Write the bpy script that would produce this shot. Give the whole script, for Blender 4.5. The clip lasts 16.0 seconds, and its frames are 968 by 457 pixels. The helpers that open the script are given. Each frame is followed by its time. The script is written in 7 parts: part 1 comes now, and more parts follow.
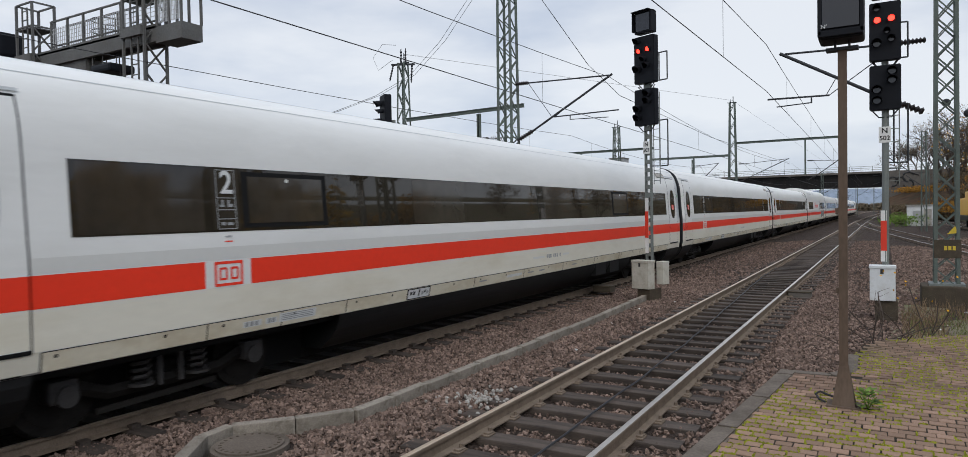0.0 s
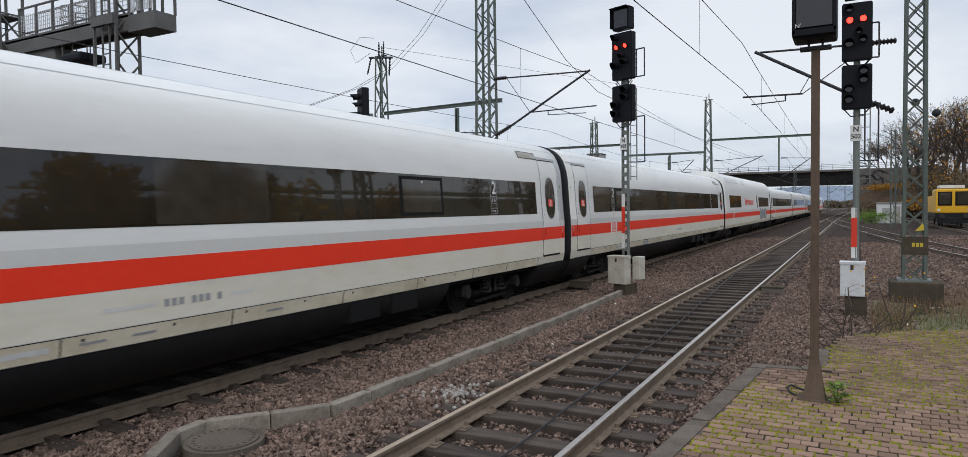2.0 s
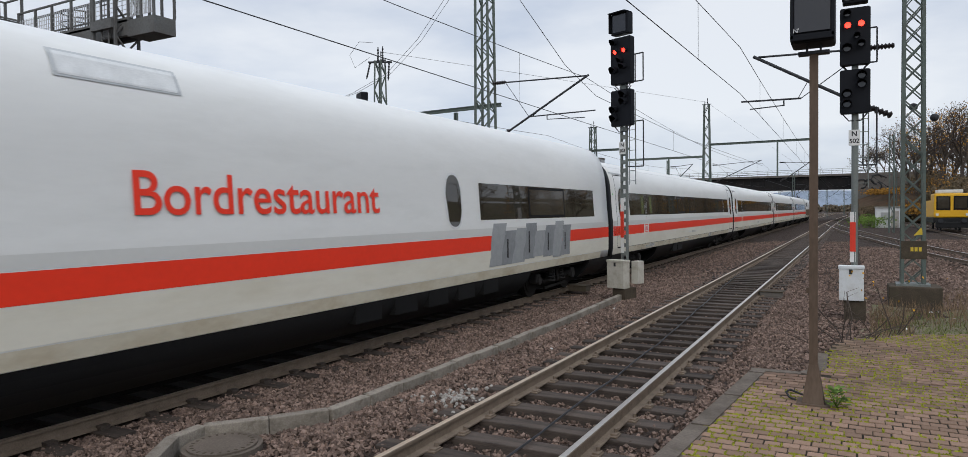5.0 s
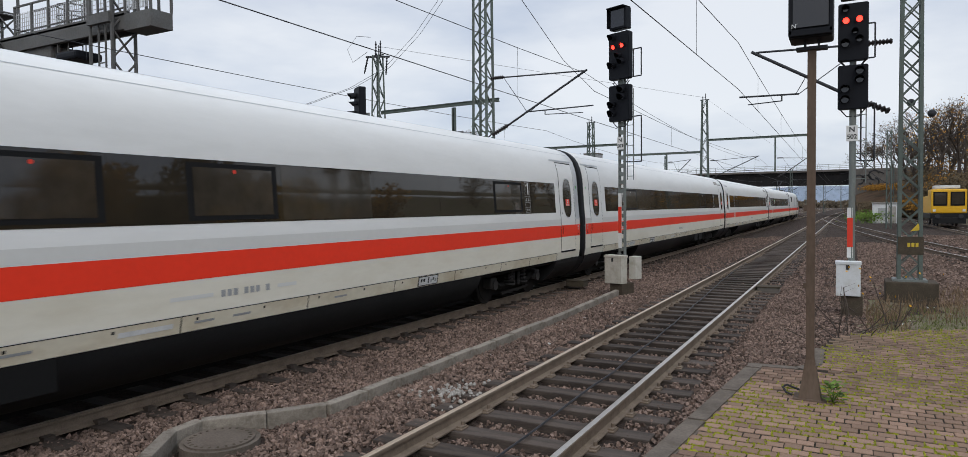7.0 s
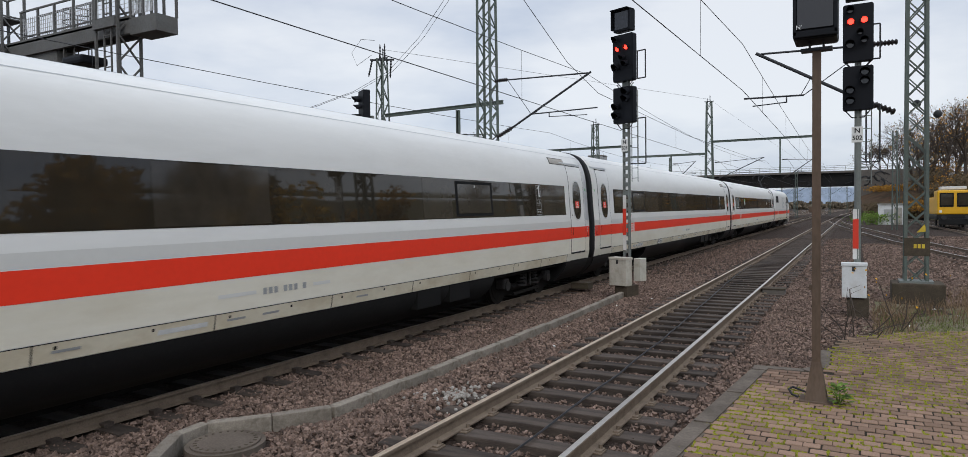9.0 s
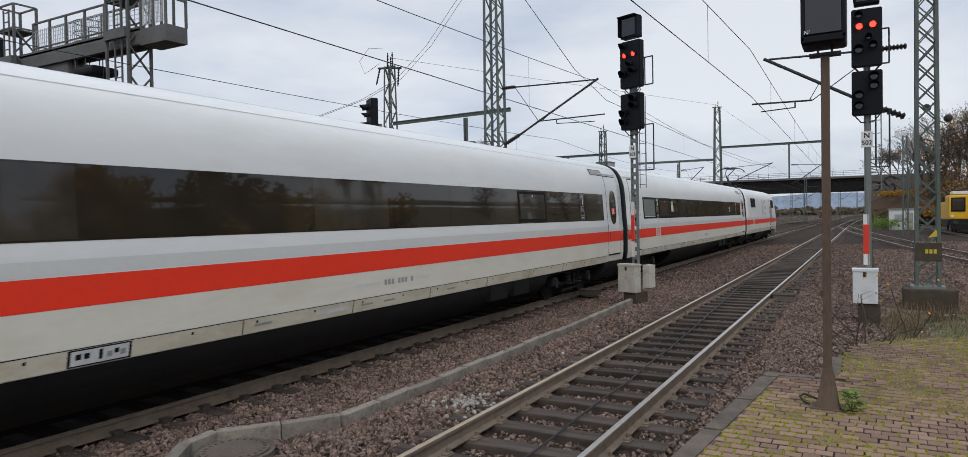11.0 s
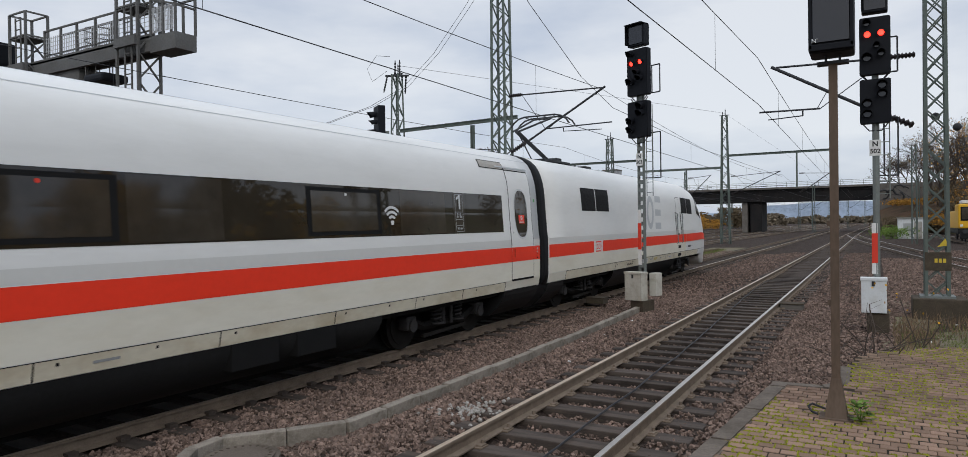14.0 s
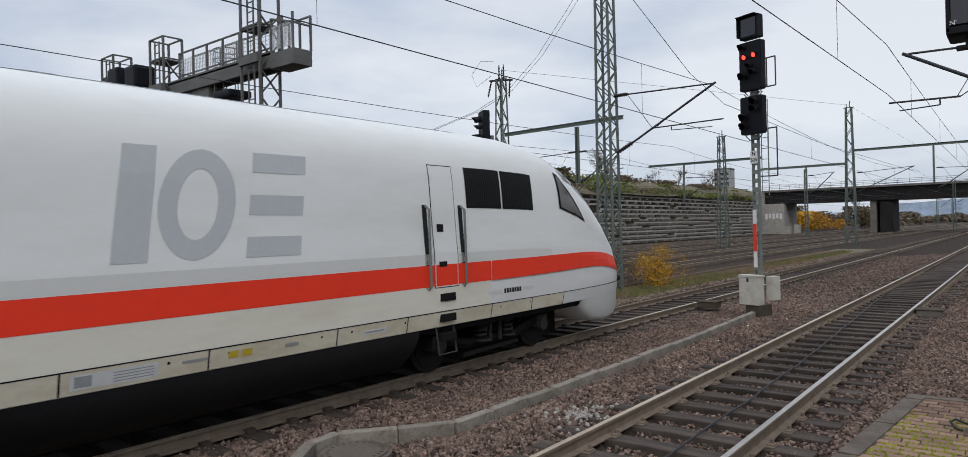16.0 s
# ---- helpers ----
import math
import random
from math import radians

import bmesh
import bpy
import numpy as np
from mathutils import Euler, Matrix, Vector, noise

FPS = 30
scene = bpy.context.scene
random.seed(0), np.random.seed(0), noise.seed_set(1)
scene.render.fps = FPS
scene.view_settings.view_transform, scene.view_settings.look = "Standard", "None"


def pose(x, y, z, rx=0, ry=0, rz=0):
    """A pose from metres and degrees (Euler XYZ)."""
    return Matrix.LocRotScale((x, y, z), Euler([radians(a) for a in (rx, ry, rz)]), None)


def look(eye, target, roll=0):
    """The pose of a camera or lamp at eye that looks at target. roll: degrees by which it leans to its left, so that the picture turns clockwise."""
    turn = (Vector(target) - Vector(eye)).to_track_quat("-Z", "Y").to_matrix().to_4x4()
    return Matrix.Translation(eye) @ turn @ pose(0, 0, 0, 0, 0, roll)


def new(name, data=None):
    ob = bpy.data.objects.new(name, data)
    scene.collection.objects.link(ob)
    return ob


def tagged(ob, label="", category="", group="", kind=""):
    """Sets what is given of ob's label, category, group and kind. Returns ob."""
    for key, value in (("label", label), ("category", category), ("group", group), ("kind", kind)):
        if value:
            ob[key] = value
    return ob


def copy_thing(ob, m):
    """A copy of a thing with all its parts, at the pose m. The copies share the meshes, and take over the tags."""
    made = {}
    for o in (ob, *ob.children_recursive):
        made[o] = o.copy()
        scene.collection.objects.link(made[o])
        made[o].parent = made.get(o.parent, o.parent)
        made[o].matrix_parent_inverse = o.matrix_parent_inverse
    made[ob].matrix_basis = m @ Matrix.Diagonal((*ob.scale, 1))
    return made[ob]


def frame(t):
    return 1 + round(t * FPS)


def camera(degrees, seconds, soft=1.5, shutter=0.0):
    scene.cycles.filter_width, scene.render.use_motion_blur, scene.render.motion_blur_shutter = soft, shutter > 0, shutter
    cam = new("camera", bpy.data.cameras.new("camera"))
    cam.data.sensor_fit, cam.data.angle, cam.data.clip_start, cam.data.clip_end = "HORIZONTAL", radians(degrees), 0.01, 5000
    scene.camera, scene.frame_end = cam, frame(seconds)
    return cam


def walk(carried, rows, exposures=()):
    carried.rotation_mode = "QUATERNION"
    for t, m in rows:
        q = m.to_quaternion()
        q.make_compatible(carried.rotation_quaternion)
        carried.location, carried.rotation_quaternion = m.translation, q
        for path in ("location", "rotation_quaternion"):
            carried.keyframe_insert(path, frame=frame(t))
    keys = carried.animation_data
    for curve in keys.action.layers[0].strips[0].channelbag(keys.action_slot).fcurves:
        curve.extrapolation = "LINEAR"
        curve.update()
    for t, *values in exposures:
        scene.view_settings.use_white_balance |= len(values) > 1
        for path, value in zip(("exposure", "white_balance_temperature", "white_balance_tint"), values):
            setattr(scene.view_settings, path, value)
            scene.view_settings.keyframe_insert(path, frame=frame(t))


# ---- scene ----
# ---- camera ----
cam = camera(70.83, 16.0, soft=0.42, shutter=0.07)
EYE = (0.0, 0.0, 2.227)
TURNS = (
    (0.0, 30.46, -1.29, 0.97),
    (0.5, 29.66, -1.63, 0.85),
    (1.0, 29.19, -1.70, 0.88),
    (1.5, 28.57, -1.73, 0.54),
    (2.0, 28.58, -1.76, 0.61),
    (2.5, 28.56, -1.63, 0.52),
    (3.0, 28.59, -1.52, 0.57),
    (3.5, 28.68, -1.43, 0.59),
    (4.0, 28.59, -1.36, 0.70),
    (6.5, 28.30, -1.58, 0.45),
    (7.0, 28.31, -1.81, 0.52),
    (7.5, 28.45, -1.94, 0.44),
    (8.0, 28.60, -1.90, 0.63),
    (8.5, 28.63, -1.85, 0.44),
    (9.0, 28.68, -1.60, 0.69),
    (11.5, 29.53, -0.87, 0.91),
    (12.0, 29.71, -0.74, 0.78),
    (12.5, 29.77, -0.60, 0.64),
    (13.0, 29.80, -0.53, 0.50),
    (13.5, 29.83, -0.43, 0.90),
    (14.0, 29.90, -0.36, 0.77),
    (14.5, 30.03, -0.24, 0.72),
    (15.0, 30.65, -0.15, 0.66),
    (15.5, 32.70, -0.02, 0.86),
    (16.0, 38.72, 0.05, 1.34),
)  # seconds, yaw, pitch, roll
walk(cam, [(t, pose(*EYE, 90 + pitch, roll, yaw)) for t, yaw, pitch, roll in TURNS],
     exposures=((0.0, 0.0), (9.2, 0.0), (11.5, -0.08), (14.5, -0.09), (16.0, -0.05)))
# ---- sky, sun ----
world = bpy.data.worlds.new("overcast")
scene.world = world
world.use_nodes = True
wn, wl = world.node_tree.nodes, world.node_tree.links
wn.clear()
w_out, w_bg = wn.new("ShaderNodeOutputWorld"), wn.new("ShaderNodeBackground")
w_sky = wn.new("ShaderNodeTexSky")
w_sky.sky_type, w_sky.sun_disc = "NISHITA", False
w_sky.sun_elevation, w_sky.sun_rotation = radians(24), radians(150)
w_scale = wn.new("ShaderNodeVectorMath")
w_scale.operation, w_scale.inputs[3].default_value = "SCALE", 0.09
w_tc, w_map = wn.new("ShaderNodeTexCoord"), wn.new("ShaderNodeMapping")
w_map.inputs["Scale"].default_value = (1.0, 1.0, 3.2)
w_noise = wn.new("ShaderNodeTexNoise")
w_noise.inputs["Scale"].default_value, w_noise.inputs["Detail"].default_value, w_noise.inputs["Roughness"].default_value = 1.7, 6, 0.52
w_ramp = wn.new("ShaderNodeValToRGB")
w_ramp.color_ramp.elements[0].position, w_ramp.color_ramp.elements[0].color = 0.36, (0.42, 0.51, 0.68, 1)
w_ramp.color_ramp.elements[1].position, w_ramp.color_ramp.elements[1].color = 0.62, (0.86, 0.895, 0.955, 1)
w_mix = wn.new("ShaderNodeMix")
w_mix.data_type, w_mix.inputs[0].default_value = "RGBA", 0.88
wl.new(w_sky.outputs[0], w_scale.inputs[0])
wl.new(w_tc.outputs["Generated"], w_map.inputs["Vector"])
wl.new(w_map.outputs[0], w_noise.inputs["Vector"])
wl.new(w_noise.outputs[0], w_ramp.inputs[0])
wl.new(w_scale.outputs[0], w_mix.inputs[6])
wl.new(w_ramp.outputs[0], w_mix.inputs[7])
# an overcast sky is brighter overhead
w_sep, w_up, w_lift = wn.new("ShaderNodeSeparateXYZ"), wn.new("ShaderNodeMapRange"), wn.new("ShaderNodeVectorMath")
w_up.inputs["From Min"].default_value, w_up.inputs["From Max"].default_value = 0.3, 1.0
w_up.inputs["To Min"].default_value, w_up.inputs["To Max"].default_value = 1.0, 1.9
w_lift.operation = "SCALE"
wl.new(w_tc.outputs["Generated"], w_sep.inputs[0])
wl.new(w_sep.outputs[2], w_up.inputs["Value"])
wl.new(w_mix.outputs[2], w_lift.inputs[0])
wl.new(w_up.outputs[0], w_lift.inputs[3])
wl.new(w_lift.outputs[0], w_bg.inputs[0])
wl.new(w_bg.outputs[0], w_out.inputs[0])
w_bg.inputs[1].default_value = 1.0

sun = new("sun", bpy.data.lights.new("sun", "SUN"))
sun.data.energy, sun.data.angle, sun.data.color = 1.1, radians(35), (1.0, 0.96, 0.90)
sun.matrix_world = look((20, -30, 30), (0, 0, 0))
scene.view_settings.exposure = 0.0
# ---- materials ----
def material(name, base, rough=0.6, metal=0.0, vary=0.15, scale=6.0, fine=60.0, bump=0.0, dirt=None, dirt_amount=0.0,
             dirt_scale=1.2, spec=0.5, per_object=0.0, island=0.0, stretch=(1, 1, 1)):
    m = bpy.data.materials.new(name)
    m.use_nodes = True
    n, l = m.node_tree.nodes, m.node_tree.links
    b = n["Principled BSDF"]
    b.inputs["Roughness"].default_value, b.inputs["Metallic"].default_value = rough, metal
    b.inputs["Specular IOR Level"].default_value = spec
    tc, mp = n.new("ShaderNodeTexCoord"), n.new("ShaderNodeMapping")
    mp.inputs["Scale"].default_value = stretch
    l.new(tc.outputs["Object"], mp.inputs["Vector"])
    n1, n2 = n.new("ShaderNodeTexNoise"), n.new("ShaderNodeTexNoise")
    n1.inputs["Scale"].default_value, n1.inputs["Detail"].default_value = scale, 5
    n2.inputs["Scale"].default_value, n2.inputs["Detail"].default_value = fine, 3
    l.new(mp.outputs[0], n1.inputs["Vector"])
    l.new(mp.outputs[0], n2.inputs["Vector"])
    add = n.new("ShaderNodeMath")
    add.operation = "ADD"
    l.new(n1.outputs[0], add.inputs[0])
    l.new(n2.outputs[0], add.inputs[1])
    ramp = n.new("ShaderNodeMapRange")
    ramp.inputs["From Min"].default_value, ramp.inputs["From Max"].default_value = 0.6, 1.4
    ramp.inputs["To Min"].default_value, ramp.inputs["To Max"].default_value = 1 - vary, 1 + vary
    l.new(add.outputs[0], ramp.inputs["Value"])
    level = ramp.outputs[0]
    for amount, node, socket in ((per_object, "ShaderNodeObjectInfo", "Random"), (island, "ShaderNodeNewGeometry", "Random Per Island")):
        if amount:
            oi, mr, mul = n.new(node), n.new("ShaderNodeMapRange"), n.new("ShaderNodeMath")
            mr.inputs["To Min"].default_value, mr.inputs["To Max"].default_value = 1 - amount, 1 + amount
            mul.operation = "MULTIPLY"
            l.new(oi.outputs[socket], mr.inputs["Value"])
            l.new(level, mul.inputs[0])
            l.new(mr.outputs[0], mul.inputs[1])
            level = mul.outputs[0]
    sc = n.new("ShaderNodeVectorMath")
    sc.operation = "SCALE"
    sc.inputs[0].default_value = base
    l.new(level, sc.inputs[3])
    colour = sc.outputs[0]
    if dirt:
        n3, cr, mx = n.new("ShaderNodeTexNoise"), n.new("ShaderNodeMapRange"), n.new("ShaderNodeMix")
        n3.inputs["Scale"].default_value, n3.inputs["Detail"].default_value, n3.inputs["Roughness"].default_value = dirt_scale, 8, 0.65
        l.new(mp.outputs[0], n3.inputs["Vector"])
        cr.inputs["From Min"].default_value, cr.inputs["From Max"].default_value = 0.45, 0.72
        cr.inputs["To Max"].default_value = dirt_amount
        l.new(n3.outputs[0], cr.inputs["Value"])
        mx.data_type = "RGBA"
        l.new(cr.outputs[0], mx.inputs[0])
        l.new(colour, mx.inputs[6])
        mx.inputs[7].default_value = (*dirt, 1)
        colour = mx.outputs[2]
    l.new(colour, b.inputs["Base Color"])
    if bump:
        bp = n.new("ShaderNodeBump")
        bp.inputs["Strength"].default_value, bp.inputs["Distance"].default_value = min(1, bump * 20), bump
        l.new(add.outputs[0], bp.inputs["Height"])
        l.new(bp.outputs[0], b.inputs["Normal"])
    return m


def glow(name, colour, strength):
    m = material(name, colour, 0.3)
    b = m.node_tree.nodes["Principled BSDF"]
    b.inputs["Emission Color"].default_value, b.inputs["Emission Strength"].default_value = (*colour, 1), strength
    return m


WHITE = material("train_white", (0.705, 0.706, 0.680), 0.34, vary=0.025, scale=0.7, fine=9, dirt=(0.48, 0.48, 0.45), dirt_amount=0.28, stretch=(1, 0.35, 1.6), spec=0.4)
SILL = material("train_sill_white", (0.66, 0.61, 0.48), 0.45, vary=0.08, scale=1.2, fine=14, dirt=(0.40, 0.30, 0.16), dirt_amount=0.6, dirt_scale=2.0, stretch=(1, 0.5, 1), spec=0.3)
# cream holds real dust plus painted-in warm bounce light from the ballast
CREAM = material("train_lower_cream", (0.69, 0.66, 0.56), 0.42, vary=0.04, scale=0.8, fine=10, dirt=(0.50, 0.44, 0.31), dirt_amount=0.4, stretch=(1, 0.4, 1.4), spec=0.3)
RED = material("train_red", (0.83, 0.045, 0.018), 0.4, vary=0.05, scale=1.0, fine=12, spec=0.3)
GREYBAND = material("train_pale_grey", (0.60, 0.60, 0.57), 0.35, vary=0.03, scale=1.0, fine=12)
LOGOGREY = material("logo_grey", (0.45, 0.468, 0.472), 0.4, vary=0.04, scale=1.0, fine=12, spec=0.35)
FOOT = material("stained_footing", (0.075, 0.06, 0.045), 0.95, vary=0.35, scale=4, fine=40, bump=0.006, dirt=(0.05, 0.045, 0.03), dirt_amount=0.8, dirt_scale=3, spec=0.12)
GLASS = material("tinted_glass", (0.028, 0.023, 0.016), 0.03, vary=0.25, scale=0.5, fine=2.5, spec=0.6)
GLASS2 = material("tinted_glass_lighter", (0.042, 0.035, 0.026), 0.06, vary=0.3, scale=0.9, fine=4.0, spec=0.6)
VENT = material("roof_vent_grey", (0.38, 0.36, 0.32), 0.6, vary=0.2, scale=3, fine=30, dirt=(0.16, 0.13, 0.10), dirt_amount=0.6, dirt_scale=3, spec=0.2)
SPRAY = material("grey_spray", (0.24, 0.25, 0.255), 0.6, vary=0.2, scale=2, fine=14, spec=0.2)
# flat green that stands for interior light seen in the glass
GREENLIGHT = material("green_light_paint", (0.085, 0.105, 0.032), 0.2, vary=0.2, scale=2, fine=9, spec=0.5)
BLIND = material("window_blind", (0.16, 0.18, 0.17), 0.25, vary=0.06, scale=2, fine=9, spec=0.7)
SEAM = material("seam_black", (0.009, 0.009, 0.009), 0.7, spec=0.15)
RUBBER = material("rubber", (0.010, 0.0105, 0.012), 0.6, vary=0.3, scale=3, fine=30, bump=0.002, spec=0.16)
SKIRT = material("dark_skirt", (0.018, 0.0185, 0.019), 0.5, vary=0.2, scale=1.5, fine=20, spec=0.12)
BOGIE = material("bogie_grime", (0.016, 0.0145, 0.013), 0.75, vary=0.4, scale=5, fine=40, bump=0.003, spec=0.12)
SPRING = material("spring_grey", (0.045, 0.043, 0.042), 0.6, vary=0.3, scale=8, fine=60, spec=0.2)
STEEL = material("running_steel", (0.47, 0.44, 0.40), 0.33, metal=1.0, vary=0.15, scale=8, fine=90)
STEELTAN = material("worn_rail_head", (0.48, 0.39, 0.29), 0.38, metal=0.6, vary=0.2, scale=4, fine=60)
RUST = material("rail_rust", (0.17, 0.132, 0.10), 0.85, vary=0.35, scale=6, fine=70, bump=0.002, spec=0.12)
SLEEPER = material("tarred_timber", (0.052, 0.042, 0.036), 0.85, vary=0.45, scale=5, fine=50, bump=0.008, dirt=(0.13, 0.10, 0.078), dirt_amount=0.55, dirt_scale=3, per_object=0.4, stretch=(0.25, 2, 2), spec=0.15)
BALLAST = material("ballast_bed", (0.046, 0.034, 0.028), 0.95, vary=0.8, scale=9, fine=28, bump=0.05, dirt=(0.080, 0.060, 0.049), dirt_amount=0.5, dirt_scale=16, spec=0.1)
EDGESTONE = material("edge_concrete", (0.135, 0.112, 0.092), 0.93, vary=0.3, scale=5, fine=50, bump=0.005, dirt=(0.055, 0.046, 0.036), dirt_amount=0.8, dirt_scale=2.6, spec=0.12)
STONE = material("ballast_stone", (0.168, 0.119, 0.096), 0.95, vary=0.4, scale=4, fine=60, bump=0.004, dirt=(0.075, 0.056, 0.046), dirt_amount=0.5, dirt_scale=0.8, island=0.55, spec=0.12)
CONCRETE = material("old_concrete", (0.34, 0.325, 0.295), 0.9, vary=0.22, scale=5, fine=60, bump=0.004, dirt=(0.15, 0.13, 0.11), dirt_amount=0.75, dirt_scale=2.2, spec=0.12)
KERB = material("kerb_concrete", (0.25, 0.222, 0.185), 0.92, vary=0.35, scale=5, fine=60, bump=0.006, dirt=(0.07, 0.058, 0.045), dirt_amount=0.9, dirt_scale=4.5, spec=0.12, per_object=0.15)
DARKCON = material("sooty_concrete", (0.145, 0.132, 0.118), 0.9, vary=0.25, scale=0.8, fine=9, bump=0.01, dirt=(0.09, 0.08, 0.07), dirt_amount=0.7, dirt_scale=0.5, spec=0.12)
DECK = material("bridge_steel", (0.016, 0.0155, 0.016), 0.7, vary=0.25, scale=0.6, fine=6, dirt=(0.04, 0.032, 0.028), dirt_amount=0.4, dirt_scale=0.4, spec=0.12)
PAVER = material("paver", (0.245, 0.158, 0.115), 0.9, vary=0.35, scale=7, fine=70, bump=0.006, per_object=0.25, island=0.25, dirt=(0.095, 0.078, 0.045), dirt_amount=0.75, dirt_scale=1.1, spec=0.12)
SOIL = material("joint_soil", (0.030, 0.025, 0.018), 1.0, vary=0.4, scale=12, fine=90, bump=0.01, spec=0.12)
MOSS = material("moss", (0.19, 0.195, 0.022), 1.0, vary=0.4, scale=14, fine=120, bump=0.01, island=0.4, spec=0.1)
GALV = material("galvanised_grey", (0.165, 0.185, 0.175), 0.6, metal=0.1, vary=0.22, scale=4, fine=40, dirt=(0.10, 0.08, 0.06), dirt_amount=0.55, dirt_scale=2, spec=0.3)
MASTGREEN = material("mast_green_grey", (0.10, 0.125, 0.112), 0.65, vary=0.25, scale=3, fine=40, dirt=(0.085, 0.075, 0.06), dirt_amount=0.5, spec=0.2)
DARKSTEEL = material("dark_steel", (0.04, 0.042, 0.046), 0.6, vary=0.25, scale=4, fine=40, spec=0.15)
GANTRY = material("gantry_grey", (0.115, 0.116, 0.114), 0.65, vary=0.25, scale=1.5, fine=20, dirt=(0.09, 0.078, 0.065), dirt_amount=0.5, spec=0.12)
SIGNAL = material("signal_black", (0.0085, 0.0095, 0.0125), 0.5, vary=0.2, scale=6, fine=60, spec=0.12)
BOXWHITE = material("box_white", (0.60, 0.62, 0.63), 0.5, vary=0.08, scale=4, fine=40, dirt=(0.33, 0.31, 0.27), dirt_amount=0.5, dirt_scale=4)
BOXBEIGE = material("box_beige", (0.47, 0.45, 0.39), 0.65, vary=0.12, scale=4, fine=40, dirt=(0.22, 0.19, 0.14), dirt_amount=0.7, dirt_scale=4)
POST = material("post_brown", (0.105, 0.075, 0.055), 0.75, vary=0.25, scale=4, fine=50, bump=0.002, dirt=(0.15, 0.115, 0.09), dirt_amount=0.5, dirt_scale=3, stretch=(1, 1, 0.3), spec=0.12)
BANDRED = material("band_red", (0.62, 0.035, 0.012), 0.5, vary=0.12)
BANDWHITE = material("band_white", (0.62, 0.62, 0.60), 0.55, vary=0.1)
INK = material("ink", (0.02, 0.02, 0.02), 0.6)
LETTERGREY = material("faint_print", (0.30, 0.31, 0.31), 0.6)
PALE = material("pale_print", (0.62, 0.63, 0.62), 0.5)
WARN = material("sign_yellow", (0.55, 0.40, 0.03), 0.6)
LABELGREEN = material("label_green", (0.13, 0.48, 0.16), 0.5)
LAMPRED = glow("lamp_red", (1.0, 0.03, 0.018), 5.0)
LENS = material("dark_lens", (0.012, 0.012, 0.016), 0.12, spec=0.7)
WIRE = material("wire", (0.03, 0.03, 0.033), 0.55, spec=0.2)
CERAMIC = material("insulator_brown", (0.020, 0.016, 0.016), 0.35, spec=0.25)
GRASS = material("grass", (0.115, 0.135, 0.04), 0.9, vary=0.35, scale=2, fine=30, island=0.45, spec=0.12)
DRY = material("dry_weed", (0.19, 0.135, 0.085), 0.95, vary=0.35, scale=2, fine=30, island=0.4, spec=0.12)
EARTH = material("weedy_earth", (0.155, 0.13, 0.095), 1.0, vary=0.45, scale=3, fine=26, bump=0.03, dirt=(0.10, 0.12, 0.035), dirt_amount=0.8, dirt_scale=1.3, spec=0.12)
BARK = material("bark", (0.075, 0.06, 0.05), 0.95, vary=0.3, scale=6, fine=50, spec=0.12)
LEAFY = material("leaf_yellow", (0.42, 0.23, 0.02), 0.8, vary=0.3, scale=3, fine=20, island=0.5, spec=0.12)
LEAFO = material("leaf_orange", (0.27, 0.135, 0.025), 0.85, vary=0.3, scale=3, fine=20, island=0.5, spec=0.12)
LEAFG = material("leaf_green", (0.10, 0.16, 0.03), 0.8, vary=0.3, scale=3, fine=20, island=0.4, spec=0.12)
LEAFB = material("leaf_brown", (0.10, 0.075, 0.045), 0.9, vary=0.3, scale=3, fine=20, island=0.5, spec=0.12)
YELLOW = material("machine_yellow", (0.68, 0.37, 0.01), 0.4, vary=0.06, scale=3, fine=30)
# pale blue base colour has the distance haze mixed in
HILL = material("far_hill", (0.36, 0.44, 0.56), 1.0, vary=0.25, scale=0.01, fine=0.08, spec=0.12)
WOOD = material("far_wood", (0.13, 0.105, 0.075), 1.0, vary=0.35, scale=0.4, fine=2, island=0.5, spec=0.12)
BRICKR = material("leaf_litter", (0.085, 0.052, 0.032), 1.0, vary=0.5, scale=0.6, fine=6, bump=0.05, dirt=(0.05, 0.05, 0.03), dirt_amount=0.8, dirt_scale=0.5, spec=0.1)


# ---- mesh tools ----
def link(name, bm, mat, parent=None, label=""):
    me = bpy.data.meshes.new(name)
    bm.to_mesh(me)
    bm.free()
    for m in (mat if isinstance(mat, (list, tuple)) else [mat]):
        me.materials.append(m)
    ob = new(name, me)
    if parent is not None:
        ob.parent = parent
    if label:
        ob["label"] = label
    return ob


def part(name, bm, mat, parent, label=""):
    return link(name, bm, mat, parent, label)


def thing(name, label, category, m=None, group="", kind=""):
    ob = new(name)
    ob.empty_display_size = 0.3
    if m is not None:
        ob.matrix_world = m
    return tagged(ob, label, category, group, kind)


def smooth(ob):
    ob.data.polygons.foreach_set("use_smooth", [True] * len(ob.data.polygons))
    return ob


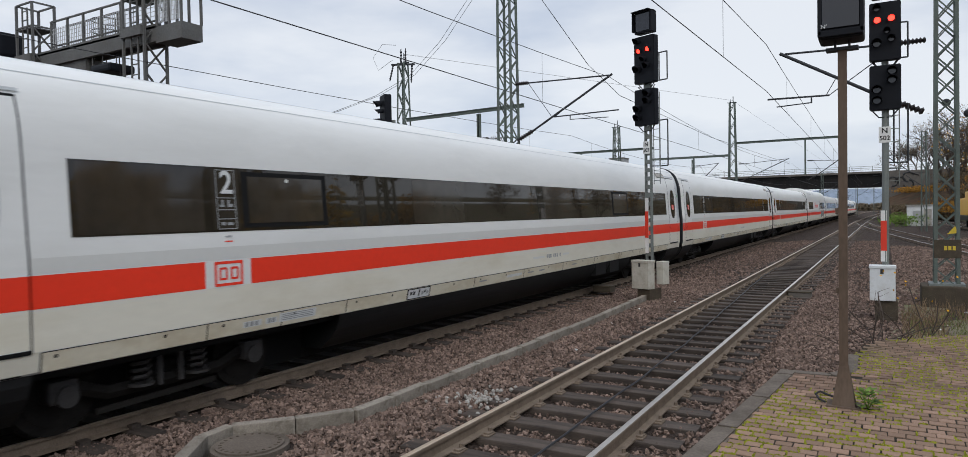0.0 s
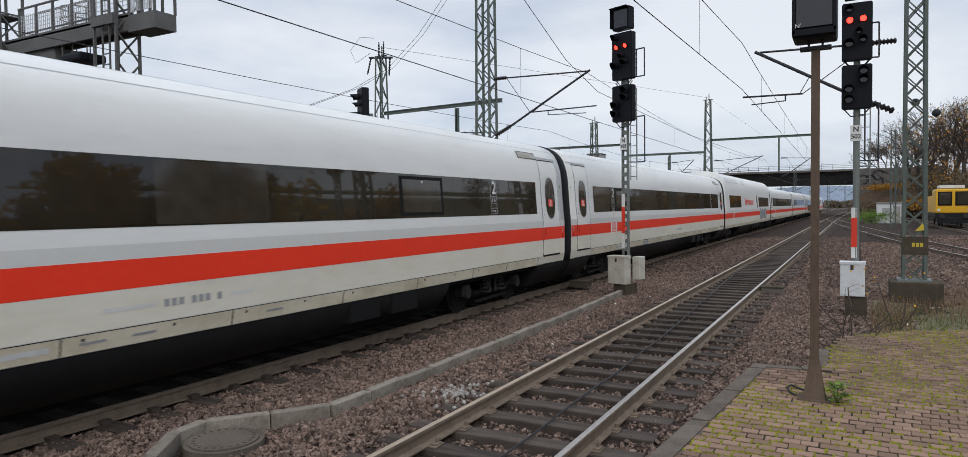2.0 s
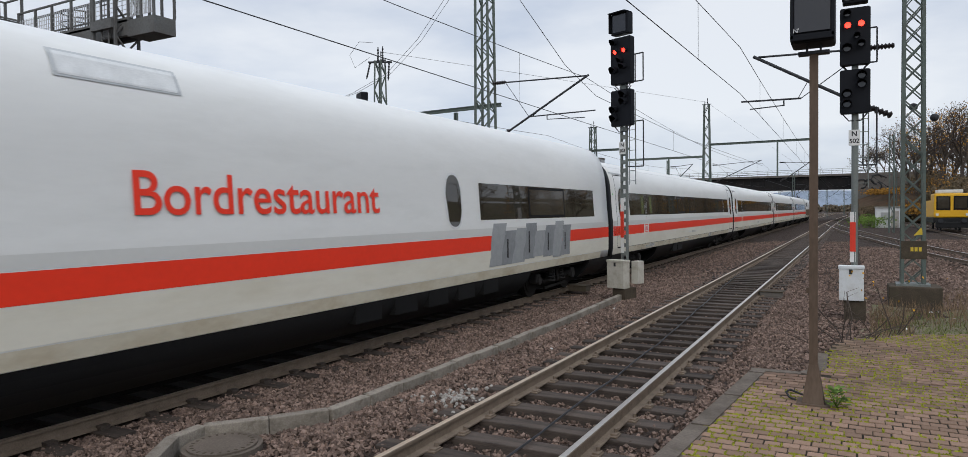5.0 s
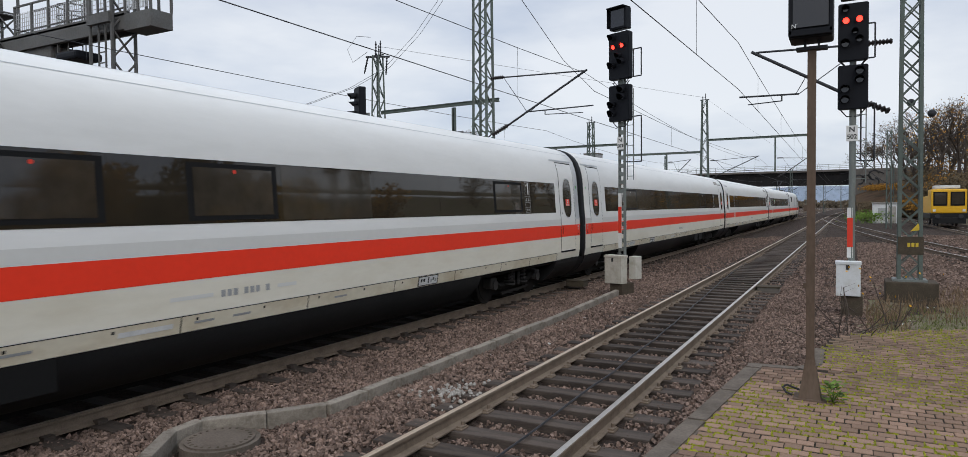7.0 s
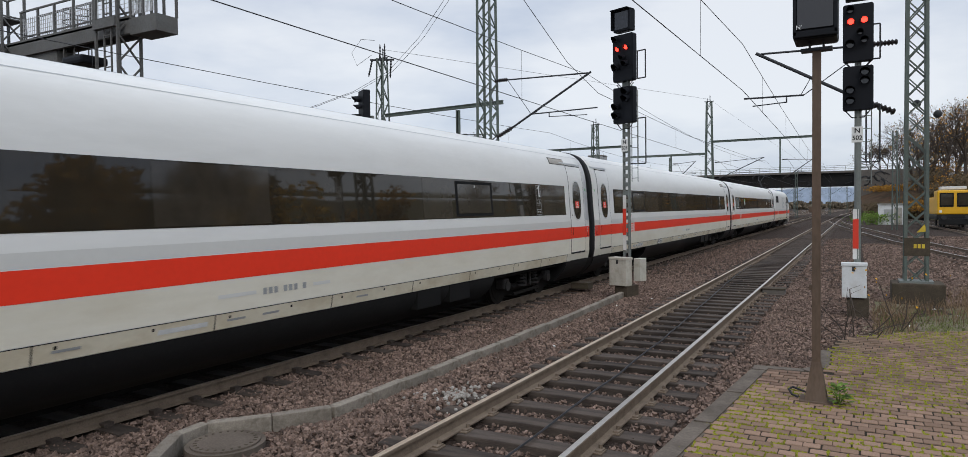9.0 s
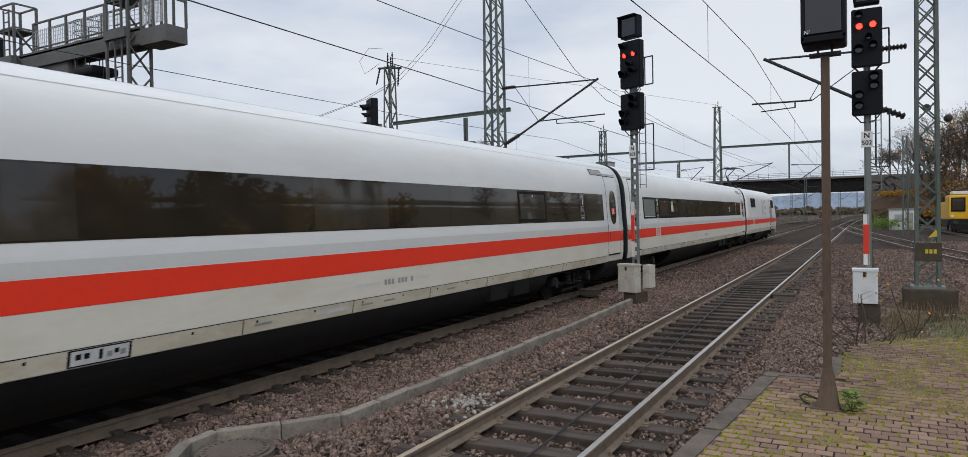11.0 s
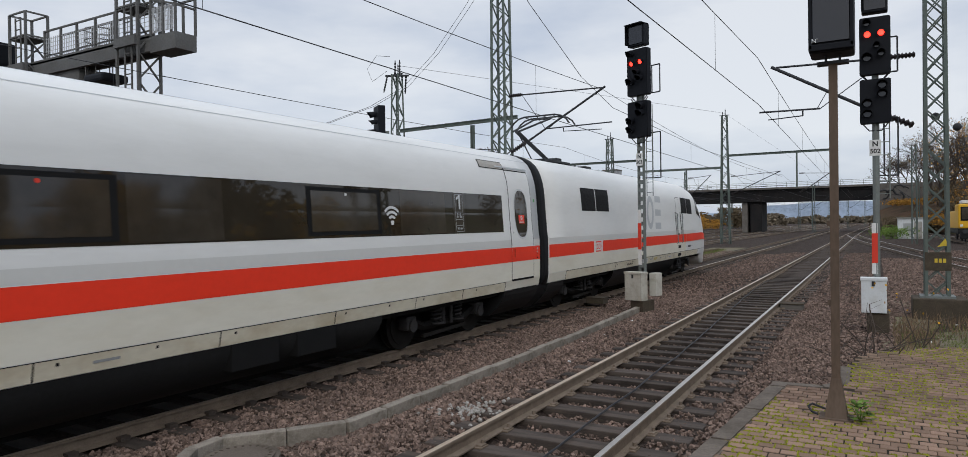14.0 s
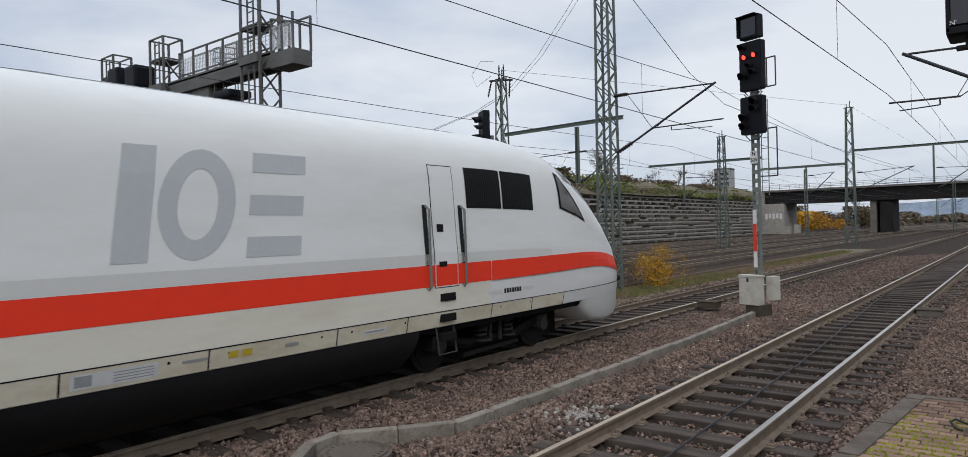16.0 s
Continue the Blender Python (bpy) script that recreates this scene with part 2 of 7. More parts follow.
def box(bm, lo, hi, bevel=0.0, m=None):
    c = [(a + b) / 2 for a, b in zip(lo, hi)]
    s = [max(1e-4, abs(b - a)) for a, b in zip(lo, hi)]
    mat = Matrix.Translation(c) @ Matrix.Diagonal((*s, 1))
    g = bmesh.ops.create_cube(bm, size=1, matrix=(m @ mat) if m is not None else mat)
    if bevel:
        es = list({e for v in g["verts"] for e in v.link_edges})
        bmesh.ops.bevel(bm, geom=es, offset=bevel, segments=2, affect="EDGES", profile=0.6)
    return bm


def boxes(*items, bevel=0.0):
    bm = bmesh.new()
    for lo, hi in items:
        box(bm, lo, hi, bevel)
    return bm


def beam(bm, a, b, r, sides=6, r2=None):
    a, b = Vector(a), Vector(b)
    d = b - a
    if d.length < 1e-5:
        return bm
    m = Matrix.Translation((a + b) / 2) @ d.to_track_quat("Z", "Y").to_matrix().to_4x4()
    bmesh.ops.create_cone(bm, cap_ends=True, segments=sides, radius1=r, radius2=r if r2 is None else r2, depth=d.length, matrix=m)
    return bm


def bar(bm, a, b, w, h):
    """A square bar from a to b."""
    a, b = Vector(a), Vector(b)
    d = b - a
    m = Matrix.Translation((a + b) / 2) @ d.to_track_quat("Y", "Z").to_matrix().to_4x4() @ Matrix.Diagonal((w, d.length, h, 1))
    bmesh.ops.create_cube(bm, size=1, matrix=m)
    return bm


def disc(bm, c, axis, r, depth, sides=20, r2=None):
    c, axis = Vector(c), Vector(axis).normalized()
    return beam(bm, c - axis * depth / 2, c + axis * depth / 2, r, sides, r2)


def pipe(bm, pts, r, sides=5):
    """A tube along points, one skin."""
    pts = [Vector(p) for p in pts]
    rings = []
    for i, p in enumerate(pts):
        d = (pts[min(i + 1, len(pts) - 1)] - pts[max(i - 1, 0)]).normalized()
        up = Vector((0, 0, 1)) if abs(d.z) < 0.9 else Vector((1, 0, 0))
        u = d.cross(up).normalized()
        v = u.cross(d)
        rings.append([bm.verts.new(p + (u * math.cos(k * math.tau / sides) + v * math.sin(k * math.tau / sides)) * r) for k in range(sides)])
    for a, b in zip(rings, rings[1:]):
        for k in range(sides):
            bm.faces.new((a[k], a[(k + 1) % sides], b[(k + 1) % sides], b[k]))
    return bm


def extrude_profile(bm, prof, path, closed=True):
    """Sweeps (x, z) profile points along places in the plan (x, y, z), profile x to the right of the way."""
    rings = []
    for i, p in enumerate(path):
        p = Vector(p)
        d = (Vector(path[min(i + 1, len(path) - 1)]) - Vector(path[max(i - 1, 0)]))
        d.z = 0
        d.normalize()
        side = Vector((d.y, -d.x, 0))
        rings.append([bm.verts.new(p + side * x + Vector((0, 0, z))) for x, z in prof])
    n = len(prof)
    for a, b in zip(rings, rings[1:]):
        for k in range(n if closed else n - 1):
            bm.faces.new((a[k], a[(k + 1) % n], b[(k + 1) % n], b[k]))
    if closed:
        bm.faces.new(rings[0])
        bm.faces.new(list(reversed(rings[-1])))
    return bm


def text_mesh(name, body, size, mat, parent, m, label="", thick=0.001, bold=0.0):
    cu = bpy.data.curves.new(name, "FONT")
    cu.body, cu.size, cu.extrude, cu.align_x, cu.align_y, cu.offset = body, size, thick, "CENTER", "CENTER", bold
    tmp = new(name, cu)
    me = bpy.data.meshes.new_from_object(tmp.evaluated_get(bpy.context.evaluated_depsgraph_get()))
    bpy.data.objects.remove(tmp)
    me.materials.clear()
    me.materials.append(mat)
    ob = new(name, me)
    if parent is not None:
        ob.parent = parent
    ob.matrix_basis = m
    if label:
        ob["label"] = label
    return ob


def raw(name, verts, faces, mat, parent=None, label=""):
    me = bpy.data.meshes.new(name)
    me.from_pydata(verts, [], faces)
    me.materials.append(mat)
    ob = new(name, me)
    if parent is not None:
        ob.parent = parent
    if label:
        ob["label"] = label
    return ob
# ---- train ----
TRAIN_X, PITCH, RAIL_T = -8.64, 26.4, -0.124
PROFILE = ((1.46, 0.72), (1.505, 0.95), (1.51, 1.36), (1.51, 1.69), (1.505, 1.88), (1.485, 2.05), (1.455, 2.46), (1.43, 2.86), (1.412, 3.05), (1.385, 3.22), (1.34, 3.38), (1.28, 3.54), (1.185, 3.685), (1.06, 3.80), (0.90, 3.89), (0.69, 3.955), (0.46, 3.99), (0.23, 4.01), (0.0, 4.015))
NOSE = ((0.0, 4.015, 1.51), (14.6, 4.015, 1.51), (15.8, 3.985, 1.51), (16.8, 3.85, 1.50), (17.6, 3.54, 1.475), (18.3, 3.12, 1.43), (19.0, 2.55, 1.34), (19.6, 2.02, 1.20), (20.1, 1.58, 0.98), (20.45, 1.28, 0.68), (20.62, 1.12, 0.25))


def interp(v, table, k):
    for a, b in zip(table, table[1:]):
        if v <= b[0]:
            f = max(0.0, (v - a[0]) / (b[0] - a[0]))
            return a[k] + (b[k] - a[k]) * f
    return table[-1][k]


def half(z):
    for (xa, za), (xb, zb) in zip(PROFILE, PROFILE[1:]):
        if z <= zb:
            return xa + (xb - xa) * max(0.0, (z - za) / (zb - za))
    return 0.0


def skin(s, z, proud=0.0, nose=False, lift=0.0):
    """A place on the train's side: s metres along, z of the full section."""
    x = half(z) + proud
    if lift:
        z = z if z < 2.9 else z + lift * (z - 2.9) / 1.05
    if nose:
        top, w = interp(s, NOSE, 1), interp(s, NOSE, 2)
        return Vector((x * w / 1.51, s, 1.0 + (z - 1.0) * (top - 1.0) / 3.015 if z > 1.0 else z))
    return Vector((x, s, z))


def strip(bm, s0, s1, z0, z1, proud, nose=False, both=False, lift=0.0):
    zs = [z0] + [z for _, z in PROFILE if z0 + 0.01 < z < z1 - 0.01] + [z1]
    ss = [s0, s1]
    if nose and s1 > 14.3:
        ss = [s0] + [a[0] for a in NOSE if s0 + 0.05 < a[0] < s1 - 0.05] + [s1]
    for sign in ((1, -1) if both else (1,)):
        rows = [[bm.verts.new(Vector((sign, 1, 1)) * skin(s, z, proud, nose, lift)) for z in zs] for s in ss]
        for a, b in zip(rows, rows[1:]):
            for i in range(len(zs) - 1):
                q = (a[i], b[i], b[i + 1], a[i + 1])
                bm.faces.new(q if sign > 0 else q[::-1])
    return bm


def strips(items, proud, nose=False, both=False, lift=0.0):
    bm = bmesh.new()
    for s0, s1, z0, z1 in items:
        strip(bm, s0, s1, z0, z1, proud, nose, both, lift)
    return bm


def pieces(name, items, proud, mat, parent, label="", nose=False):
    """One small part for each patch of the side."""
    for it in items:
        part(name, strips([it], proud, nose), mat, parent, label)


def skirt_loft(s0, s1, deep=0.15, out=1.0):
    """Curved lower body side that tucks in below the sill, closed at both ends."""
    bm = bmesh.new()
    half_section = ((1.455, 0.735), (1.435, 0.62), (1.37, 0.48), (1.24, 0.33), (1.02, deep))
    rings = []
    for s in (s0, (s0 + s1) / 2, s1):
        pts = [(x * out, z) for x, z in half_section]
        rings.append([bm.verts.new((x, s, z)) for x, z in pts + [(-x, z) for x, z in reversed(pts)]])
    for a, b in zip(rings, rings[1:]):
        for i in range(9):
            bm.faces.new((a[i + 1], b[i + 1], b[i], a[i]))
    bm.faces.new(rings[0])
    bm.faces.new(rings[-1][::-1])
    return bm


def oval(s, z, rs, rz, proud, inner=0.0):
    """An upright oval on the side, or a ring if inner is given."""
    bm = bmesh.new()
    outer, inn = [], []
    for k in range(36):
        c, d = math.cos(k * math.tau / 36), math.sin(k * math.tau / 36)
        c, d = math.copysign(abs(c) ** 0.8, c), math.copysign(abs(d) ** 0.8, d)
        outer.append(bm.verts.new(skin(s + rs * c, z + rz * d, proud)))
        if inner:
            inn.append(bm.verts.new(skin(s + (rs - inner) * c, z + (rz - inner) * d, proud)))
    if inner:
        for k in range(36):
            bm.faces.new((outer[k], outer[(k + 1) % 36], inn[(k + 1) % 36], inn[k]))
    else:
        bm.faces.new(outer)
    return bm


def shell(s_list, nose=False, lift=0.0, scale=None, bottom=0.72):
    bm = bmesh.new()
    rings = []
    for i, s in enumerate(s_list):
        pts = [skin(s, z, 0, nose, lift) for _, z in PROFILE]
        ring = pts + [Vector((-p.x, p.y, p.z)) for p in reversed(pts[:-1])]
        if scale:
            ring = [Vector((p.x * scale[i], p.y, 2.0 + (p.z - 2.0) * scale[i])) for p in ring]
        rings.append([bm.verts.new(p) for p in ring])
    n = len(rings[0])
    for a, b in zip(rings, rings[1:]):
        for k in range(n):
            bm.faces.new((a[k], b[k], b[(k + 1) % n], a[(k + 1) % n]))
    bm.faces.new(rings[0])
    bm.faces.new(rings[-1][::-1])
    return bm


def make_bogie(parent, s, base, axlebox=0.98):
    """A bogie: bolster with side frames, axle boxes, dampers, wheels and springs."""
    bogie = part("bogie", boxes(((-0.86, s - 0.3, 0.2), (0.86, s + 0.3, 0.45)), bevel=0.02), BOGIE, parent, "grimy dark steel bogie")
    for sx in (-1, 1):
        bm = bmesh.new()
        pipe(bm, [(sx * 0.93, s - base / 2, 0.44), (sx * 0.93, s - 0.75, 0.25), (sx * 0.93, s + 0.75, 0.25), (sx * 0.93, s + base / 2, 0.44)], 0.09, 6)
        part("side_frame", bm, BOGIE, bogie)
        bm = bmesh.new()
        bar(bm, (sx * 1.1, s - 0.95, 0.1), (sx * 1.1, s + 0.6, 0.14), 0.05, 0.06)
        part("rail_brake", bm, BOGIE, bogie)
        for e in (-1, 1):
            bm = bmesh.new()
            box(bm, (sx * 0.97 - 0.12, s + e * (base / 2 + 0.02) - 0.16, 0.26), (sx * 0.97 + 0.12, s + e * (base / 2 + 0.02) + 0.16, 0.52), 0.05)
            disc(bm, (sx * 1.08, s + e * base / 2, 0.336), (1, 0, 0), 0.12, 0.08, 14)
            part("axle_box", bm, SPRING, bogie)
            bm = bmesh.new()
            beam(bm, (sx * 1.05, s + e * 0.14, 0.62), (sx * 1.05, s + e * 0.14, 0.22), 0.04, 8)
            part("damper", bm, SPRING, bogie)
            w = bmesh.new()
            disc(w, (sx * 0.765, s + e * base / 2, 0.336), (1, 0, 0), 0.46, 0.13, 28)
            disc(w, (sx * 0.70, s + e * base / 2, 0.336), (1, 0, 0), 0.485, 0.03, 28)
            disc(w, (sx * 0.84, s + e * base / 2, 0.336), (1, 0, 0), 0.36, 0.02, 24)
            part("wheel", w, BOGIE, bogie)
            sp = bmesh.new()
            turns = [(sx * 1.04 + 0.11 * math.cos(a * 1.2566), s + e * 0.38 + 0.11 * math.sin(a * 1.2566), 0.30 + a * 0.0165) for a in range(22)]
            pipe(sp, turns, 0.024, 5)
            disc(sp, (sx * 1.04, s + e * 0.38, 0.28), (0, 0, 1), 0.15, 0.03, 14)
            disc(sp, (sx * 1.04, s + e * 0.38, 0.67), (0, 0, 1), 0.15, 0.03, 14)
            part("spring", sp, SPRING, bogie, "grey coil spring")
    return bogie


def make_door(parent, s0, s1, lift=0.0):
    seam = 0.022
    part("door_seam", strips([(s0 - seam, s1 + seam, 0.93, 3.47)], 0.003), SEAM, parent)
    door = smooth(part("door", strips([(s0, s1, 0.97, 3.44)], 0.006), WHITE, parent, "white plug door with an oval window"))
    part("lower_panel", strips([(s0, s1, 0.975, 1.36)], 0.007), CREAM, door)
    part("door_stripe", strips([(s0, s1, 1.365, 1.69)], 0.008), RED, door)
    mid = (s0 + s1) / 2
    part("window_surround", oval(mid, 2.46, 0.35, 0.58, 0.009), LOGOGREY, door)
    part("window_ring", oval(mid, 2.46, 0.337, 0.567, 0.0105), PALE, door)
    part("oval_window", oval(mid, 2.46, 0.315, 0.545, 0.012), GLASS, door)
    part("sticker", strips([(mid - 0.14, mid + 0.14, 2.235, 2.43)], 0.016), RED, door, "red notice sticker")
    pieces("sticker_print", [(mid - 0.11, mid + 0.11, 2.25 + 0.03 * k, 2.262 + 0.03 * k) for k in range(2)], 0.018, PALE, door)
    part("sticker_disc", oval(mid, 2.365, 0.05, 0.05, 0.0185), PALE, door)
    part("disc_mark", oval(mid, 2.365, 0.03, 0.012, 0.0195), RED, door)
    part("lock", oval(s0 + 0.12, 2.03, 0.02, 0.02, 0.014), SEAM, door)
    part("door_handle", strips([(s0 + 0.11, s0 + 0.135, 1.46, 1.665)], 0.014), BOGIE, door)
    part("step", strips([(s0, s1, 0.925, 0.965)], 0.012), SEAM, door)
    part("gutter", strips([(s0 - 0.42, s1 + 0.05, 3.50, 3.535)], 0.02), LOGOGREY, parent)
    return door


def make_emblem(parent, s, z=1.525, w=0.43, h=0.31):
    e = part("emblem", strips([(s - w / 2 - 0.13, s + w / 2 + 0.13, 1.36, 1.69)], 0.005), WHITE, parent)
    t = 0.035
    a, b, c, d = s - w / 2, s + w / 2, z - h / 2, z + h / 2
    part("emblem_frame", strips([(a, b, c, c + t), (a, b, d - t, d), (a, a + t, c + t, d - t), (b - t, b, c + t, d - t)], 0.008), RED, e, "red rounded rectangle outline")
    k = w / 10
    for c0 in (s - 0.085, s + 0.085):
        ring = [(c0 - 0.062, c0 - 0.034, c + 0.075, d - 0.075), (c0 + 0.034, c0 + 0.062, c + 0.09, d - 0.09), (c0 - 0.034, c0 + 0.05, d - 0.103, d - 0.075), (c0 - 0.034, c0 + 0.05, c + 0.075, c + 0.103)]
        part("emblem_block", strips(ring, 0.009), RED, e)


def side_text(name, body, size, mat, parent, s, z, bold=0.0, proud=0.012):
    lean = math.degrees(math.atan2(half(z - 0.2) - half(z + 0.2), 0.4))
    return text_mesh(name, body, size, mat, parent, pose(half(z) + proud, s, z, 90 - lean, 0, 90), bold=bold)


def make_bellows(car):
    """Folded inner bellows beside a broad smooth rubber bulge."""
    smooth(part("gangway_bellows", shell([26.17, 26.19, 26.193, 26.22, 26.25, 26.28, 26.31, 26.34, 26.37], scale=[1.0, 0.995, 0.955, 0.975, 0.95, 0.975, 0.95, 0.975, 0.95]), RUBBER, car, "black folded rubber gangway bellows"))
    smooth(part("bellows_rim", shell([26.37, 26.375, 26.40, 26.46, 26.56, 26.64, 26.69, 26.71], scale=[0.95, 0.985, 1.0, 1.006, 1.006, 1.004, 0.998, 0.985]), RUBBER, car, "smooth black rubber bulge"))
    part("bellows_apron", skirt_loft(26.18, 26.70, 0.13, 0.985), RUBBER, car)


def make_coach(number, variant):
    first = number == "1"
    coach = thing("passenger_coach", {"1": "white first-class high-speed train coach with red stripe", "2": "white second-class high-speed train coach with red stripe"}[number], "train coach", group="train")
    smooth(part("body", shell([0.30, 1.0, 8.0, 16.0, 25.4, 26.18]), WHITE, coach, "dusty white coach body"))
    part("stripe", strips([(0.30, 26.18, 1.362, 1.69)], 0.003, both=True), RED, coach, "red side stripe")
    # pale grey band paints in the shade of the kinked side
    part("kink_shade_band", strips([(0.30, 26.18, 1.70, 1.86)], 0.002, both=True), GREYBAND, coach)
    part("lower_panel", strips([(0.30, 26.18, 0.94, 1.358)], 0.002, both=True), CREAM, coach, "dusty lower side, cream partly for light bounced off the ballast")
    front_sign = 4.50 if variant == 4 else 4.25
    make_emblem(coach, front_sign - 0.02)
    for a, b in ((0.30, 1.99), (24.41, 26.18)):
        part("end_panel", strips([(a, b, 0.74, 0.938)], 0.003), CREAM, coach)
    # window band with its panes
    band = part("window_band", strips([(2.33, 24.38, 2.05, 2.86)], 0.004, both=True), GLASS, coach, "long dark tinted window band")
    panes = {
        1: ((2.40, 3.92), (4.53, 6.22), (6.32, 7.6), (7.68, 9.2), (9.30, 10.95), (11.58, 13.25), (13.88, 15.52), (15.62, 16.9), (17.0, 18.2), (18.37, 20.08), (20.62, 22.05), (22.85, 24.3)),
        2: ((2.40, 3.92), (4.53, 6.14), (6.32, 8.1), (8.22, 9.9), (10.02, 11.4), (11.6, 13.4), (13.55, 15.3), (15.42, 17.1), (17.22, 18.28), (18.42, 20.02), (20.62, 22.25), (22.85, 24.3)),
        3: ((2.40, 3.92), (4.51, 6.05), (6.32, 8.1), (8.22, 9.9), (10.02, 11.4), (11.6, 13.4), (13.55, 15.3), (15.42, 17.1), (17.22, 18.28), (18.42, 19.88), (20.3, 21.75), (22.3, 24.3)),
        4: ((2.40, 3.95), (4.5, 6.1), (6.3, 8.0), (8.1, 9.9), (10.02, 11.5), (11.55, 12.5), (12.56, 14.05), (14.15, 16.2), (16.3, 18.3), (18.4, 20.6), (20.72, 22.24), (22.8, 24.3))}[variant]
    framed = {1: (1, 4, 5, 6, 9), 2: (1, 9), 3: (1, 9), 4: (4, 6, 10)}[variant]
    rear_sign = {3: 22.02}.get(variant, 22.55)
    for i, (a, b) in enumerate(panes):
        if variant == 1 and i == 0:
            part("window_frame", strips([(a, b, 2.07, 2.84)], 0.007), SEAM, band)
            part("blind", strips([(a + 0.04, b - 0.04, 2.15, 2.78)], 0.011), BLIND, band, "drawn grey-green blind behind the glass")
            part("ledge", strips([(a + 0.05, b - 0.05, 2.125, 2.145)], 0.012), GREYBAND, band)
        elif i in framed:
            part("window_frame", strips([(a, b, 2.09, 2.82)], 0.007), SEAM, band)
            part("pane", strips([(a + 0.09, b - 0.09, 2.15, 2.76)], 0.011), GLASS2, band)
            part("release_mark", oval((a + b) / 2, 2.72, 0.028, 0.024, 0.0135), (BANDRED, GREYBAND)[i % 2], band, "small emergency release mark")
        else:
            part("pane", strips([(a, b, 2.07, 2.84)], 0.007), (GLASS, GLASS2)[(i * 5 + variant) % 3 == 0], band)
    for s, nm in ((front_sign, "class_sign"), (rear_sign, "class_sign")):
        sign = part(nm, strips([(s - 0.20, s + 0.20, 2.07, 2.84)], 0.009), GLASS2, band)
        if variant == 4 and s < 10:
            # green strips on the band paint the interior light, no source behind
            pieces("interior_light_paint", [(s - 0.68, s - 0.24, 2.1, 2.8), (s + 0.55, s + 0.95, 2.1, 2.8)], 0.0105, GREENLIGHT, band, "green strip painted for interior light seen in the glass")
        if variant != 4 or s > 10:
            side_text("class_numeral", number, 0.40, PALE, sign, s, 2.655, bold=0.006, proud=0.03)
        if first and (variant != 4 or s > 10):
            part("numeral_flag", strips([(s - 0.085 + 0.012 * k, s - 0.072 + 0.012 * k, 2.715 + 0.008 * k, 2.765 + 0.008 * k) for k in range(5)], 0.016), PALE, sign)
        pieces("sign_mark", [(s - 0.13, s + 0.13, 2.32, 2.33), (s - 0.13, s + 0.13, 2.47, 2.48), (s - 0.10, s - 0.03, 2.36, 2.39), (s - 0.07, s - 0.04, 2.36, 2.45), (s + 0.02, s + 0.05, 2.36, 2.45), (s + 0.05, s + 0.10, 2.36, 2.40), (s - 0.09, s - 0.03, 2.13, 2.17), (s + 0.0, s + 0.09, 2.13, 2.165), (s - 0.145, s - 0.133, 2.08, 2.83), (s + 0.133, s + 0.145, 2.08, 2.83), (s - 0.133, s + 0.133, 2.08, 2.09), (s - 0.133, s + 0.133, 2.82, 2.83), (s - 0.133, s + 0.133, 2.205, 2.215)], 0.012, LETTERGREY, sign)
        if s < 10:
            part("small_label", strips([(s - 0.06, s + 0.06, 1.92, 1.935)], 0.006), RED, coach)
            part("small_label", strips([(s - 0.05, s + 0.05, 1.98, 2.0)], 0.006), LETTERGREY, coach)
    if variant == 1:
        note = part("window_notice", strips([(6.42, 6.78, 2.32, 2.72)], 0.013), PALE, band)
        part("notice_header", strips([(6.42, 6.78, 2.60, 2.74)], 0.016), LABELGREEN, note)
    if variant == 1:
        wifi = part("wireless_mark", bmesh.new(), PALE, band, "pale radio-wave mark")
        bm = bmesh.new()
        for r in (0.0, 0.11, 0.19, 0.27):
            for k in range(10):
                if r == 0.0:
                    if k == 0:
                        strip(bm, 20.33, 20.41, 2.24, 2.31, 0.014)
                    continue
                a0, a1 = radians(45 + 9 * k), radians(54 + 9 * k)
                q = [skin(20.37 + rr * math.cos(a), 2.27 + rr * math.sin(a), 0.014) for rr, a in ((r - 0.025, a0), (r - 0.025, a1), (r + 0.02, a1), (r + 0.02, a0))]
                bm.faces.new([bm.verts.new(p) for p in q])
        bm.to_mesh(wifi.data)
        bm.free()
    make_door(coach, 0.79, 1.90)
    make_door(coach, 24.715, 25.825)
    for s in (0.46, 26.02):
        part("green_label", strips([(s - 0.035, s + 0.035, 2.75, 2.82)], 0.005), LABELGREEN, coach)
        part("latch", strips([(s - 0.035, s + 0.035, 1.39, 1.50)], 0.012), BOGIE, coach)
        part("latch_flap", strips([(s - 0.028, s + 0.028, 1.425, 1.495)], 0.015), RED, coach)
        pieces("lock_plate", [(s - 0.03, s + 0.03, 1.53, 1.57), (s - 0.03, s + 0.03, 1.60, 1.66)], 0.012, LOGOGREY, coach)
    if variant != 4:
        part("vent_frame", strips([(23.60, 24.70, 3.45, 3.63)], 0.006), SEAM, coach)
        part("vent_panel", strips([(23.63, 24.67, 3.465, 3.615)], 0.012), VENT, coach, "dusty grey roof vent panel")
    # sill panels with their bolts, and the plates on them
    sill = part("sill", strips([(2.0, 24.4, 0.728, 0.925)], 0.006), SILL, coach, "stained cream sill panels")
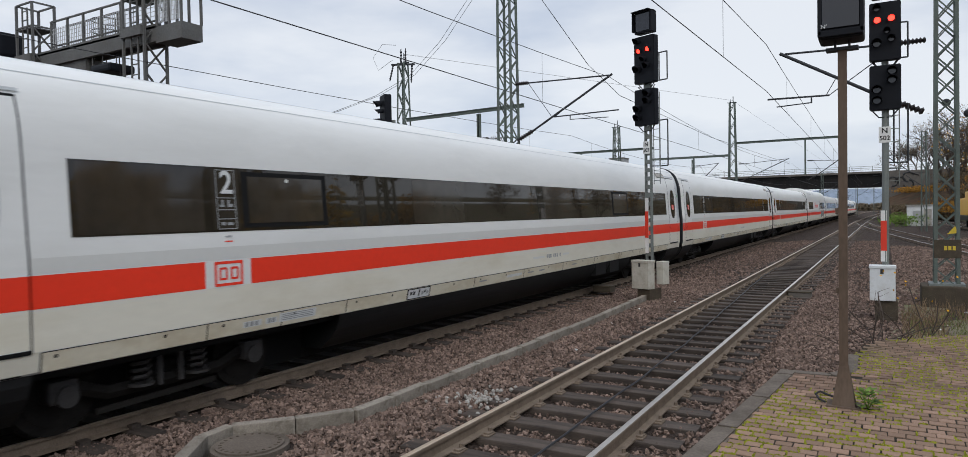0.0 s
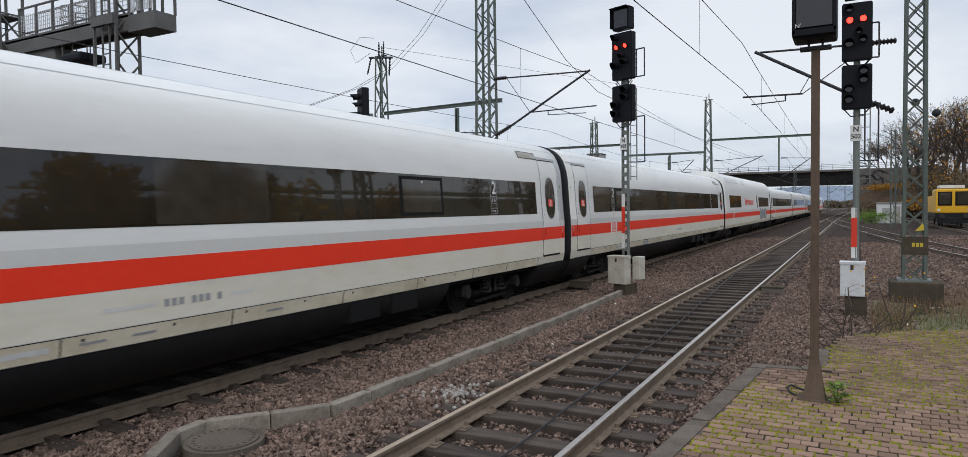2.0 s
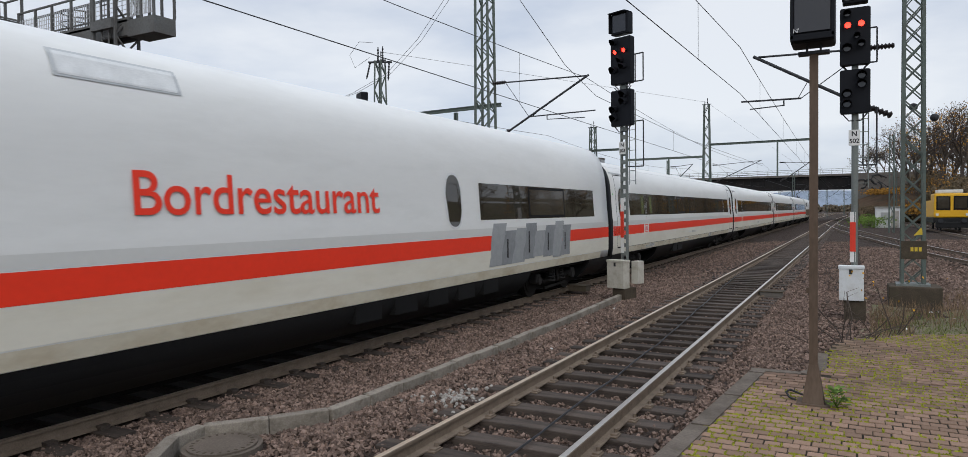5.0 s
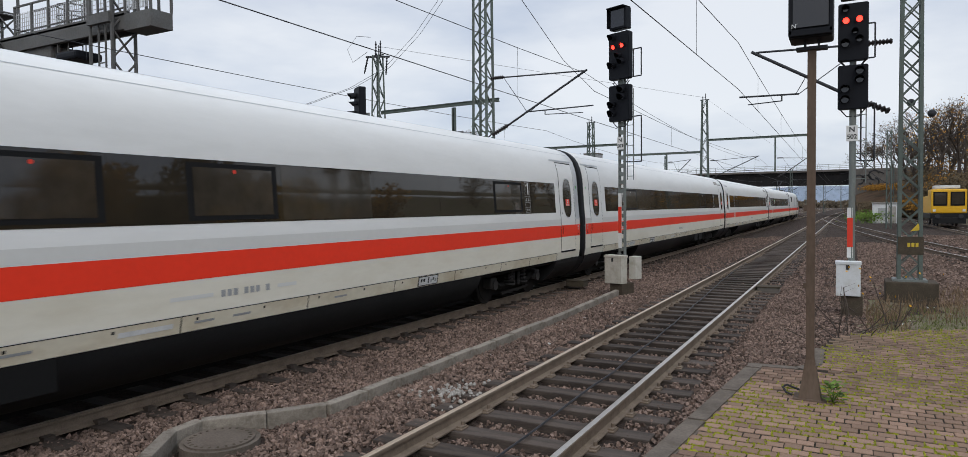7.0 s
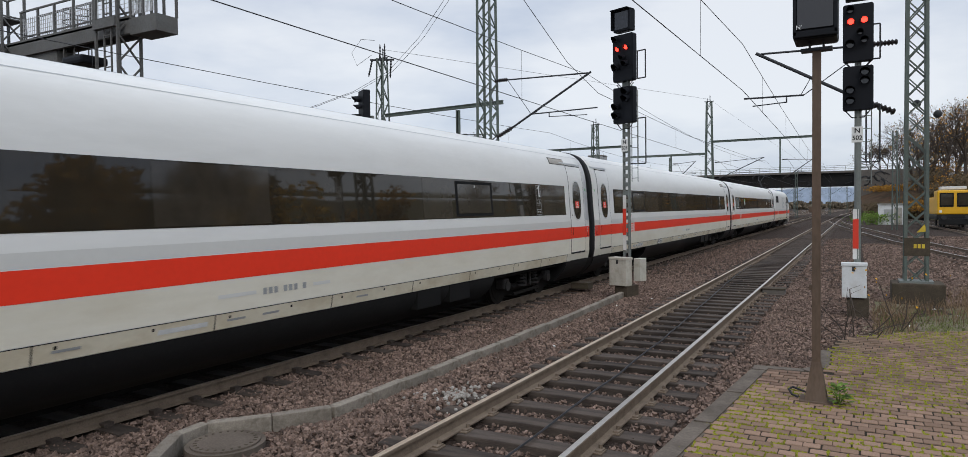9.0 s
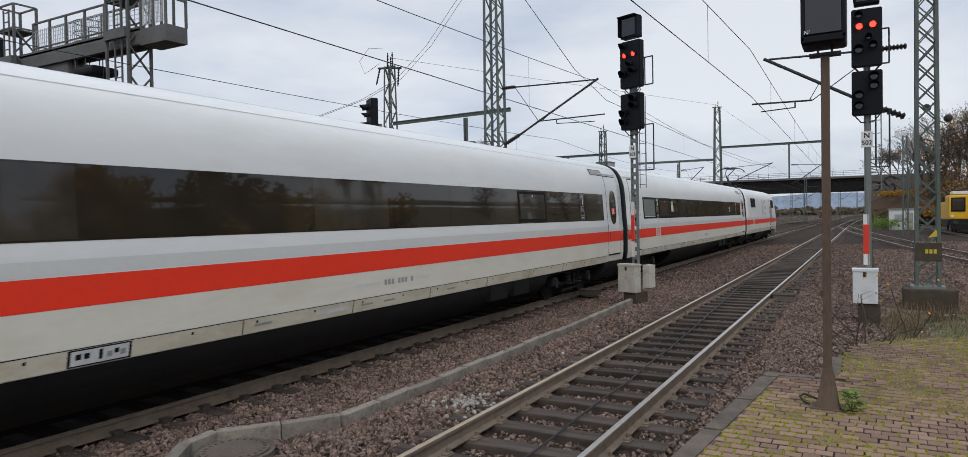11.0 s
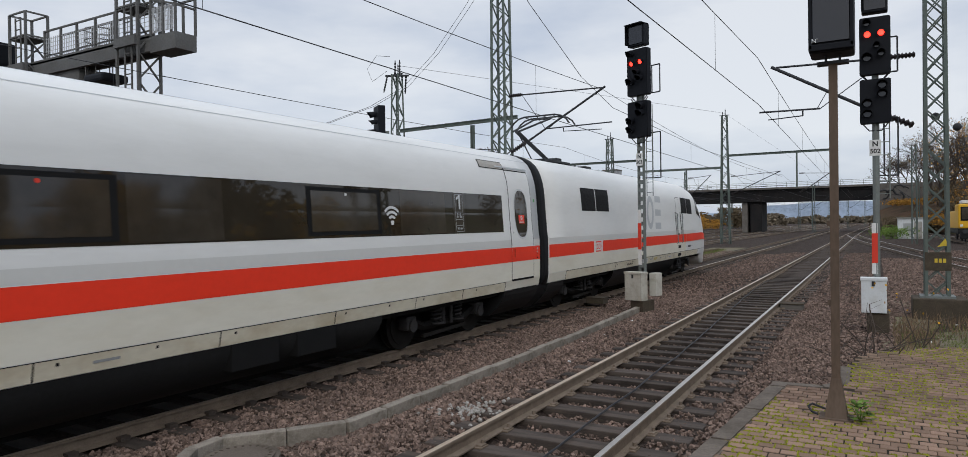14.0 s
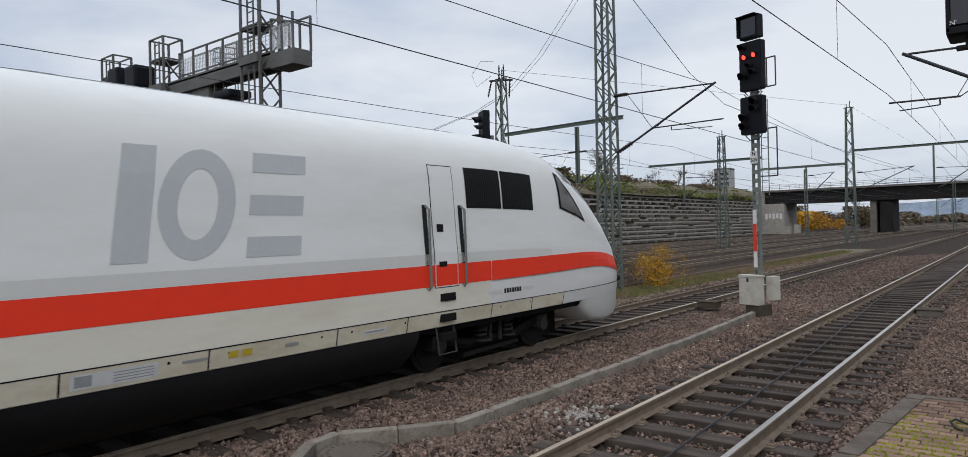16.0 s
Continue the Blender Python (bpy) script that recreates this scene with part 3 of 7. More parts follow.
    part("sill_joint", strips([(2.0, 24.4, 0.925, 0.934)] + [(s, s + 0.018, 0.73, 0.925) for s in (1.99, 3.9, 5.1, 6.4, 8.3, 10.2, 12.4, 14.6, 16.8, 18.9, 21.0, 22.6, 24.4)], 0.008), SEAM, sill)
    pieces("bolt", [(s + 0.12, s + 0.155, 0.855, 0.89) for s in (2.0, 3.2, 4.0, 5.2, 6.5, 7.4, 8.4, 9.3, 10.3, 11.4, 12.5, 13.6, 14.7, 15.8, 16.9, 19.0, 20.1, 21.1, 23.0)], 0.010, SEAM, sill)
    pieces("plate", [(4.45, 4.75, 0.79, 0.87), (4.82, 5.02, 0.79, 0.87), (5.05, 5.75, 0.78, 0.90), (11.6, 12.3, 0.80, 0.86)], 0.009, PALE, sill)
    pieces("plate_print", [(s, s + 0.05, 0.80, 0.86) for s in (4.48, 4.56, 4.64, 4.86, 4.93)] + [(5.1, 5.7, 0.80 + 0.025 * k, 0.81 + 0.025 * k) for k in range(4)] + [(s, s + 0.3, 0.815, 0.845) for s in (10.4, 12.6, 13.2, 15.2)], 0.011, LETTERGREY, sill)
    hs = 17.55 if variant == 4 else 7.95
    hatch = part("hatch", strips([(hs, hs + 0.70, 0.735, 0.92)], 0.011), SEAM, coach)
    part("hatch_panel", strips([(hs + 0.03, hs + 0.67, 0.75, 0.905)], 0.013), PALE, hatch, "pale recessed connection panel")
    pieces("socket", [(hs + 0.08, hs + 0.14, 0.81, 0.87), (hs + 0.17, hs + 0.23, 0.81, 0.87), (hs + 0.33, hs + 0.37, 0.78, 0.89), (hs + 0.50, hs + 0.55, 0.82, 0.87)], 0.016, SEAM, hatch)
    pieces("hatch_flap", [(hs + 0.42, hs + 0.48, 0.79, 0.85), (hs + 0.57, hs + 0.63, 0.79, 0.85)], 0.016, RED if variant == 1 else LETTERGREY, hatch)
    fs = {4: 13.0, 1: 12.9, 2: 13.2, 3: 13.6}[variant]
    pieces("fleet_number", [(fs + a, fs + a + 0.07, 1.10, 1.19) for a in (0.0, 0.1, 0.2, 0.38, 0.48, 0.58, 0.76)], 0.005, LETTERGREY, coach)
    pieces("faded_number", [(fs - 0.75, fs - 0.12, 1.12, 1.17), (fs + 0.98, fs + 1.35, 1.12, 1.17)], 0.004, GREYBAND, coach)
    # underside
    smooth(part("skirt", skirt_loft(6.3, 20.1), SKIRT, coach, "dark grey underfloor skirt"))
    # black block added along the coach to stop light passing beneath it
    part("underfloor_light_block", boxes(((-0.62, 0.4, -0.02), (0.62, 26.0, 0.7))), SEAM, coach)
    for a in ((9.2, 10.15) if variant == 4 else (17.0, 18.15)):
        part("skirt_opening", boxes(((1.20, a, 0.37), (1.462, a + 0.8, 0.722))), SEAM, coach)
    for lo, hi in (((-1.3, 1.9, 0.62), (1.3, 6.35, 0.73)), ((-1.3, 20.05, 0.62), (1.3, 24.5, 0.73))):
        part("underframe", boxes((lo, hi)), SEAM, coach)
    for a, b in ((0.32, 1.93), (24.45, 26.17)):
        part("end_skirt", skirt_loft(a, b), SKIRT, coach, "dark tucked-in lower body end")
        part("end_skirt_joint", strips([(a + 0.3, b - 0.1, 0.722, 0.735)], 0.004), SEAM, coach)
    make_bogie(coach, 3.70, 2.5)
    make_bogie(coach, 22.70, 2.5)
    make_bellows(coach)
    for z in (3.725, 3.945):
        part("roof_line", strips([(0.3, 26.18, z, z + 0.012)], 0.006), LOGOGREY, coach)
    return coach


def make_restaurant():
    lift = 0.36
    car = thing("restaurant_car", "white high-roofed restaurant car with red stripe", "train coach", group="train")
    smooth(part("body", shell([0.30, 0.9, 2.2, 13.0, 24.2, 25.5, 26.18], lift=lift), WHITE, car, "white body with a raised roof"))
    part("stripe", strips([(0.30, 3.5, 1.362, 1.69), (4.2, 26.18, 1.362, 1.69)], 0.003, both=True), RED, car, "red side stripe")
    # slope shade above the stripe, laid on as a pale grey band
    part("kink_shade_band", strips([(0.30, 26.18, 1.70, 1.86)], 0.002), GREYBAND, car)
    part("lower_panel", strips([(0.30, 26.18, 0.94, 1.358)], 0.002, both=True), CREAM, car, "dusty lower side, cream partly for light bounced off the ballast")
    make_emblem(car, 3.85)
    for (a, b), inner in (((2.3, 7.4), ((2.36, 4.2), (4.3, 5.6), (5.7, 7.34))), ((17.45, 24.85), ((17.5, 19.9), (20.0, 22.4), (22.5, 24.8)))):
        w = part("window", strips([(a, b, 2.05, 2.86)], 0.004), GLASS, car)
        for i, (c, d) in enumerate(inner):
            if i == 1:
                part("window_frame", strips([(c, d, 2.07, 2.84)], 0.006), SEAM, w)
            part("pane", strips([(c + 0.07, d - 0.07, 2.13, 2.78)], 0.009), (GLASS, GLASS2)[i == 1], w)
    part("window_surround", oval(16.35, 2.46, 0.35, 0.58, 0.005), PALE, car)
    part("oval_window", oval(16.35, 2.46, 0.30, 0.53, 0.007), GLASS, car)
    side_text("lettering", "Bordrestaurant", 0.74, RED, car, 11.55, 2.46, bold=0.006, proud=0.02)
    # sprayed block letters: leaning grey fields with uneven tops and a few dark strokes
    rg = random.Random(14)
    for k in range(8):
        lo, hi, a = 0.98 + rg.uniform(0, 0.12), 1.82 + rg.uniform(-0.12, 0.25), 17.75 + 0.6 * k
        bm = bmesh.new()
        zs = [lo + (hi - lo) * j / 4 for j in range(5)]
        left = [bm.verts.new(skin(a + 0.25 * (z - lo) + rg.uniform(-0.05, 0.05), z, 0.0092 + 0.0005 * k)) for z in zs]
        right = [bm.verts.new(skin(a + 0.66 + 0.25 * (z - lo) + rg.uniform(-0.06, 0.06), z, 0.0092 + 0.0005 * k)) for z in zs]
        for j in range(4):
            bm.faces.new((left[j], right[j], right[j + 1], left[j + 1]))
        part("spray_paint", bm, (LETTERGREY, SPRAY)[k % 2], car, "grey sprayed graffiti field")
        if k % 2:
            part("spray_stroke", strips([(a + 0.3, a + 0.37, lo + 0.15, hi - 0.2)], 0.0155), SKIRT, car, "dark sprayed stroke")
    for a, b in ((1.72, 3.4), (3.55, 5.05), (5.22, 6.95), (8.55, 10.1)):
        w = part("roof_window", strips([(a, b, 3.50, 3.735)], 0.010, lift=lift), LOGOGREY, car)
        # pale colour paints the sky's brightness onto the roof panes
        part("roof_pane", strips([(a + 0.05, b - 0.05, 3.52, 3.715)], 0.014, lift=lift), PALE, w, "roof window painted pale for the sky on its glass")
    part("sill", strips([(1.0, 25.4, 0.728, 0.925)], 0.006), SILL, car)
    smooth(part("skirt", skirt_loft(6.3, 20.1), SKIRT, car))
    # added block keeps far-side light from showing under the restaurant car
    part("underfloor_light_block", boxes(((-0.62, 0.4, -0.02), (0.62, 26.0, 0.7))), SEAM, car)
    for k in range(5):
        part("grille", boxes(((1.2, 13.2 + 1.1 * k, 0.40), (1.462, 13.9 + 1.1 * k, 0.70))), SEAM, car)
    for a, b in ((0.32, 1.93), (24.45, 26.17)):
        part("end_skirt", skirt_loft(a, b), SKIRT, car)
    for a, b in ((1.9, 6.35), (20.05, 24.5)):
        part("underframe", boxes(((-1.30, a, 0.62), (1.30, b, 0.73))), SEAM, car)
    make_bogie(car, 3.70, 2.5)
    make_bogie(car, 22.70, 2.5)
    make_bellows(car)
    return car


def make_power_car():
    pc = thing("power_car", "white streamlined power car with raised pantograph", "locomotive", group="train")
    ss = [0.34, 1.5, 7.0, 13.0] + [a[0] for a in NOSE[1:]]
    extra = [(a + b) / 2 for a, b in zip(ss[4:], ss[5:])]
    smooth(part("body", shell(sorted(ss + extra), nose=True), WHITE, pc, "white body with a sloping nose"))
    part("stripe", strips([(0.34, 3.48, 1.362, 1.69), (4.22, 14.6, 1.362, 1.69)], 0.004, nose=True, both=True), RED, pc, "red side stripe")
    bm = bmesh.new()
    for sg in (1, -1):
        rows = []
        for s, z0, z1 in ((14.6, 1.362, 1.69), (15.8, 1.368, 1.695), (16.8, 1.38, 1.705), (17.6, 1.395, 1.71), (18.2, 1.395, 1.70), (18.6, 1.375, 1.675), (19.0, 1.34, 1.63), (19.6, 1.25, 1.53), (20.1, 1.155, 1.40), (20.4, 1.10, 1.28)):
            k = (interp(s, NOSE, 1) - 1.0) / 3.015
            rows.append([bm.verts.new(Vector((sg, 1, 1)) * skin(s, 1.0 + (z0 + (z1 - z0) * j / 4 - 1.0) / k, 0.02, True)) for j in range(5)])
        for a, b in zip(rows, rows[1:]):
            for j in range(4):
                q = (a[j], b[j], b[j + 1], a[j + 1])
                bm.faces.new(q if sg > 0 else q[::-1])
    part("nose_stripe", bm, RED, pc, "red stripe that drops towards the nose")
    # pale grey band again stands for shade on the sloping side
    part("kink_shade_band", strips([(0.34, 16.5, 1.70, 1.86)], 0.002, nose=True), GREYBAND, pc)
    part("lower_panel", strips([(0.34, 14.6, 0.97, 1.358)], 0.002, nose=True), CREAM, pc, "dusty lower side, cream partly for light bounced off the ballast")
    make_emblem(pc, 3.85, w=0.46)
    for s0, s1, z0, z1, nm in ((2.72, 3.82, 2.57, 3.23, 1), (3.88, 4.98, 2.57, 3.23, 1), (14.06, 15.0, 2.58, 3.25, 2), (15.04, 15.98, 2.58, 3.25, 2)):
        g = part("grille", strips([(s0, s1, z0, z1)], 0.006, nose=True), SEAM, pc, "dark ribbed ventilation grille")
        n = 17
        part("grille_ribs", strips([(s0 + 0.03 + (s1 - s0 - 0.06) * k / n, s0 + 0.03 + (s1 - s0 - 0.06) * (k + 0.45) / n, z0 + 0.03, z1 - 0.03) for k in range(n)], 0.016, nose=True), SKIRT, g)
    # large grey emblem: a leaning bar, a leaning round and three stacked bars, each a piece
    def emblem_piece(rows):
        bm = bmesh.new()
        ring = [[bm.verts.new(skin(s + 0.15 * (z - 1.96), z, 0.005)) for s in pair] for z, pair in rows]
        for p, q in zip(ring, ring[1:]):
            bm.faces.new((p[0], p[1], q[1], q[0]))
        part("emblem_piece", bm, LOGOGREY, large)
    large = part("large_emblem", strips([(8.49, 8.50, 1.96, 1.97)], 0.004), LOGOGREY, pc, "large grey leaning emblem")
    emblem_piece([(1.96 + 0.31 * k, (8.49, 8.85)) for k in range(5)])
    bm = bmesh.new()
    for k in range(28):
        quad = [(r, radians((k + e) * 360 / 28)) for r, e in ((0, 0), (1, 0), (1, 1), (0, 1))]
        pts = [(9.36 + (0.45, 0.24)[1 - r] * math.cos(a), 2.58 + (0.62, 0.40)[1 - r] * math.sin(a)) for r, a in quad]
        bm.faces.new([bm.verts.new(skin(s + 0.15 * (z - 1.96), z, 0.005)) for s, z in pts])
    bmesh.ops.remove_doubles(bm, verts=bm.verts, dist=0.001)
    part("emblem_piece", bm, LOGOGREY, large)
    for z in (1.96, 2.46, 2.97):
        emblem_piece([(z, (10.0, 10.76)), (z + 0.24, (10.0, 10.76))])
    # cab door, rails, steps
    part("cab_door_seam", strips([(13.20, 13.76, 1.33, 3.25)], 0.003), SEAM, pc)
    d = part("cab_door", strips([(13.215, 13.745, 1.345, 3.235)], 0.006), WHITE, pc)
    part("door_stripe", strips([(13.23, 13.73, 1.362, 1.69)], 0.008), RED, d)
    pieces("door_handle", [(13.3, 13.45, 2.20, 2.32), (13.3, 13.48, 1.66, 1.74)], 0.012, SEAM, d)
    for s in (13.06, 13.89):
        bm = bmesh.new()
        pipe(bm, [(1.52, s, 1.32), (1.57, s, 1.36), (1.55, s, 2.55), (1.47, s, 2.6)], 0.02, 6)
        part("handrail", bm, GALV, pc)
        part("rail_recess", strips([(s - 0.05, s + 0.05, 1.32, 2.62)], 0.002), SKIRT, pc)
    for z in (1.12, 0.80, 0.50):
        part("step", boxes(((1.40, 13.32, z), (1.535, 13.66, z + 0.12)), bevel=0.01), SEAM, pc)
    bm = bmesh.new()
    pipe(bm, [(1.42, 13.28, 0.85), (1.5, 13.28, 0.3), (1.5, 13.68, 0.3), (1.42, 13.68, 0.85)], 0.02, 5)
    part("ladder", bm, DARKSTEEL, pc)
    # cab windows follow the curved nose
    def nose_patch(bounds, n, sg=1):
        bm = bmesh.new()
        rows = [[bm.verts.new(Vector((sg, 1, 1)) * skin(s0 + (s1 - s0) * j / n, z, 0.012, True)) for j in range(n + 1)] for z, s0, s1 in bounds]
        for a, b in zip(rows, rows[1:]):
            for j in range(n):
                q = (a[j], a[j + 1], b[j + 1], b[j])
                bm.faces.new(q if sg > 0 else q[::-1])
        return bm
    for sg in (1, -1):
        rim = part("side_window", nose_patch([(2.72, 16.92, 17.97), (2.9, 16.91, 17.80), (3.1, 16.90, 17.55), (3.3, 16.89, 17.30), (3.48, 16.88, 17.04)], 8, sg), SEAM, pc, "dark triangular cab side window")
        pane = nose_patch([(2.76, 16.98, 17.86), (2.9, 16.97, 17.70), (3.1, 16.96, 17.46), (3.3, 16.95, 17.22), (3.43, 16.94, 17.04)], 8, sg)
        for v in pane.verts:
            v.co.x *= 1.004
        part("pane", pane, GLASS2, rim)
        part("windscreen", nose_patch([(3.5, 17.3, 18.6), (3.66, 17.2, 18.7), (3.80, 17.2, 18.8), (3.93, 17.2, 18.85), (4.015, 17.2, 18.85)], 9, sg), GLASS, pc)
    for sg in (1, -1):
        bm = bmesh.new()
        p = skin(20.1, 1.15, 0.01, True)
        disc(bm, (sg * p.x, p.y, p.z), (sg * 0.6, 0.8, 0.1), 0.09, 0.05, 14)
        part("headlight", bm, LENS, pc)
    # sill, skirts, bogies
    sill = part("sill", strips([(1.4, 16.9, 0.728, 0.955)], 0.006, nose=True), SILL, pc, "stained cream sill panels")
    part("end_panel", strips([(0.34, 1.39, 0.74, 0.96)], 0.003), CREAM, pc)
    part("nose_panel", strips([(16.92, 20.3, 0.728, 0.955)], 0.008, nose=True), WHITE, pc)
    part("sill_joint", strips([(1.4, 20.2, 0.955, 0.968)] + [(s, s + 0.02, 0.73, 0.955) for s in (1.4, 5.4, 7.1, 8.0, 9.5, 11.3, 12.6, 14.6, 15.8, 16.9)], 0.009, nose=True), SEAM, sill)
    pieces("bolt", [(s + 0.14, s + 0.17, 0.87, 0.90) for s in (5.4, 6.3, 7.1, 8.1, 8.9, 9.6, 10.9, 11.4, 12.4, 14.7, 15.6)], 0.011, SEAM, sill, nose=True)
    pieces("plate", [(8.1, 8.95, 0.77, 0.92), (11.75, 12.2, 0.81, 0.87)], 0.010, PALE, sill, nose=True)
    pieces("plate_print", [(8.14, 8.3, 0.79, 0.90)] + [(8.5, 8.9, 0.79 + 0.03 * k, 0.80 + 0.03 * k) for k in range(4)] + [(9.2, 9.5, 0.85, 0.88), (10.5, 10.7, 0.84, 0.88), (11.8, 12.15, 0.83, 0.85)], 0.012, LETTERGREY, sill, nose=True)
    part("grid_mark", strips([(9.75, 9.87, 0.82, 0.90), (9.92, 10.05, 0.82, 0.90)], 0.012, nose=True), WARN, sill)
    pieces("sill_vent", [(6.6 + 0.22 * k, 6.72 + 0.22 * k, 0.80, 0.86) for k in range(3)], 0.012, SEAM, sill, nose=True)
    pieces("fleet_number", [(14.95 + 0.075 * k, 15.01 + 0.075 * k, 1.11, 1.19) for k in range(7)], 0.005, INK, pc, nose=True)
    pieces("faded_number", [(14.5, 14.9, 1.12, 1.18), (15.52, 15.85, 1.12, 1.18)], 0.005, GREYBAND, pc, nose=True)
    smooth(part("skirt", skirt_loft(5.3, 12.9, 0.12), SKIRT, pc, "dark curved underfloor skirt"))
    part("end_skirt", skirt_loft(0.36, 1.35), SKIRT, pc)
    # added filler that blocks light coming through below the power car
    part("underfloor_light_block", boxes(((-0.62, 0.4, -0.02), (0.62, 17.9, 0.7))), SEAM, pc)
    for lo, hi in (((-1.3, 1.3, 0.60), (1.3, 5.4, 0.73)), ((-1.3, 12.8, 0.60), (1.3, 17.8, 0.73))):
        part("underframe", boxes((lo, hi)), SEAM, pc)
    bm = bmesh.new()
    rings = []
    for s, w, zb in ((17.75, 1.42, 0.58), (17.95, 1.41, 0.40), (18.3, 1.385, 0.22), (19.0, 1.30, 0.13), (19.6, 1.16, 0.14), (20.1, 0.95, 0.22), (20.45, 0.66, 0.36), (20.6, 0.25, 0.52)):
        rings.append([bm.verts.new((sg * w * k, s, z)) for sg, k, z in ((1, 1.0, 0.74), (1, 0.97, zb + 0.12), (1, 0.9, zb), (-1, 0.9, zb), (-1, 0.97, zb + 0.12), (-1, 1.0, 0.74))])
    for a, b in zip(rings, rings[1:]):
        for i in range(5):
            bm.faces.new((a[i + 1], b[i + 1], b[i], a[i]))
    smooth(part("nose_apron", bm, WHITE, pc))
    make_bogie(pc, 3.75, 3.0)
    make_bogie(pc, 15.25, 3.0)
    # roof gear
    part("roof_line", strips([(0.4, 14.5, 3.925, 3.94)], 0.012, nose=True, both=True), SKIRT, pc)
    for a, b, top in [(7.2 + 0.9 * k, 7.6 + 0.9 * k, 4.05) for k in range(5)] + [(6.0, 6.5, 4.12)]:
        part("roof_cover", boxes(((-0.3, a, 3.93), (0.3, b, top)), bevel=0.03), SKIRT, pc)
    o = 0.95
    panto = part("pantograph", boxes(((-0.6, 1.2 + o, 3.98), (0.6, 1.3 + o, 4.06)), ((-0.6, 2.9 + o, 3.98), (0.6, 3.0 + o, 4.06)), ((-0.6, 1.2 + o, 4.0), (-0.5, 3.0 + o, 4.06)), ((0.5, 1.2 + o, 4.0), (0.6, 3.0 + o, 4.06)), bevel=0.01), DARKSTEEL, pc, "raised dark single-arm pantograph")
    bm = bmesh.new()
    beam(bm, (0, 2.75 + o, 4.12), (0, 0.62 + o, 4.80), 0.06, 8)
    box(bm, (-0.35, 2.6 + o, 4.05), (0.35, 2.95 + o, 4.2), 0.03)
    part("lower_arm", bm, DARKSTEEL, panto)
    bm = bmesh.new()
    for sx in (-1, 1):
        beam(bm, (0.1 * sx, 0.62 + o, 4.80), (0.28 * sx, 2.35 + o, 5.36), 0.03, 6)
    beam(bm, (-0.3, 2.35 + o, 5.36), (0.3, 2.35 + o, 5.36), 0.025, 6)
    beam(bm, (0.0, 0.75 + o, 4.74), (0.0, 1.6 + o, 4.06), 0.018, 6)
    part("upper_arm", bm, DARKSTEEL, panto)
    bm = bmesh.new()
    for y in (2.13 + o, 2.57 + o):
        pipe(bm, [(-0.95, y, 5.14), (-0.86, y, 5.27), (-0.7, y, 5.38), (-0.5, y, 5.43), (0.5, y, 5.43), (0.7, y, 5.38), (0.86, y, 5.27), (0.95, y, 5.14)], 0.026, 6)
    for x in (-0.45, 0.45):
        beam(bm, (x, 2.13 + o, 5.40), (x, 2.57 + o, 5.40), 0.015, 5)
    part("collector_head", bm, DARKSTEEL, panto)
    for x in (-0.5, 0.5):
        for y in (1.25 + o, 2.95 + o):
            bm = bmesh.new()
            for k in range(3):
                disc(bm, (x, y, 3.86 + 0.05 * k), (0, 0, 1), 0.07, 0.03, 10)
            part("insulator", bm, CERAMIC, panto)
    return pc


train_cars = []
pc = make_power_car()
train_cars.append((pc, 0.0))
coach_a = make_coach("1", 1)
train_cars.append((coach_a, -PITCH))
coach_b = make_coach("1", 2)
train_cars.append((coach_b, -2 * PITCH))
train_cars.append((copy_thing(coach_b, pose(0, 0, 0)), -3 * PITCH))
train_cars.append((make_coach("1", 4), -4 * PITCH))
train_cars.append((make_restaurant(), -5 * PITCH))
coach_c = make_coach("2", 3)
for k in (6, 7, 8, 9):
    train_cars.append((coach_c if k == 6 else copy_thing(coach_c, pose(0, 0, 0)), -k * PITCH))
# ---- ground, tracks, kerb, platform ----
def level(x, y=20.0):
    """Height of the ballast."""
    if -3.78 < x < -2.36:
        return -0.262
    if -4.5 < x < -1.72:
        return -0.218
    if x > -5.2:
        return -0.20
    if x > -6.6:
        return -0.21 - 0.13 * (-5.2 - x) / 1.4
    return -0.34


bm = bmesh.new()
xs = [-900, -300, -120, -60, -45, -30, -22, -16, -12, -10, -6.6, -5.2, -4.55, -4.45, -3.83, -3.73, -3, -2.41, -2.31, -1.77, -1.67, 0, 3, 6, 10, 16, 30, 60, 120, 300, 900]
ys = [-300, -100, -40, -15, -5, 0, 5, 10, 15, 20, 30, 45, 70, 100, 150, 220, 320, 500, 900, 2500]
grid = [[bm.verts.new((x, y, level(x))) for y in ys] for x in xs]
for a, b in zip(grid, grid[1:]):
    for i in range(len(ys) - 1):
        bm.faces.new((a[i], b[i], b[i + 1], a[i + 1]))
tagged(link("ground", bm, BALLAST), "brown-grey ballast ground of a wide railway yard", "ground", kind="structure")

RAILSEC = ((-0.075, -0.17), (0.075, -0.17), (0.075, -0.155), (0.012, -0.135), (0.010, -0.045), (0.036, -0.035), (0.036, -0.006), (0.026, 0.0), (-0.026, 0.0), (-0.036, -0.006), (-0.036, -0.035), (-0.010, -0.045), (-0.012, -0.135), (-0.075, -0.155))
HEADSEC = ((-0.030, -0.001), (0.030, -0.001), (0.024, 0.0025), (-0.024, 0.0025))


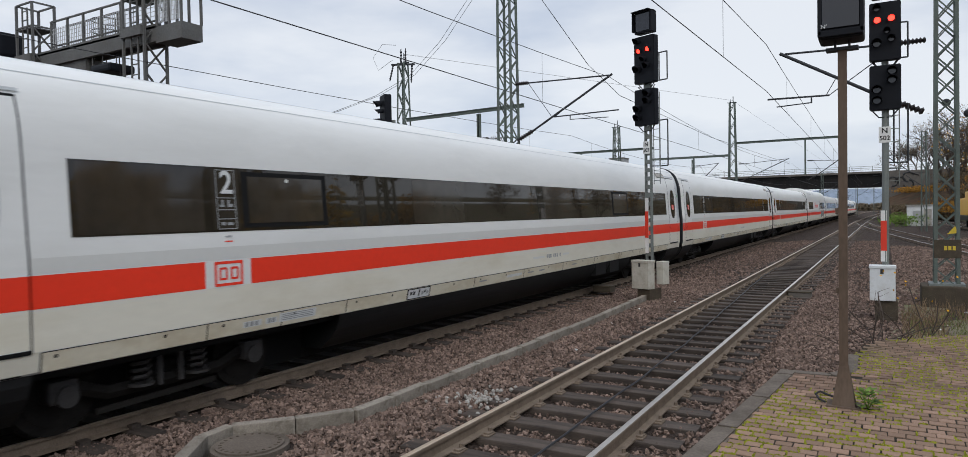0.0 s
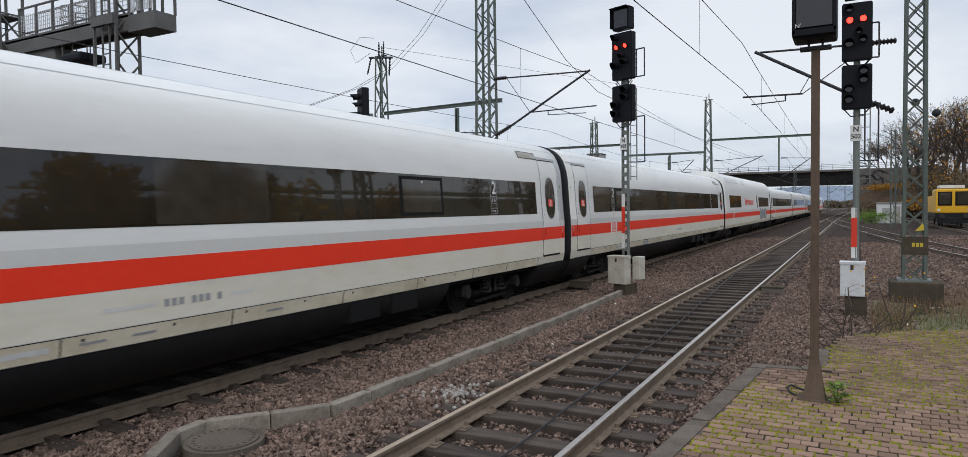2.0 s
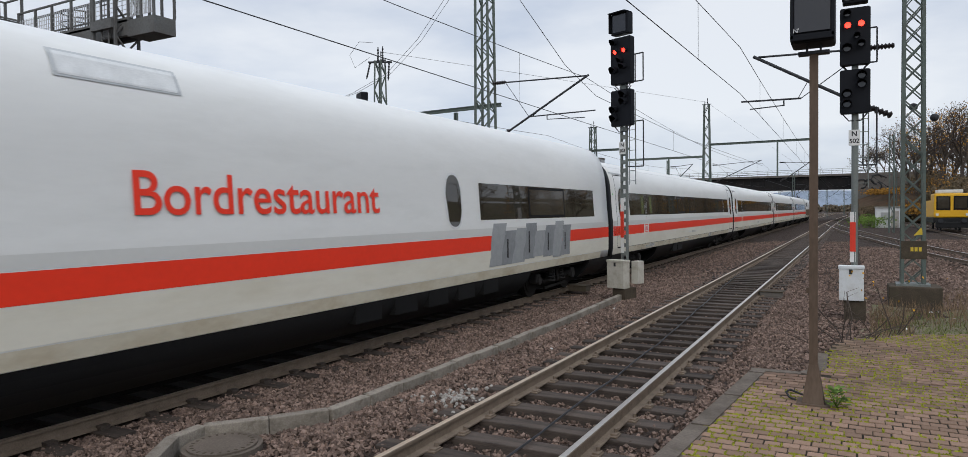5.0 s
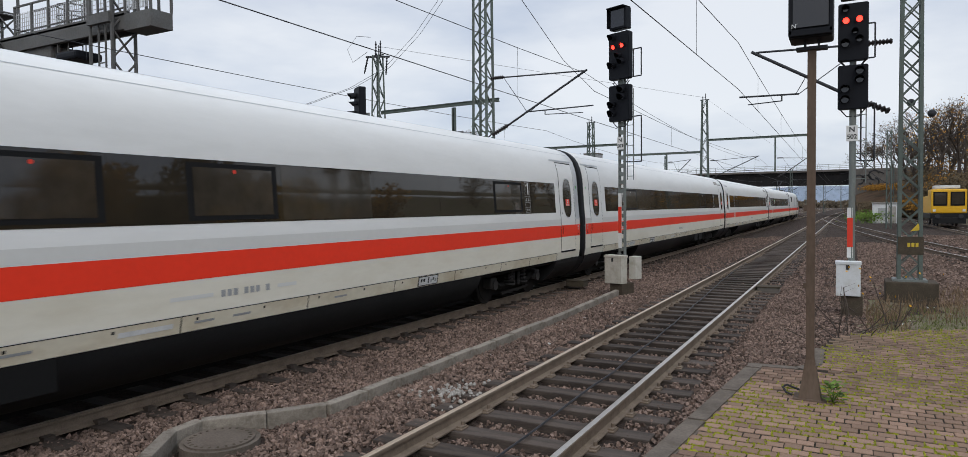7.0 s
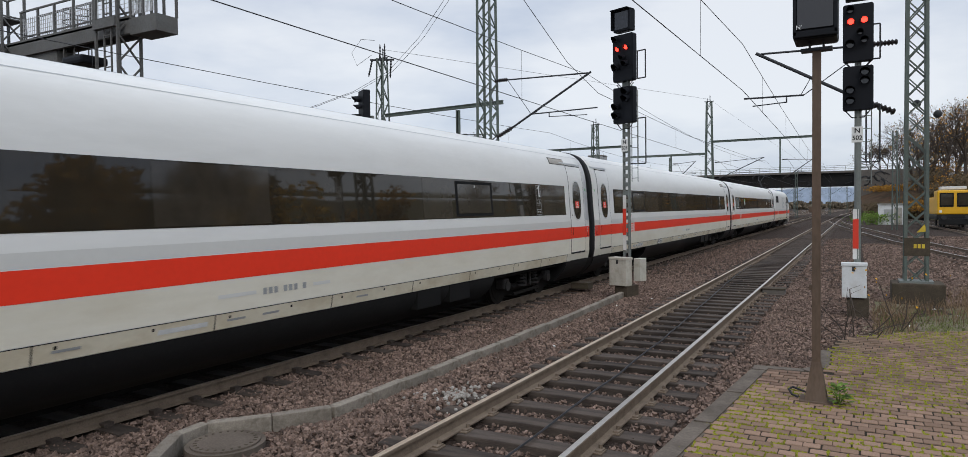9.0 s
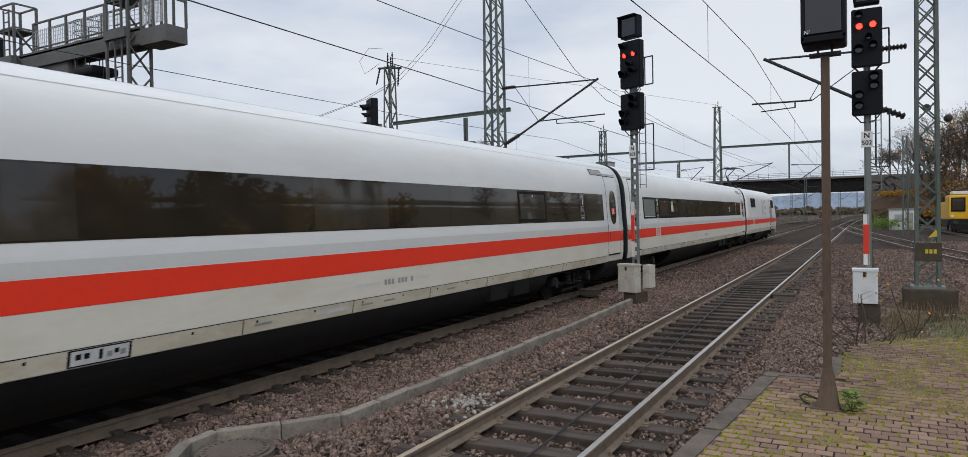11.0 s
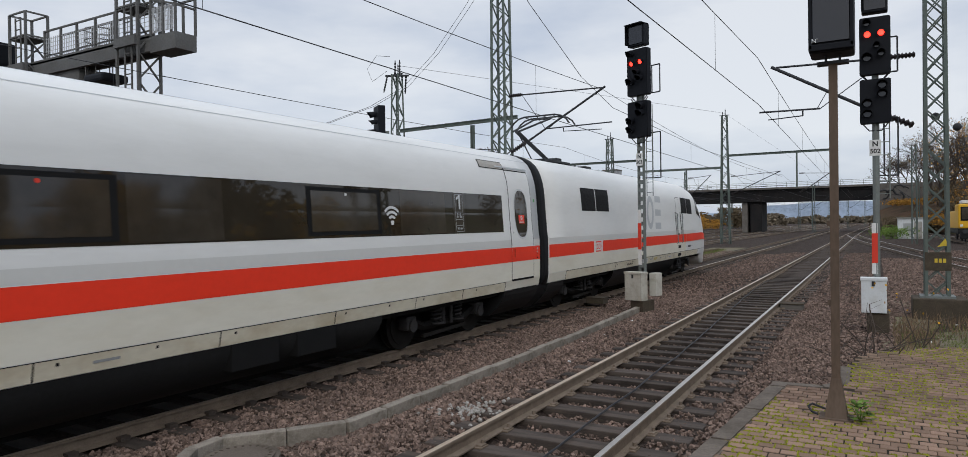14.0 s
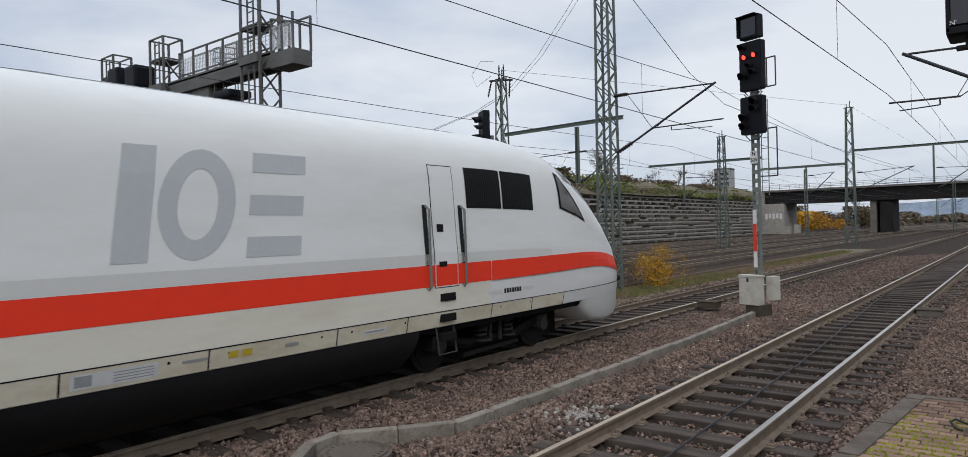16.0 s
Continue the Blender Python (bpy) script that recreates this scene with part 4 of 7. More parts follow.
def sleeper_mesh():
    bm = bmesh.new()
    box(bm, (-1.3, -0.13, -0.16), (1.3, 0.13, 0.0), 0.015)
    me = bpy.data.meshes.new("sleeper")
    bm.to_mesh(me)
    bm.free()
    me.materials.append(SLEEPER)
    return me


def clip_mesh():
    bm = bmesh.new()
    box(bm, (-0.16, -0.08, 0.0), (0.16, 0.08, 0.018), 0.004)
    for sx in (-1, 1):
        disc(bm, (sx * 0.115, 0.03, 0.045), (0, 0, 1), 0.022, 0.06, 6)
        box(bm, (sx * 0.115 - 0.035, -0.05, 0.018), (sx * 0.115 + 0.035, 0.06, 0.036), 0.004)
    me = bpy.data.meshes.new("rail_clip")
    bm.to_mesh(me)
    bm.free()
    me.materials.append(RUST)
    return me


SLEEPER_ME, CLIP_ME = sleeper_mesh(), clip_mesh()


def offset_path(path, d):
    out = []
    for i, p in enumerate(path):
        q = Vector(path[min(i + 1, len(path) - 1)]) - Vector(path[max(i - 1, 0)])
        q.z = 0
        q.normalize()
        out.append(Vector(p) + Vector((q.y, -q.x, 0)) * d)
    return out


def make_track(path, label, heads=(STEEL, STEEL), singles=0, first=0.0, spacing=0.62):
    """Two rails on sleepers along places at rail-top height; the first sleepers are pieces, the rest one mesh."""
    track = thing("railway_track", label, "railway track", kind="structure")
    for side, head in ((-0.752, heads[0]), (0.752, heads[1])):
        bm = bmesh.new()
        extrude_profile(bm, RAILSEC, offset_path(path, side))
        rail = part("rail", bm, RUST, track, "rust-brown steel rail")
        bm = bmesh.new()
        extrude_profile(bm, HEADSEC, offset_path(path, side))
        part("rail_head", bm, head, rail, "worn bright running surface")
    rng = random.Random(7)
    rest = bmesh.new()
    walked, count = -first, 0
    for a, b in zip(path, path[1:]):
        a, b = Vector(a), Vector(b)
        seg = (b - a).length
        d = (b - a) / seg
        yaw = math.degrees(math.atan2(d.y, d.x)) - 90
        k = -walked % spacing if walked > 0 else -walked
        while k < seg:
            p = a + d * k
            m = pose(p.x + rng.uniform(-0.03, 0.03), p.y + rng.uniform(-0.015, 0.015), p.z - 0.172 + rng.uniform(-0.008, 0.004), rng.uniform(-0.6, 0.6), rng.uniform(-0.3, 0.3), yaw + rng.uniform(-0.7, 0.7))
            if count < singles:
                s = new("sleeper", SLEEPER_ME)
                s.parent, s.matrix_basis = track, m
                for side in (-0.752, 0.752):
                    c = new("rail_clip", CLIP_ME)
                    c.parent, c.matrix_basis = s, pose(side, 0, 0.001)
            elif p.y < 140:
                box(rest, (-1.3, -0.13, -0.16), (1.3, 0.13, 0.0), 0.0, m)
                if p.y < 60:
                    for side in (-0.87, -0.64, 0.64, 0.87):
                        box(rest, (side - 0.05, -0.06, 0.0), (side + 0.05, 0.06, 0.05), 0.0, m)
            count += 1
            k += spacing
        walked += seg
    ob = part("sleepers", rest, SLEEPER, track)
    tagged(ob, kind="stuff")
    return track


NEAR_X = -3.07
make_track([(NEAR_X, -20, 0), (NEAR_X, 60, 0), (NEAR_X, 110, 0), (NEAR_X + 0.6, 170, 0), (NEAR_X + 2.4, 260, 0), (NEAR_X + 8, 420, 0)], "straight platform track with dark timber sleepers", (STEELTAN, STEEL), 90, first=0.3)
make_track([(TRAIN_X, -90, RAIL_T), (TRAIN_X, 60, RAIL_T), (TRAIN_X, 200, RAIL_T), (TRAIN_X + 1, 330, RAIL_T), (TRAIN_X + 5, 420, RAIL_T)], "through track on which the train runs", (RUST, STEELTAN), 0)
for i, x in enumerate((-16.6, -21.3, -26.6, -32.0, -37.0)):
    make_track([(x, -60, -0.12), (x, 80, -0.12), (x + 1.0, 160, -0.12), (x + 5, 260, -0.12), (x + 14, 400, -0.12)], "parallel yard track with worn rails", (STEEL, STEEL) if i else (STEELTAN, STEELTAN), 0)
bm = bmesh.new()
extrude_profile(bm, RAILSEC, [(-13.1, -20, -0.13), (-12.6, 38, -0.13), (-11.9, 62, -0.13)])
tagged(link("disused_rail", bm, RUST), "single rusty disused rail beside weeds", "rail", kind="structure")
# turnout curving away to the side
make_track([(-2.9, 112, 0.0), (-1.9, 96, 0.0), (-0.55, 80, 0.0), (1.2, 63, 0.0), (2.75, 49, 0.0), (4.25, 38, 0.0), (6.0, 28, 0.0), (9.0, 14, 0.0)], "curved turnout track leading aside", (STEEL, STEEL), 0)
make_track([(5.6, 140, 0.0), (7.2, 100, 0.0), (8.0, 76, 0.0), (8.6, 57, 0.0), (9.6, 40, 0.0), (11.7, 20, 0.0)], "siding with a yellow work vehicle on it", (STEEL, STEEL), 0)

# cable between the rails
bm = bmesh.new()
rng = random.Random(3)
pipe(bm, [(NEAR_X - 0.05 + 0.24 * math.sin(k * 0.14 + 0.8) - 0.012 * k + rng.uniform(-0.02, 0.02), 3.0 + k * 0.9, -0.135) for k in range(30)], 0.013, 5)
tagged(link("cable", bm, WIRE), "thin dark cable lying across the sleepers", "cable")

# concrete cable trough, stone by stone
TROUGH = [(-5.62, 18.1), (-5.44, 12.5), (-5.42, 6.1), (-5.82, 5.55), (-6.26, 5.02), (-6.22, 4.62), (-5.80, 4.02), (-5.3, 3.3)]
trough = thing("cable_trough", "weathered concrete cable trough edging with a bend", "kerb", kind="structure")
rng = random.Random(5)
for (xa, ya), (xb, yb) in zip(TROUGH, TROUGH[1:]):
    length = math.hypot(xb - xa, yb - ya)
    n = max(1, round(length / 0.72))
    yaw = math.degrees(math.atan2(yb - ya, xb - xa))
    for k in range(n):
        f = (k + 0.5) / n
        bm = bmesh.new()
        box(bm, (-length / n / 2 + 0.006, -0.068, -0.30), (length / n / 2 - 0.006, 0.068, 0.0), 0.012)
        st = part("kerb_stone", bm, KERB, trough)
        st.matrix_basis = pose(xa + (xb - xa) * f + rng.uniform(-0.008, 0.008), ya + (yb - ya) * f, -0.075 + rng.uniform(-0.01, 0.01), rng.uniform(-1, 1), rng.uniform(-0.7, 0.7), yaw)

MANHOLE = (-5.77, 4.87)
mh = thing("manhole", "round concrete manhole with a cast cover", "manhole", pose(*MANHOLE, -0.33))
bm = bmesh.new()
disc(bm, (0, 0, 0.02), (0, 0, 1), 0.40, 0.28, 40)
part("ring", bm, EDGESTONE, mh, "weathered concrete ring")
bm = bmesh.new()
disc(bm, (0, 0, 0.165), (0, 0, 1), 0.35, 0.03, 40)
lid = part("cover", bm, EDGESTONE, mh, "dark round cover with pick holes")
bm = bmesh.new()
for k in range(24):
    a = k * math.tau / 24
    bm = bmesh.new()
    box(bm, (-0.012, -0.018, 0), (0.012, 0.018, 0.005), 0, pose(0.30 * math.cos(a), 0.30 * math.sin(a), 0.178, 0, 0, math.degrees(a) + 90))
    part("pick_hole", bm, FOOT, lid)

# platform of small pavers
PLAT_Z = 0.55
EDGE = ((-1.55, 0.6), (-0.94, 7.62))


def edge_x(y):
    (xa, ya), (xb, yb) = EDGE
    return xa + (xb - xa) * (y - ya) / (yb - ya)


platform = thing("platform", "low platform end of worn mossy brown pavers", "platform", kind="structure")
bm = bmesh.new()
END = ((-0.94, 7.57), (-0.46, 7.60), (-0.30, 7.86), (-0.31, 8.75), (-0.22, 9.48), (-0.05, 9.84), (0.62, 10.46), (1.32, 10.85), (6.0, 12.2))
f0 = [(edge_x(-6) + 0.16, -6), (6, -6)] + [(x + 0.02, y - 0.02) for x, y in reversed(END)]
lower, upper = [bm.verts.new((x, y, -0.3)) for x, y in f0], [bm.verts.new((x, y, PLAT_Z - 0.006)) for x, y in f0]
bm.faces.new(upper)
for i in range(len(f0)):
    j = (i + 1) % len(f0)
    bm.faces.new((lower[i], lower[j], upper[j], upper[i]))
part("platform_bed", bm, SOIL, platform)
k = 0
y = -1.6
while y < 7.5:
    bm = bmesh.new()
    y2 = min(y + 1.0, 7.62)
    q = [(edge_x(y + 0.005), y + 0.005), (edge_x(y + 0.005) + 0.17, y + 0.005), (edge_x(y2 - 0.005) + 0.17, y2 - 0.005), (edge_x(y2 - 0.005), y2 - 0.005)]
    lo, hi = [bm.verts.new((a, b, -0.3)) for a, b in q], [bm.verts.new((a, b, PLAT_Z + 0.01)) for a, b in q]
    bm.faces.new(hi)
    for i in range(4):
        bm.faces.new((lo[i], lo[(i + 1) % 4], hi[(i + 1) % 4], hi[i]))
    bmesh.ops.bevel(bm, geom=[e for e in bm.edges if all(v.co.z > 0 for v in e.verts)], offset=0.015, segments=2, affect="EDGES")
    part("edge_slab", bm, EDGESTONE, platform, "grey concrete edge slab")
    y = y2 if y2 < 7.6 else 99
# end kerb of the platform
for (xa, ya), (xb, yb) in zip(END[:4], END[1:4]):
    n = max(1, round(math.hypot(xb - xa, yb - ya) / 0.9))
    for k in range(n):
        p, q = (xa + (xb - xa) * k / n, ya + (yb - ya) * k / n), (xa + (xb - xa) * (k + 0.985) / n, ya + (yb - ya) * (k + 0.985) / n)
        bm = bmesh.new()
        bar(bm, (*p, PLAT_Z - 0.2), (*q, PLAT_Z - 0.2), 0.11, 0.41)
        part("end_kerb", bm, EDGESTONE, platform)


def end_x(y):
    """Where the pavers stop at the platform's ragged end."""
    if y < 7.5:
        return edge_x(y) + 0.17
    for (xa, ya), (xb, yb) in zip(END[1:], END[2:]):
        if ya <= y < yb:
            return xa + (xb - xa) * (y - ya) / (yb - ya) + 0.08
    return -0.2 if y < 9 else 9.0
# ---- signals, masts, wires ----
def lattice(parent, h, w0, w1, mat, leg=0.07, panel=0.75, flat=None, brace=0.035, crossed=False, single=False):
    """Four legs and zigzag bracing as parts; flat: depth along y if not square."""
    d0, d1 = (flat or w0), (flat or w1)

    def corner(sx, sy, z):
        f = z / h
        return Vector((sx * (w0 + (w1 - w0) * f) / 2, sy * (d0 + (d1 - d0) * f) / 2, z))
    for sx in (-1, 1):
        for sy in (-1, 1):
            bm = bmesh.new()
            bar(bm, corner(sx, sy, 0), corner(sx, sy, h), leg, leg)
            part("leg", bm, mat, parent)
    n = max(2, round(h / panel))
    braces = []
    for i in range(n):
        z0, z1 = h * i / n, h * (i + 1) / n
        s = 1 if i % 2 else -1
        for sy in (-1, 1):
            braces.append((corner(-s, sy, z0), corner(s, sy, z1), brace))
            if crossed:
                braces.append((corner(s, sy, z0), corner(-s, sy, z1), brace * 0.8))
        for sx in (-1, 1):
            braces.append((corner(sx, -s, z0), corner(sx, s, z1), brace))
    if h > 11 and single:
        for p, q, w in braces:
            bm = bmesh.new()
            bar(bm, p, q, w, w)
            part("brace", bm, mat, parent)
    else:
        bm = bmesh.new()
        for p, q, w in braces:
            bar(bm, p, q, w, w)
        tagged(part("bracing", bm, mat, parent), kind="stuff")


def insulator(bm, a, b, r=0.07, n=7):
    """A ribbed rod in one skin."""
    a, b = Vector(a), Vector(b)
    m = (b - a).to_track_quat("Z", "Y").to_matrix()
    rings = []
    for k in range(2 * n + 2):
        rad = r * (0.42 if k in (0, 2 * n + 1) else (0.80 if k % 2 else 0.36))
        c = a + (b - a) * (k / (2 * n + 1))
        rings.append([bm.verts.new(c + m @ Vector((rad * math.cos(q * math.tau / 10), rad * math.sin(q * math.tau / 10), 0))) for q in range(10)])
    for p, q in zip(rings, rings[1:]):
        for i in range(10):
            bm.faces.new((p[i], p[(i + 1) % 10], q[(i + 1) % 10], q[i]))
    bm.faces.new(rings[0][::-1])
    bm.faces.new(rings[-1])


def hood(bm, c, r, length):
    """A visor open below, along -y."""
    prev = None
    for k in range(13):
        a = radians(-40 + k * 260 / 12)
        cx, cz = math.cos(a) * r, math.sin(a) * r
        L = length * (0.55 + 0.45 * max(0, math.sin(a)))
        q = [bm.verts.new((c[0] + cx, c[1], c[2] + cz)), bm.verts.new((c[0] + cx * 1.0, c[1] - L, c[2] + cz - 0.03)),
             bm.verts.new((c[0] + cx * 1.08, c[1] - L, c[2] + cz * 1.08 - 0.03)), bm.verts.new((c[0] + cx * 1.08, c[1], c[2] + cz * 1.08))]
        if prev:
            for i in range(4):
                bm.faces.new((prev[i], prev[(i + 1) % 4], q[(i + 1) % 4], q[i]))
        prev = q


def signal_head(parent, name, w, h, z, lamps, yaw=0.0, y=-0.16):
    """A black signal screen of height h with its foot at z; lamps: (x, z, r, lit)."""
    bm = bmesh.new()
    c = 0.03
    out = [(-w / 2, c), (-w / 2, h - c), (-w / 2 + c, h), (w / 2 - c, h), (w / 2, h - c), (w / 2, c), (w / 2 - c, 0), (-w / 2 + c, 0)]
    f = [bm.verts.new((x, y, z + v)) for x, v in out]
    g = [bm.verts.new((x, y + 0.20, z + v)) for x, v in out]
    bm.faces.new(f)
    bm.faces.new(g[::-1])
    for i in range(8):
        bm.faces.new((f[i], g[i], g[(i + 1) % 8], f[(i + 1) % 8]))
    bmesh.ops.bevel(bm, geom=[e for e in bm.edges if abs(e.verts[0].co.y - e.verts[1].co.y) < 0.01], offset=0.012, segments=2, affect="EDGES")
    head = part(name, bm, SIGNAL, parent, "black signal screen")
    for x, v, r, lit in lamps:
        bm = bmesh.new()
        hood(bm, (x, y, z + v), r * 1.25, 0.11 if lit else 0.24)
        part("visor", bm, SIGNAL, head)
        bm = bmesh.new()
        disc(bm, (x, y - 0.012, z + v), (0, 1, 0), r, 0.03, 20)
        part("lamp", bm, LAMPRED if lit else LENS, head, "glowing red signal lamp" if lit else "")
    return head


def make_signal(m, label, box_mat, number, scale=1.0, z_box=(0.1, 0.86), plate_z=3.95, bands=(1.06, 1.48, 2.2, 2.57), h_low=(4.54, 0.98), h_top=(5.68, 1.27), cap=(7.02, 0.58), w=0.66, post_mat=GALV, lat=True):
    sg = thing("light_signal", label, "railway signal", m)
    if lat:
        bm = bmesh.new()
        for sx in (-1, 1):
            box(bm, (sx * 0.085 - 0.012, -0.05, 0.0), (sx * 0.085 + 0.012, 0.05, h_low[0] + 2.0))
        n = 26
        for k in range(n):
            z = 0.3 + (h_low[0] + 1.4) * k / n
            box(bm, (-0.075, -0.035, z), (0.075, 0.035, z + 0.11))
        part("post", bm, post_mat, sg, "perforated grey steel post")
    else:
        bm = bmesh.new()
        beam(bm, (0, 0, 0), (0, 0, h_low[0] + 2.0), 0.065, 12)
        part("post", bm, post_mat, sg, "grey steel post")
    bm = boxes(((-0.09, -0.062, bands[0]), (0.02, -0.055, bands[3])))
    mast_sign = part("mast_sign", bm, BANDWHITE, sg, "white-red-white mast plate")
    part("red_field", boxes(((-0.09, -0.068, bands[1]), (0.02, -0.0635, bands[2]))), BANDRED, mast_sign)
    up = [(-w * 0.24, h_top[1] * 0.70, 0.062, True), (w * 0.2, h_top[1] * 0.71, 0.062, True), (-w * 0.26, h_top[1] * 0.90, 0.06, False), (w * 0.06, h_top[1] * 0.50, 0.05, False), (w * 0.2, h_top[1] * 0.36, 0.06, False), (-w * 0.26, h_top[1] * 0.30, 0.075, False)]
    signal_head(sg, "signal_head", w, h_top[1], h_top[0], up)
    signal_head(sg, "distant_head", w, h_low[1], h_low[0], [(w * 0.22, h_low[1] * 0.86, 0.075, False), (w * 0.22, h_low[1] * 0.66, 0.075, False), (-w * 0.26, h_low[1] * 0.46, 0.075, False), (-w * 0.26, h_low[1] * 0.22, 0.075, False)])
    c = part("speed_screen", boxes(((-w * 0.42, -0.2, cap[0]), (w * 0.42, 0.05, cap[0] + cap[1])), bevel=0.03), SIGNAL, sg, "square dark indicator screen")
    part("screen_glass", boxes(((-w * 0.34, -0.215, cap[0] + 0.06), (w * 0.34, -0.20, cap[0] + cap[1] - 0.06))), LENS, c)
    part("screen_hood", boxes(((-w * 0.43, -0.34, cap[0] + cap[1] - 0.015), (w * 0.43, 0.0, cap[0] + cap[1] + 0.01)), ((-w * 0.43, -0.30, cap[0] + 0.05), (-w * 0.41, -0.19, cap[0] + cap[1])), bevel=0.005), SIGNAL, c)
    # number plate of the signal
    pl = part("name_plate", boxes(((-0.12, -0.075, plate_z - 0.18), (0.10, -0.068, plate_z + 0.16)), bevel=0.002), BANDWHITE, sg)
    text_mesh("plate_text", "N", 0.15, INK, pl, pose(-0.01, -0.078, plate_z + 0.07, 90, 0, 0), bold=0.004)
    text_mesh("plate_text", number, 0.13, INK, pl, pose(-0.01, -0.078, plate_z - 0.085, 90, 0, 0), bold=0.003)
    # cage and ladder brackets behind
    for z0, z1 in ((h_top[0] + 0.1, h_top[0] + 0.85), (h_low[0] - 1.1, h_low[0] + 0.15)):
        bm = bmesh.new()
        for x in (0.16, 0.42):
            beam(bm, (x, 0.3, z0), (x, 0.3, z1), 0.018, 5)
        for z in (z0, z1):
            beam(bm, (0.0, 0.05, z), (0.16, 0.3, z), 0.016, 5)
            beam(bm, (0.16, 0.3, z), (0.42, 0.3, z), 0.018, 5)
        part("service_bracket", bm, DARKSTEEL, sg)
    bm = bmesh.new()
    for x in (0.06, 0.26):
        beam(bm, (x, 0.16, h_low[0] - 1.6), (x, 0.16, h_low[0] + 0.9), 0.012, 5)
    for k in range(9):
        beam(bm, (0.06, 0.16, h_low[0] - 1.5 + 0.28 * k), (0.26, 0.16, h_low[0] - 1.5 + 0.28 * k), 0.009, 5)
    part("ladder", bm, GALV, sg)
    for z in (h_top[0] - 0.04, h_low[0] - 0.05, h_low[0] + h_low[1] + 0.04):
        bm = bmesh.new()
        pipe(bm, [(-w * 0.42, -0.05, z + 0.06), (-w * 0.2, -0.05, z - 0.1), (w * 0.2, -0.05, z - 0.1), (w * 0.42, -0.05, z + 0.06)], 0.014, 5)
        part("bracket", bm, DARKSTEEL, sg)
    # switch box on its foot
    bw = 0.56 if box_mat is BOXBEIGE else 0.47
    bx = part("switch_box", boxes(((-bw / 2 - 0.06, -0.36, z_box[0]), (bw / 2 - 0.06, -0.08, z_box[1])), bevel=0.012), box_mat, sg, "weathered steel switch box")
    part("lid", boxes(((-bw / 2 - 0.075, -0.375, z_box[1] - 0.05), (bw / 2 - 0.045, -0.07, z_box[1] + 0.015)), bevel=0.01), box_mat, bx)
    part("lock", boxes(((-0.10, -0.372, z_box[1] - 0.16), (-0.04, -0.358, z_box[1] - 0.06))), INK, bx)
    if box_mat is BOXBEIGE:
        b2 = part("side_box", boxes(((0.20, 0.02, z_box[0] + 0.12), (0.42, 0.30, z_box[1] - 0.02)), bevel=0.012), box_mat, sg)
    part("foot", boxes(((-0.20, -0.30, -0.25), (0.22, 0.22, z_box[0])), bevel=0.02), FOOT, sg, "dark concrete foot")
    return sg


make_signal(pose(-5.55, 18.35, 0, 0, 0, -20), "black light signal showing two red lamps, beige box", BOXBEIGE, "503")
make_signal(pose(0.02, 16.9, 0), "black light signal showing two red lamps, white box", BOXWHITE, "502", z_box=(0.24, 0.97), plate_z=3.76, bands=(1.05, 1.28, 1.92, 2.14), h_low=(4.27, 0.94), h_top=(5.31, 1.22), cap=(6.62, 0.55), w=0.58, lat=False)

# indicator box on its platform post
lp = thing("indicator_post", "dark indicator box on a rusty brown flared post", "signal post", pose(-0.30, 6.47, PLAT_Z))
bm = bmesh.new()
bar(bm, (0, 0, 0.0), (0, 0, 3.0), 0.066, 0.066)
part("post", bm, POST, lp, "rusty brown square steel post")
bm = bmesh.new()
for k in range(4):
    a = k * math.pi / 2
    m = pose(0, 0, 0, 0, 0, math.degrees(a))
    q = [m @ Vector(p) for p in ((0.036, 0.036, 0.34), (0.036, -0.036, 0.34), (0.09, -0.09, 0.0), (0.09, 0.09, 0.0))]
    bm.faces.new([bm.verts.new(p) for p in q])
bmesh.ops.remove_doubles(bm, verts=bm.verts, dist=0.001)
box(bm, (-0.13, -0.11, -0.01), (0.13, 0.11, 0.012), 0.004)
part("flared_foot", bm, POST, lp)
for z in (1.62, 0.95):
    bm = bmesh.new()
    box(bm, (-0.058, -0.025, z), (-0.032, 0.025, z + 0.05), 0.005)
    part("cable_clip", bm, POST, lp)
part("cross_plate", boxes(((-0.12, -0.05, 2.985), (0.12, 0.05, 3.01)), ((-0.06, -0.04, 3.01), (-0.045, 0.04, 3.06)), ((0.045, -0.04, 3.01), (0.06, 0.04, 3.06))), DARKSTEEL, lp)
bm = bmesh.new()
box(bm, (-0.175, -0.18, 3.06), (0.165, 0.14, 3.62), 0.03)
bx = part("indicator_box", bm, SIGNAL, lp, "dark weathered box with a black glass front")
part("front_glass", boxes(((-0.14, -0.195, 3.14), (0.13, -0.178, 3.58)), bevel=0.004), LENS, bx)
part("glass_frame", boxes(((-0.17, -0.20, 3.075), (0.16, -0.182, 3.125)), ((-0.172, -0.20, 3.09), (-0.145, -0.182, 3.62)), ((0.135, -0.20, 3.09), (0.162, -0.182, 3.62)), bevel=0.004), SIGNAL, bx)
text_mesh("small_mark", "N'", 0.05, PALE, bx, pose(-0.125, -0.203, 3.155, 90, 0, 0))
bm = bmesh.new()
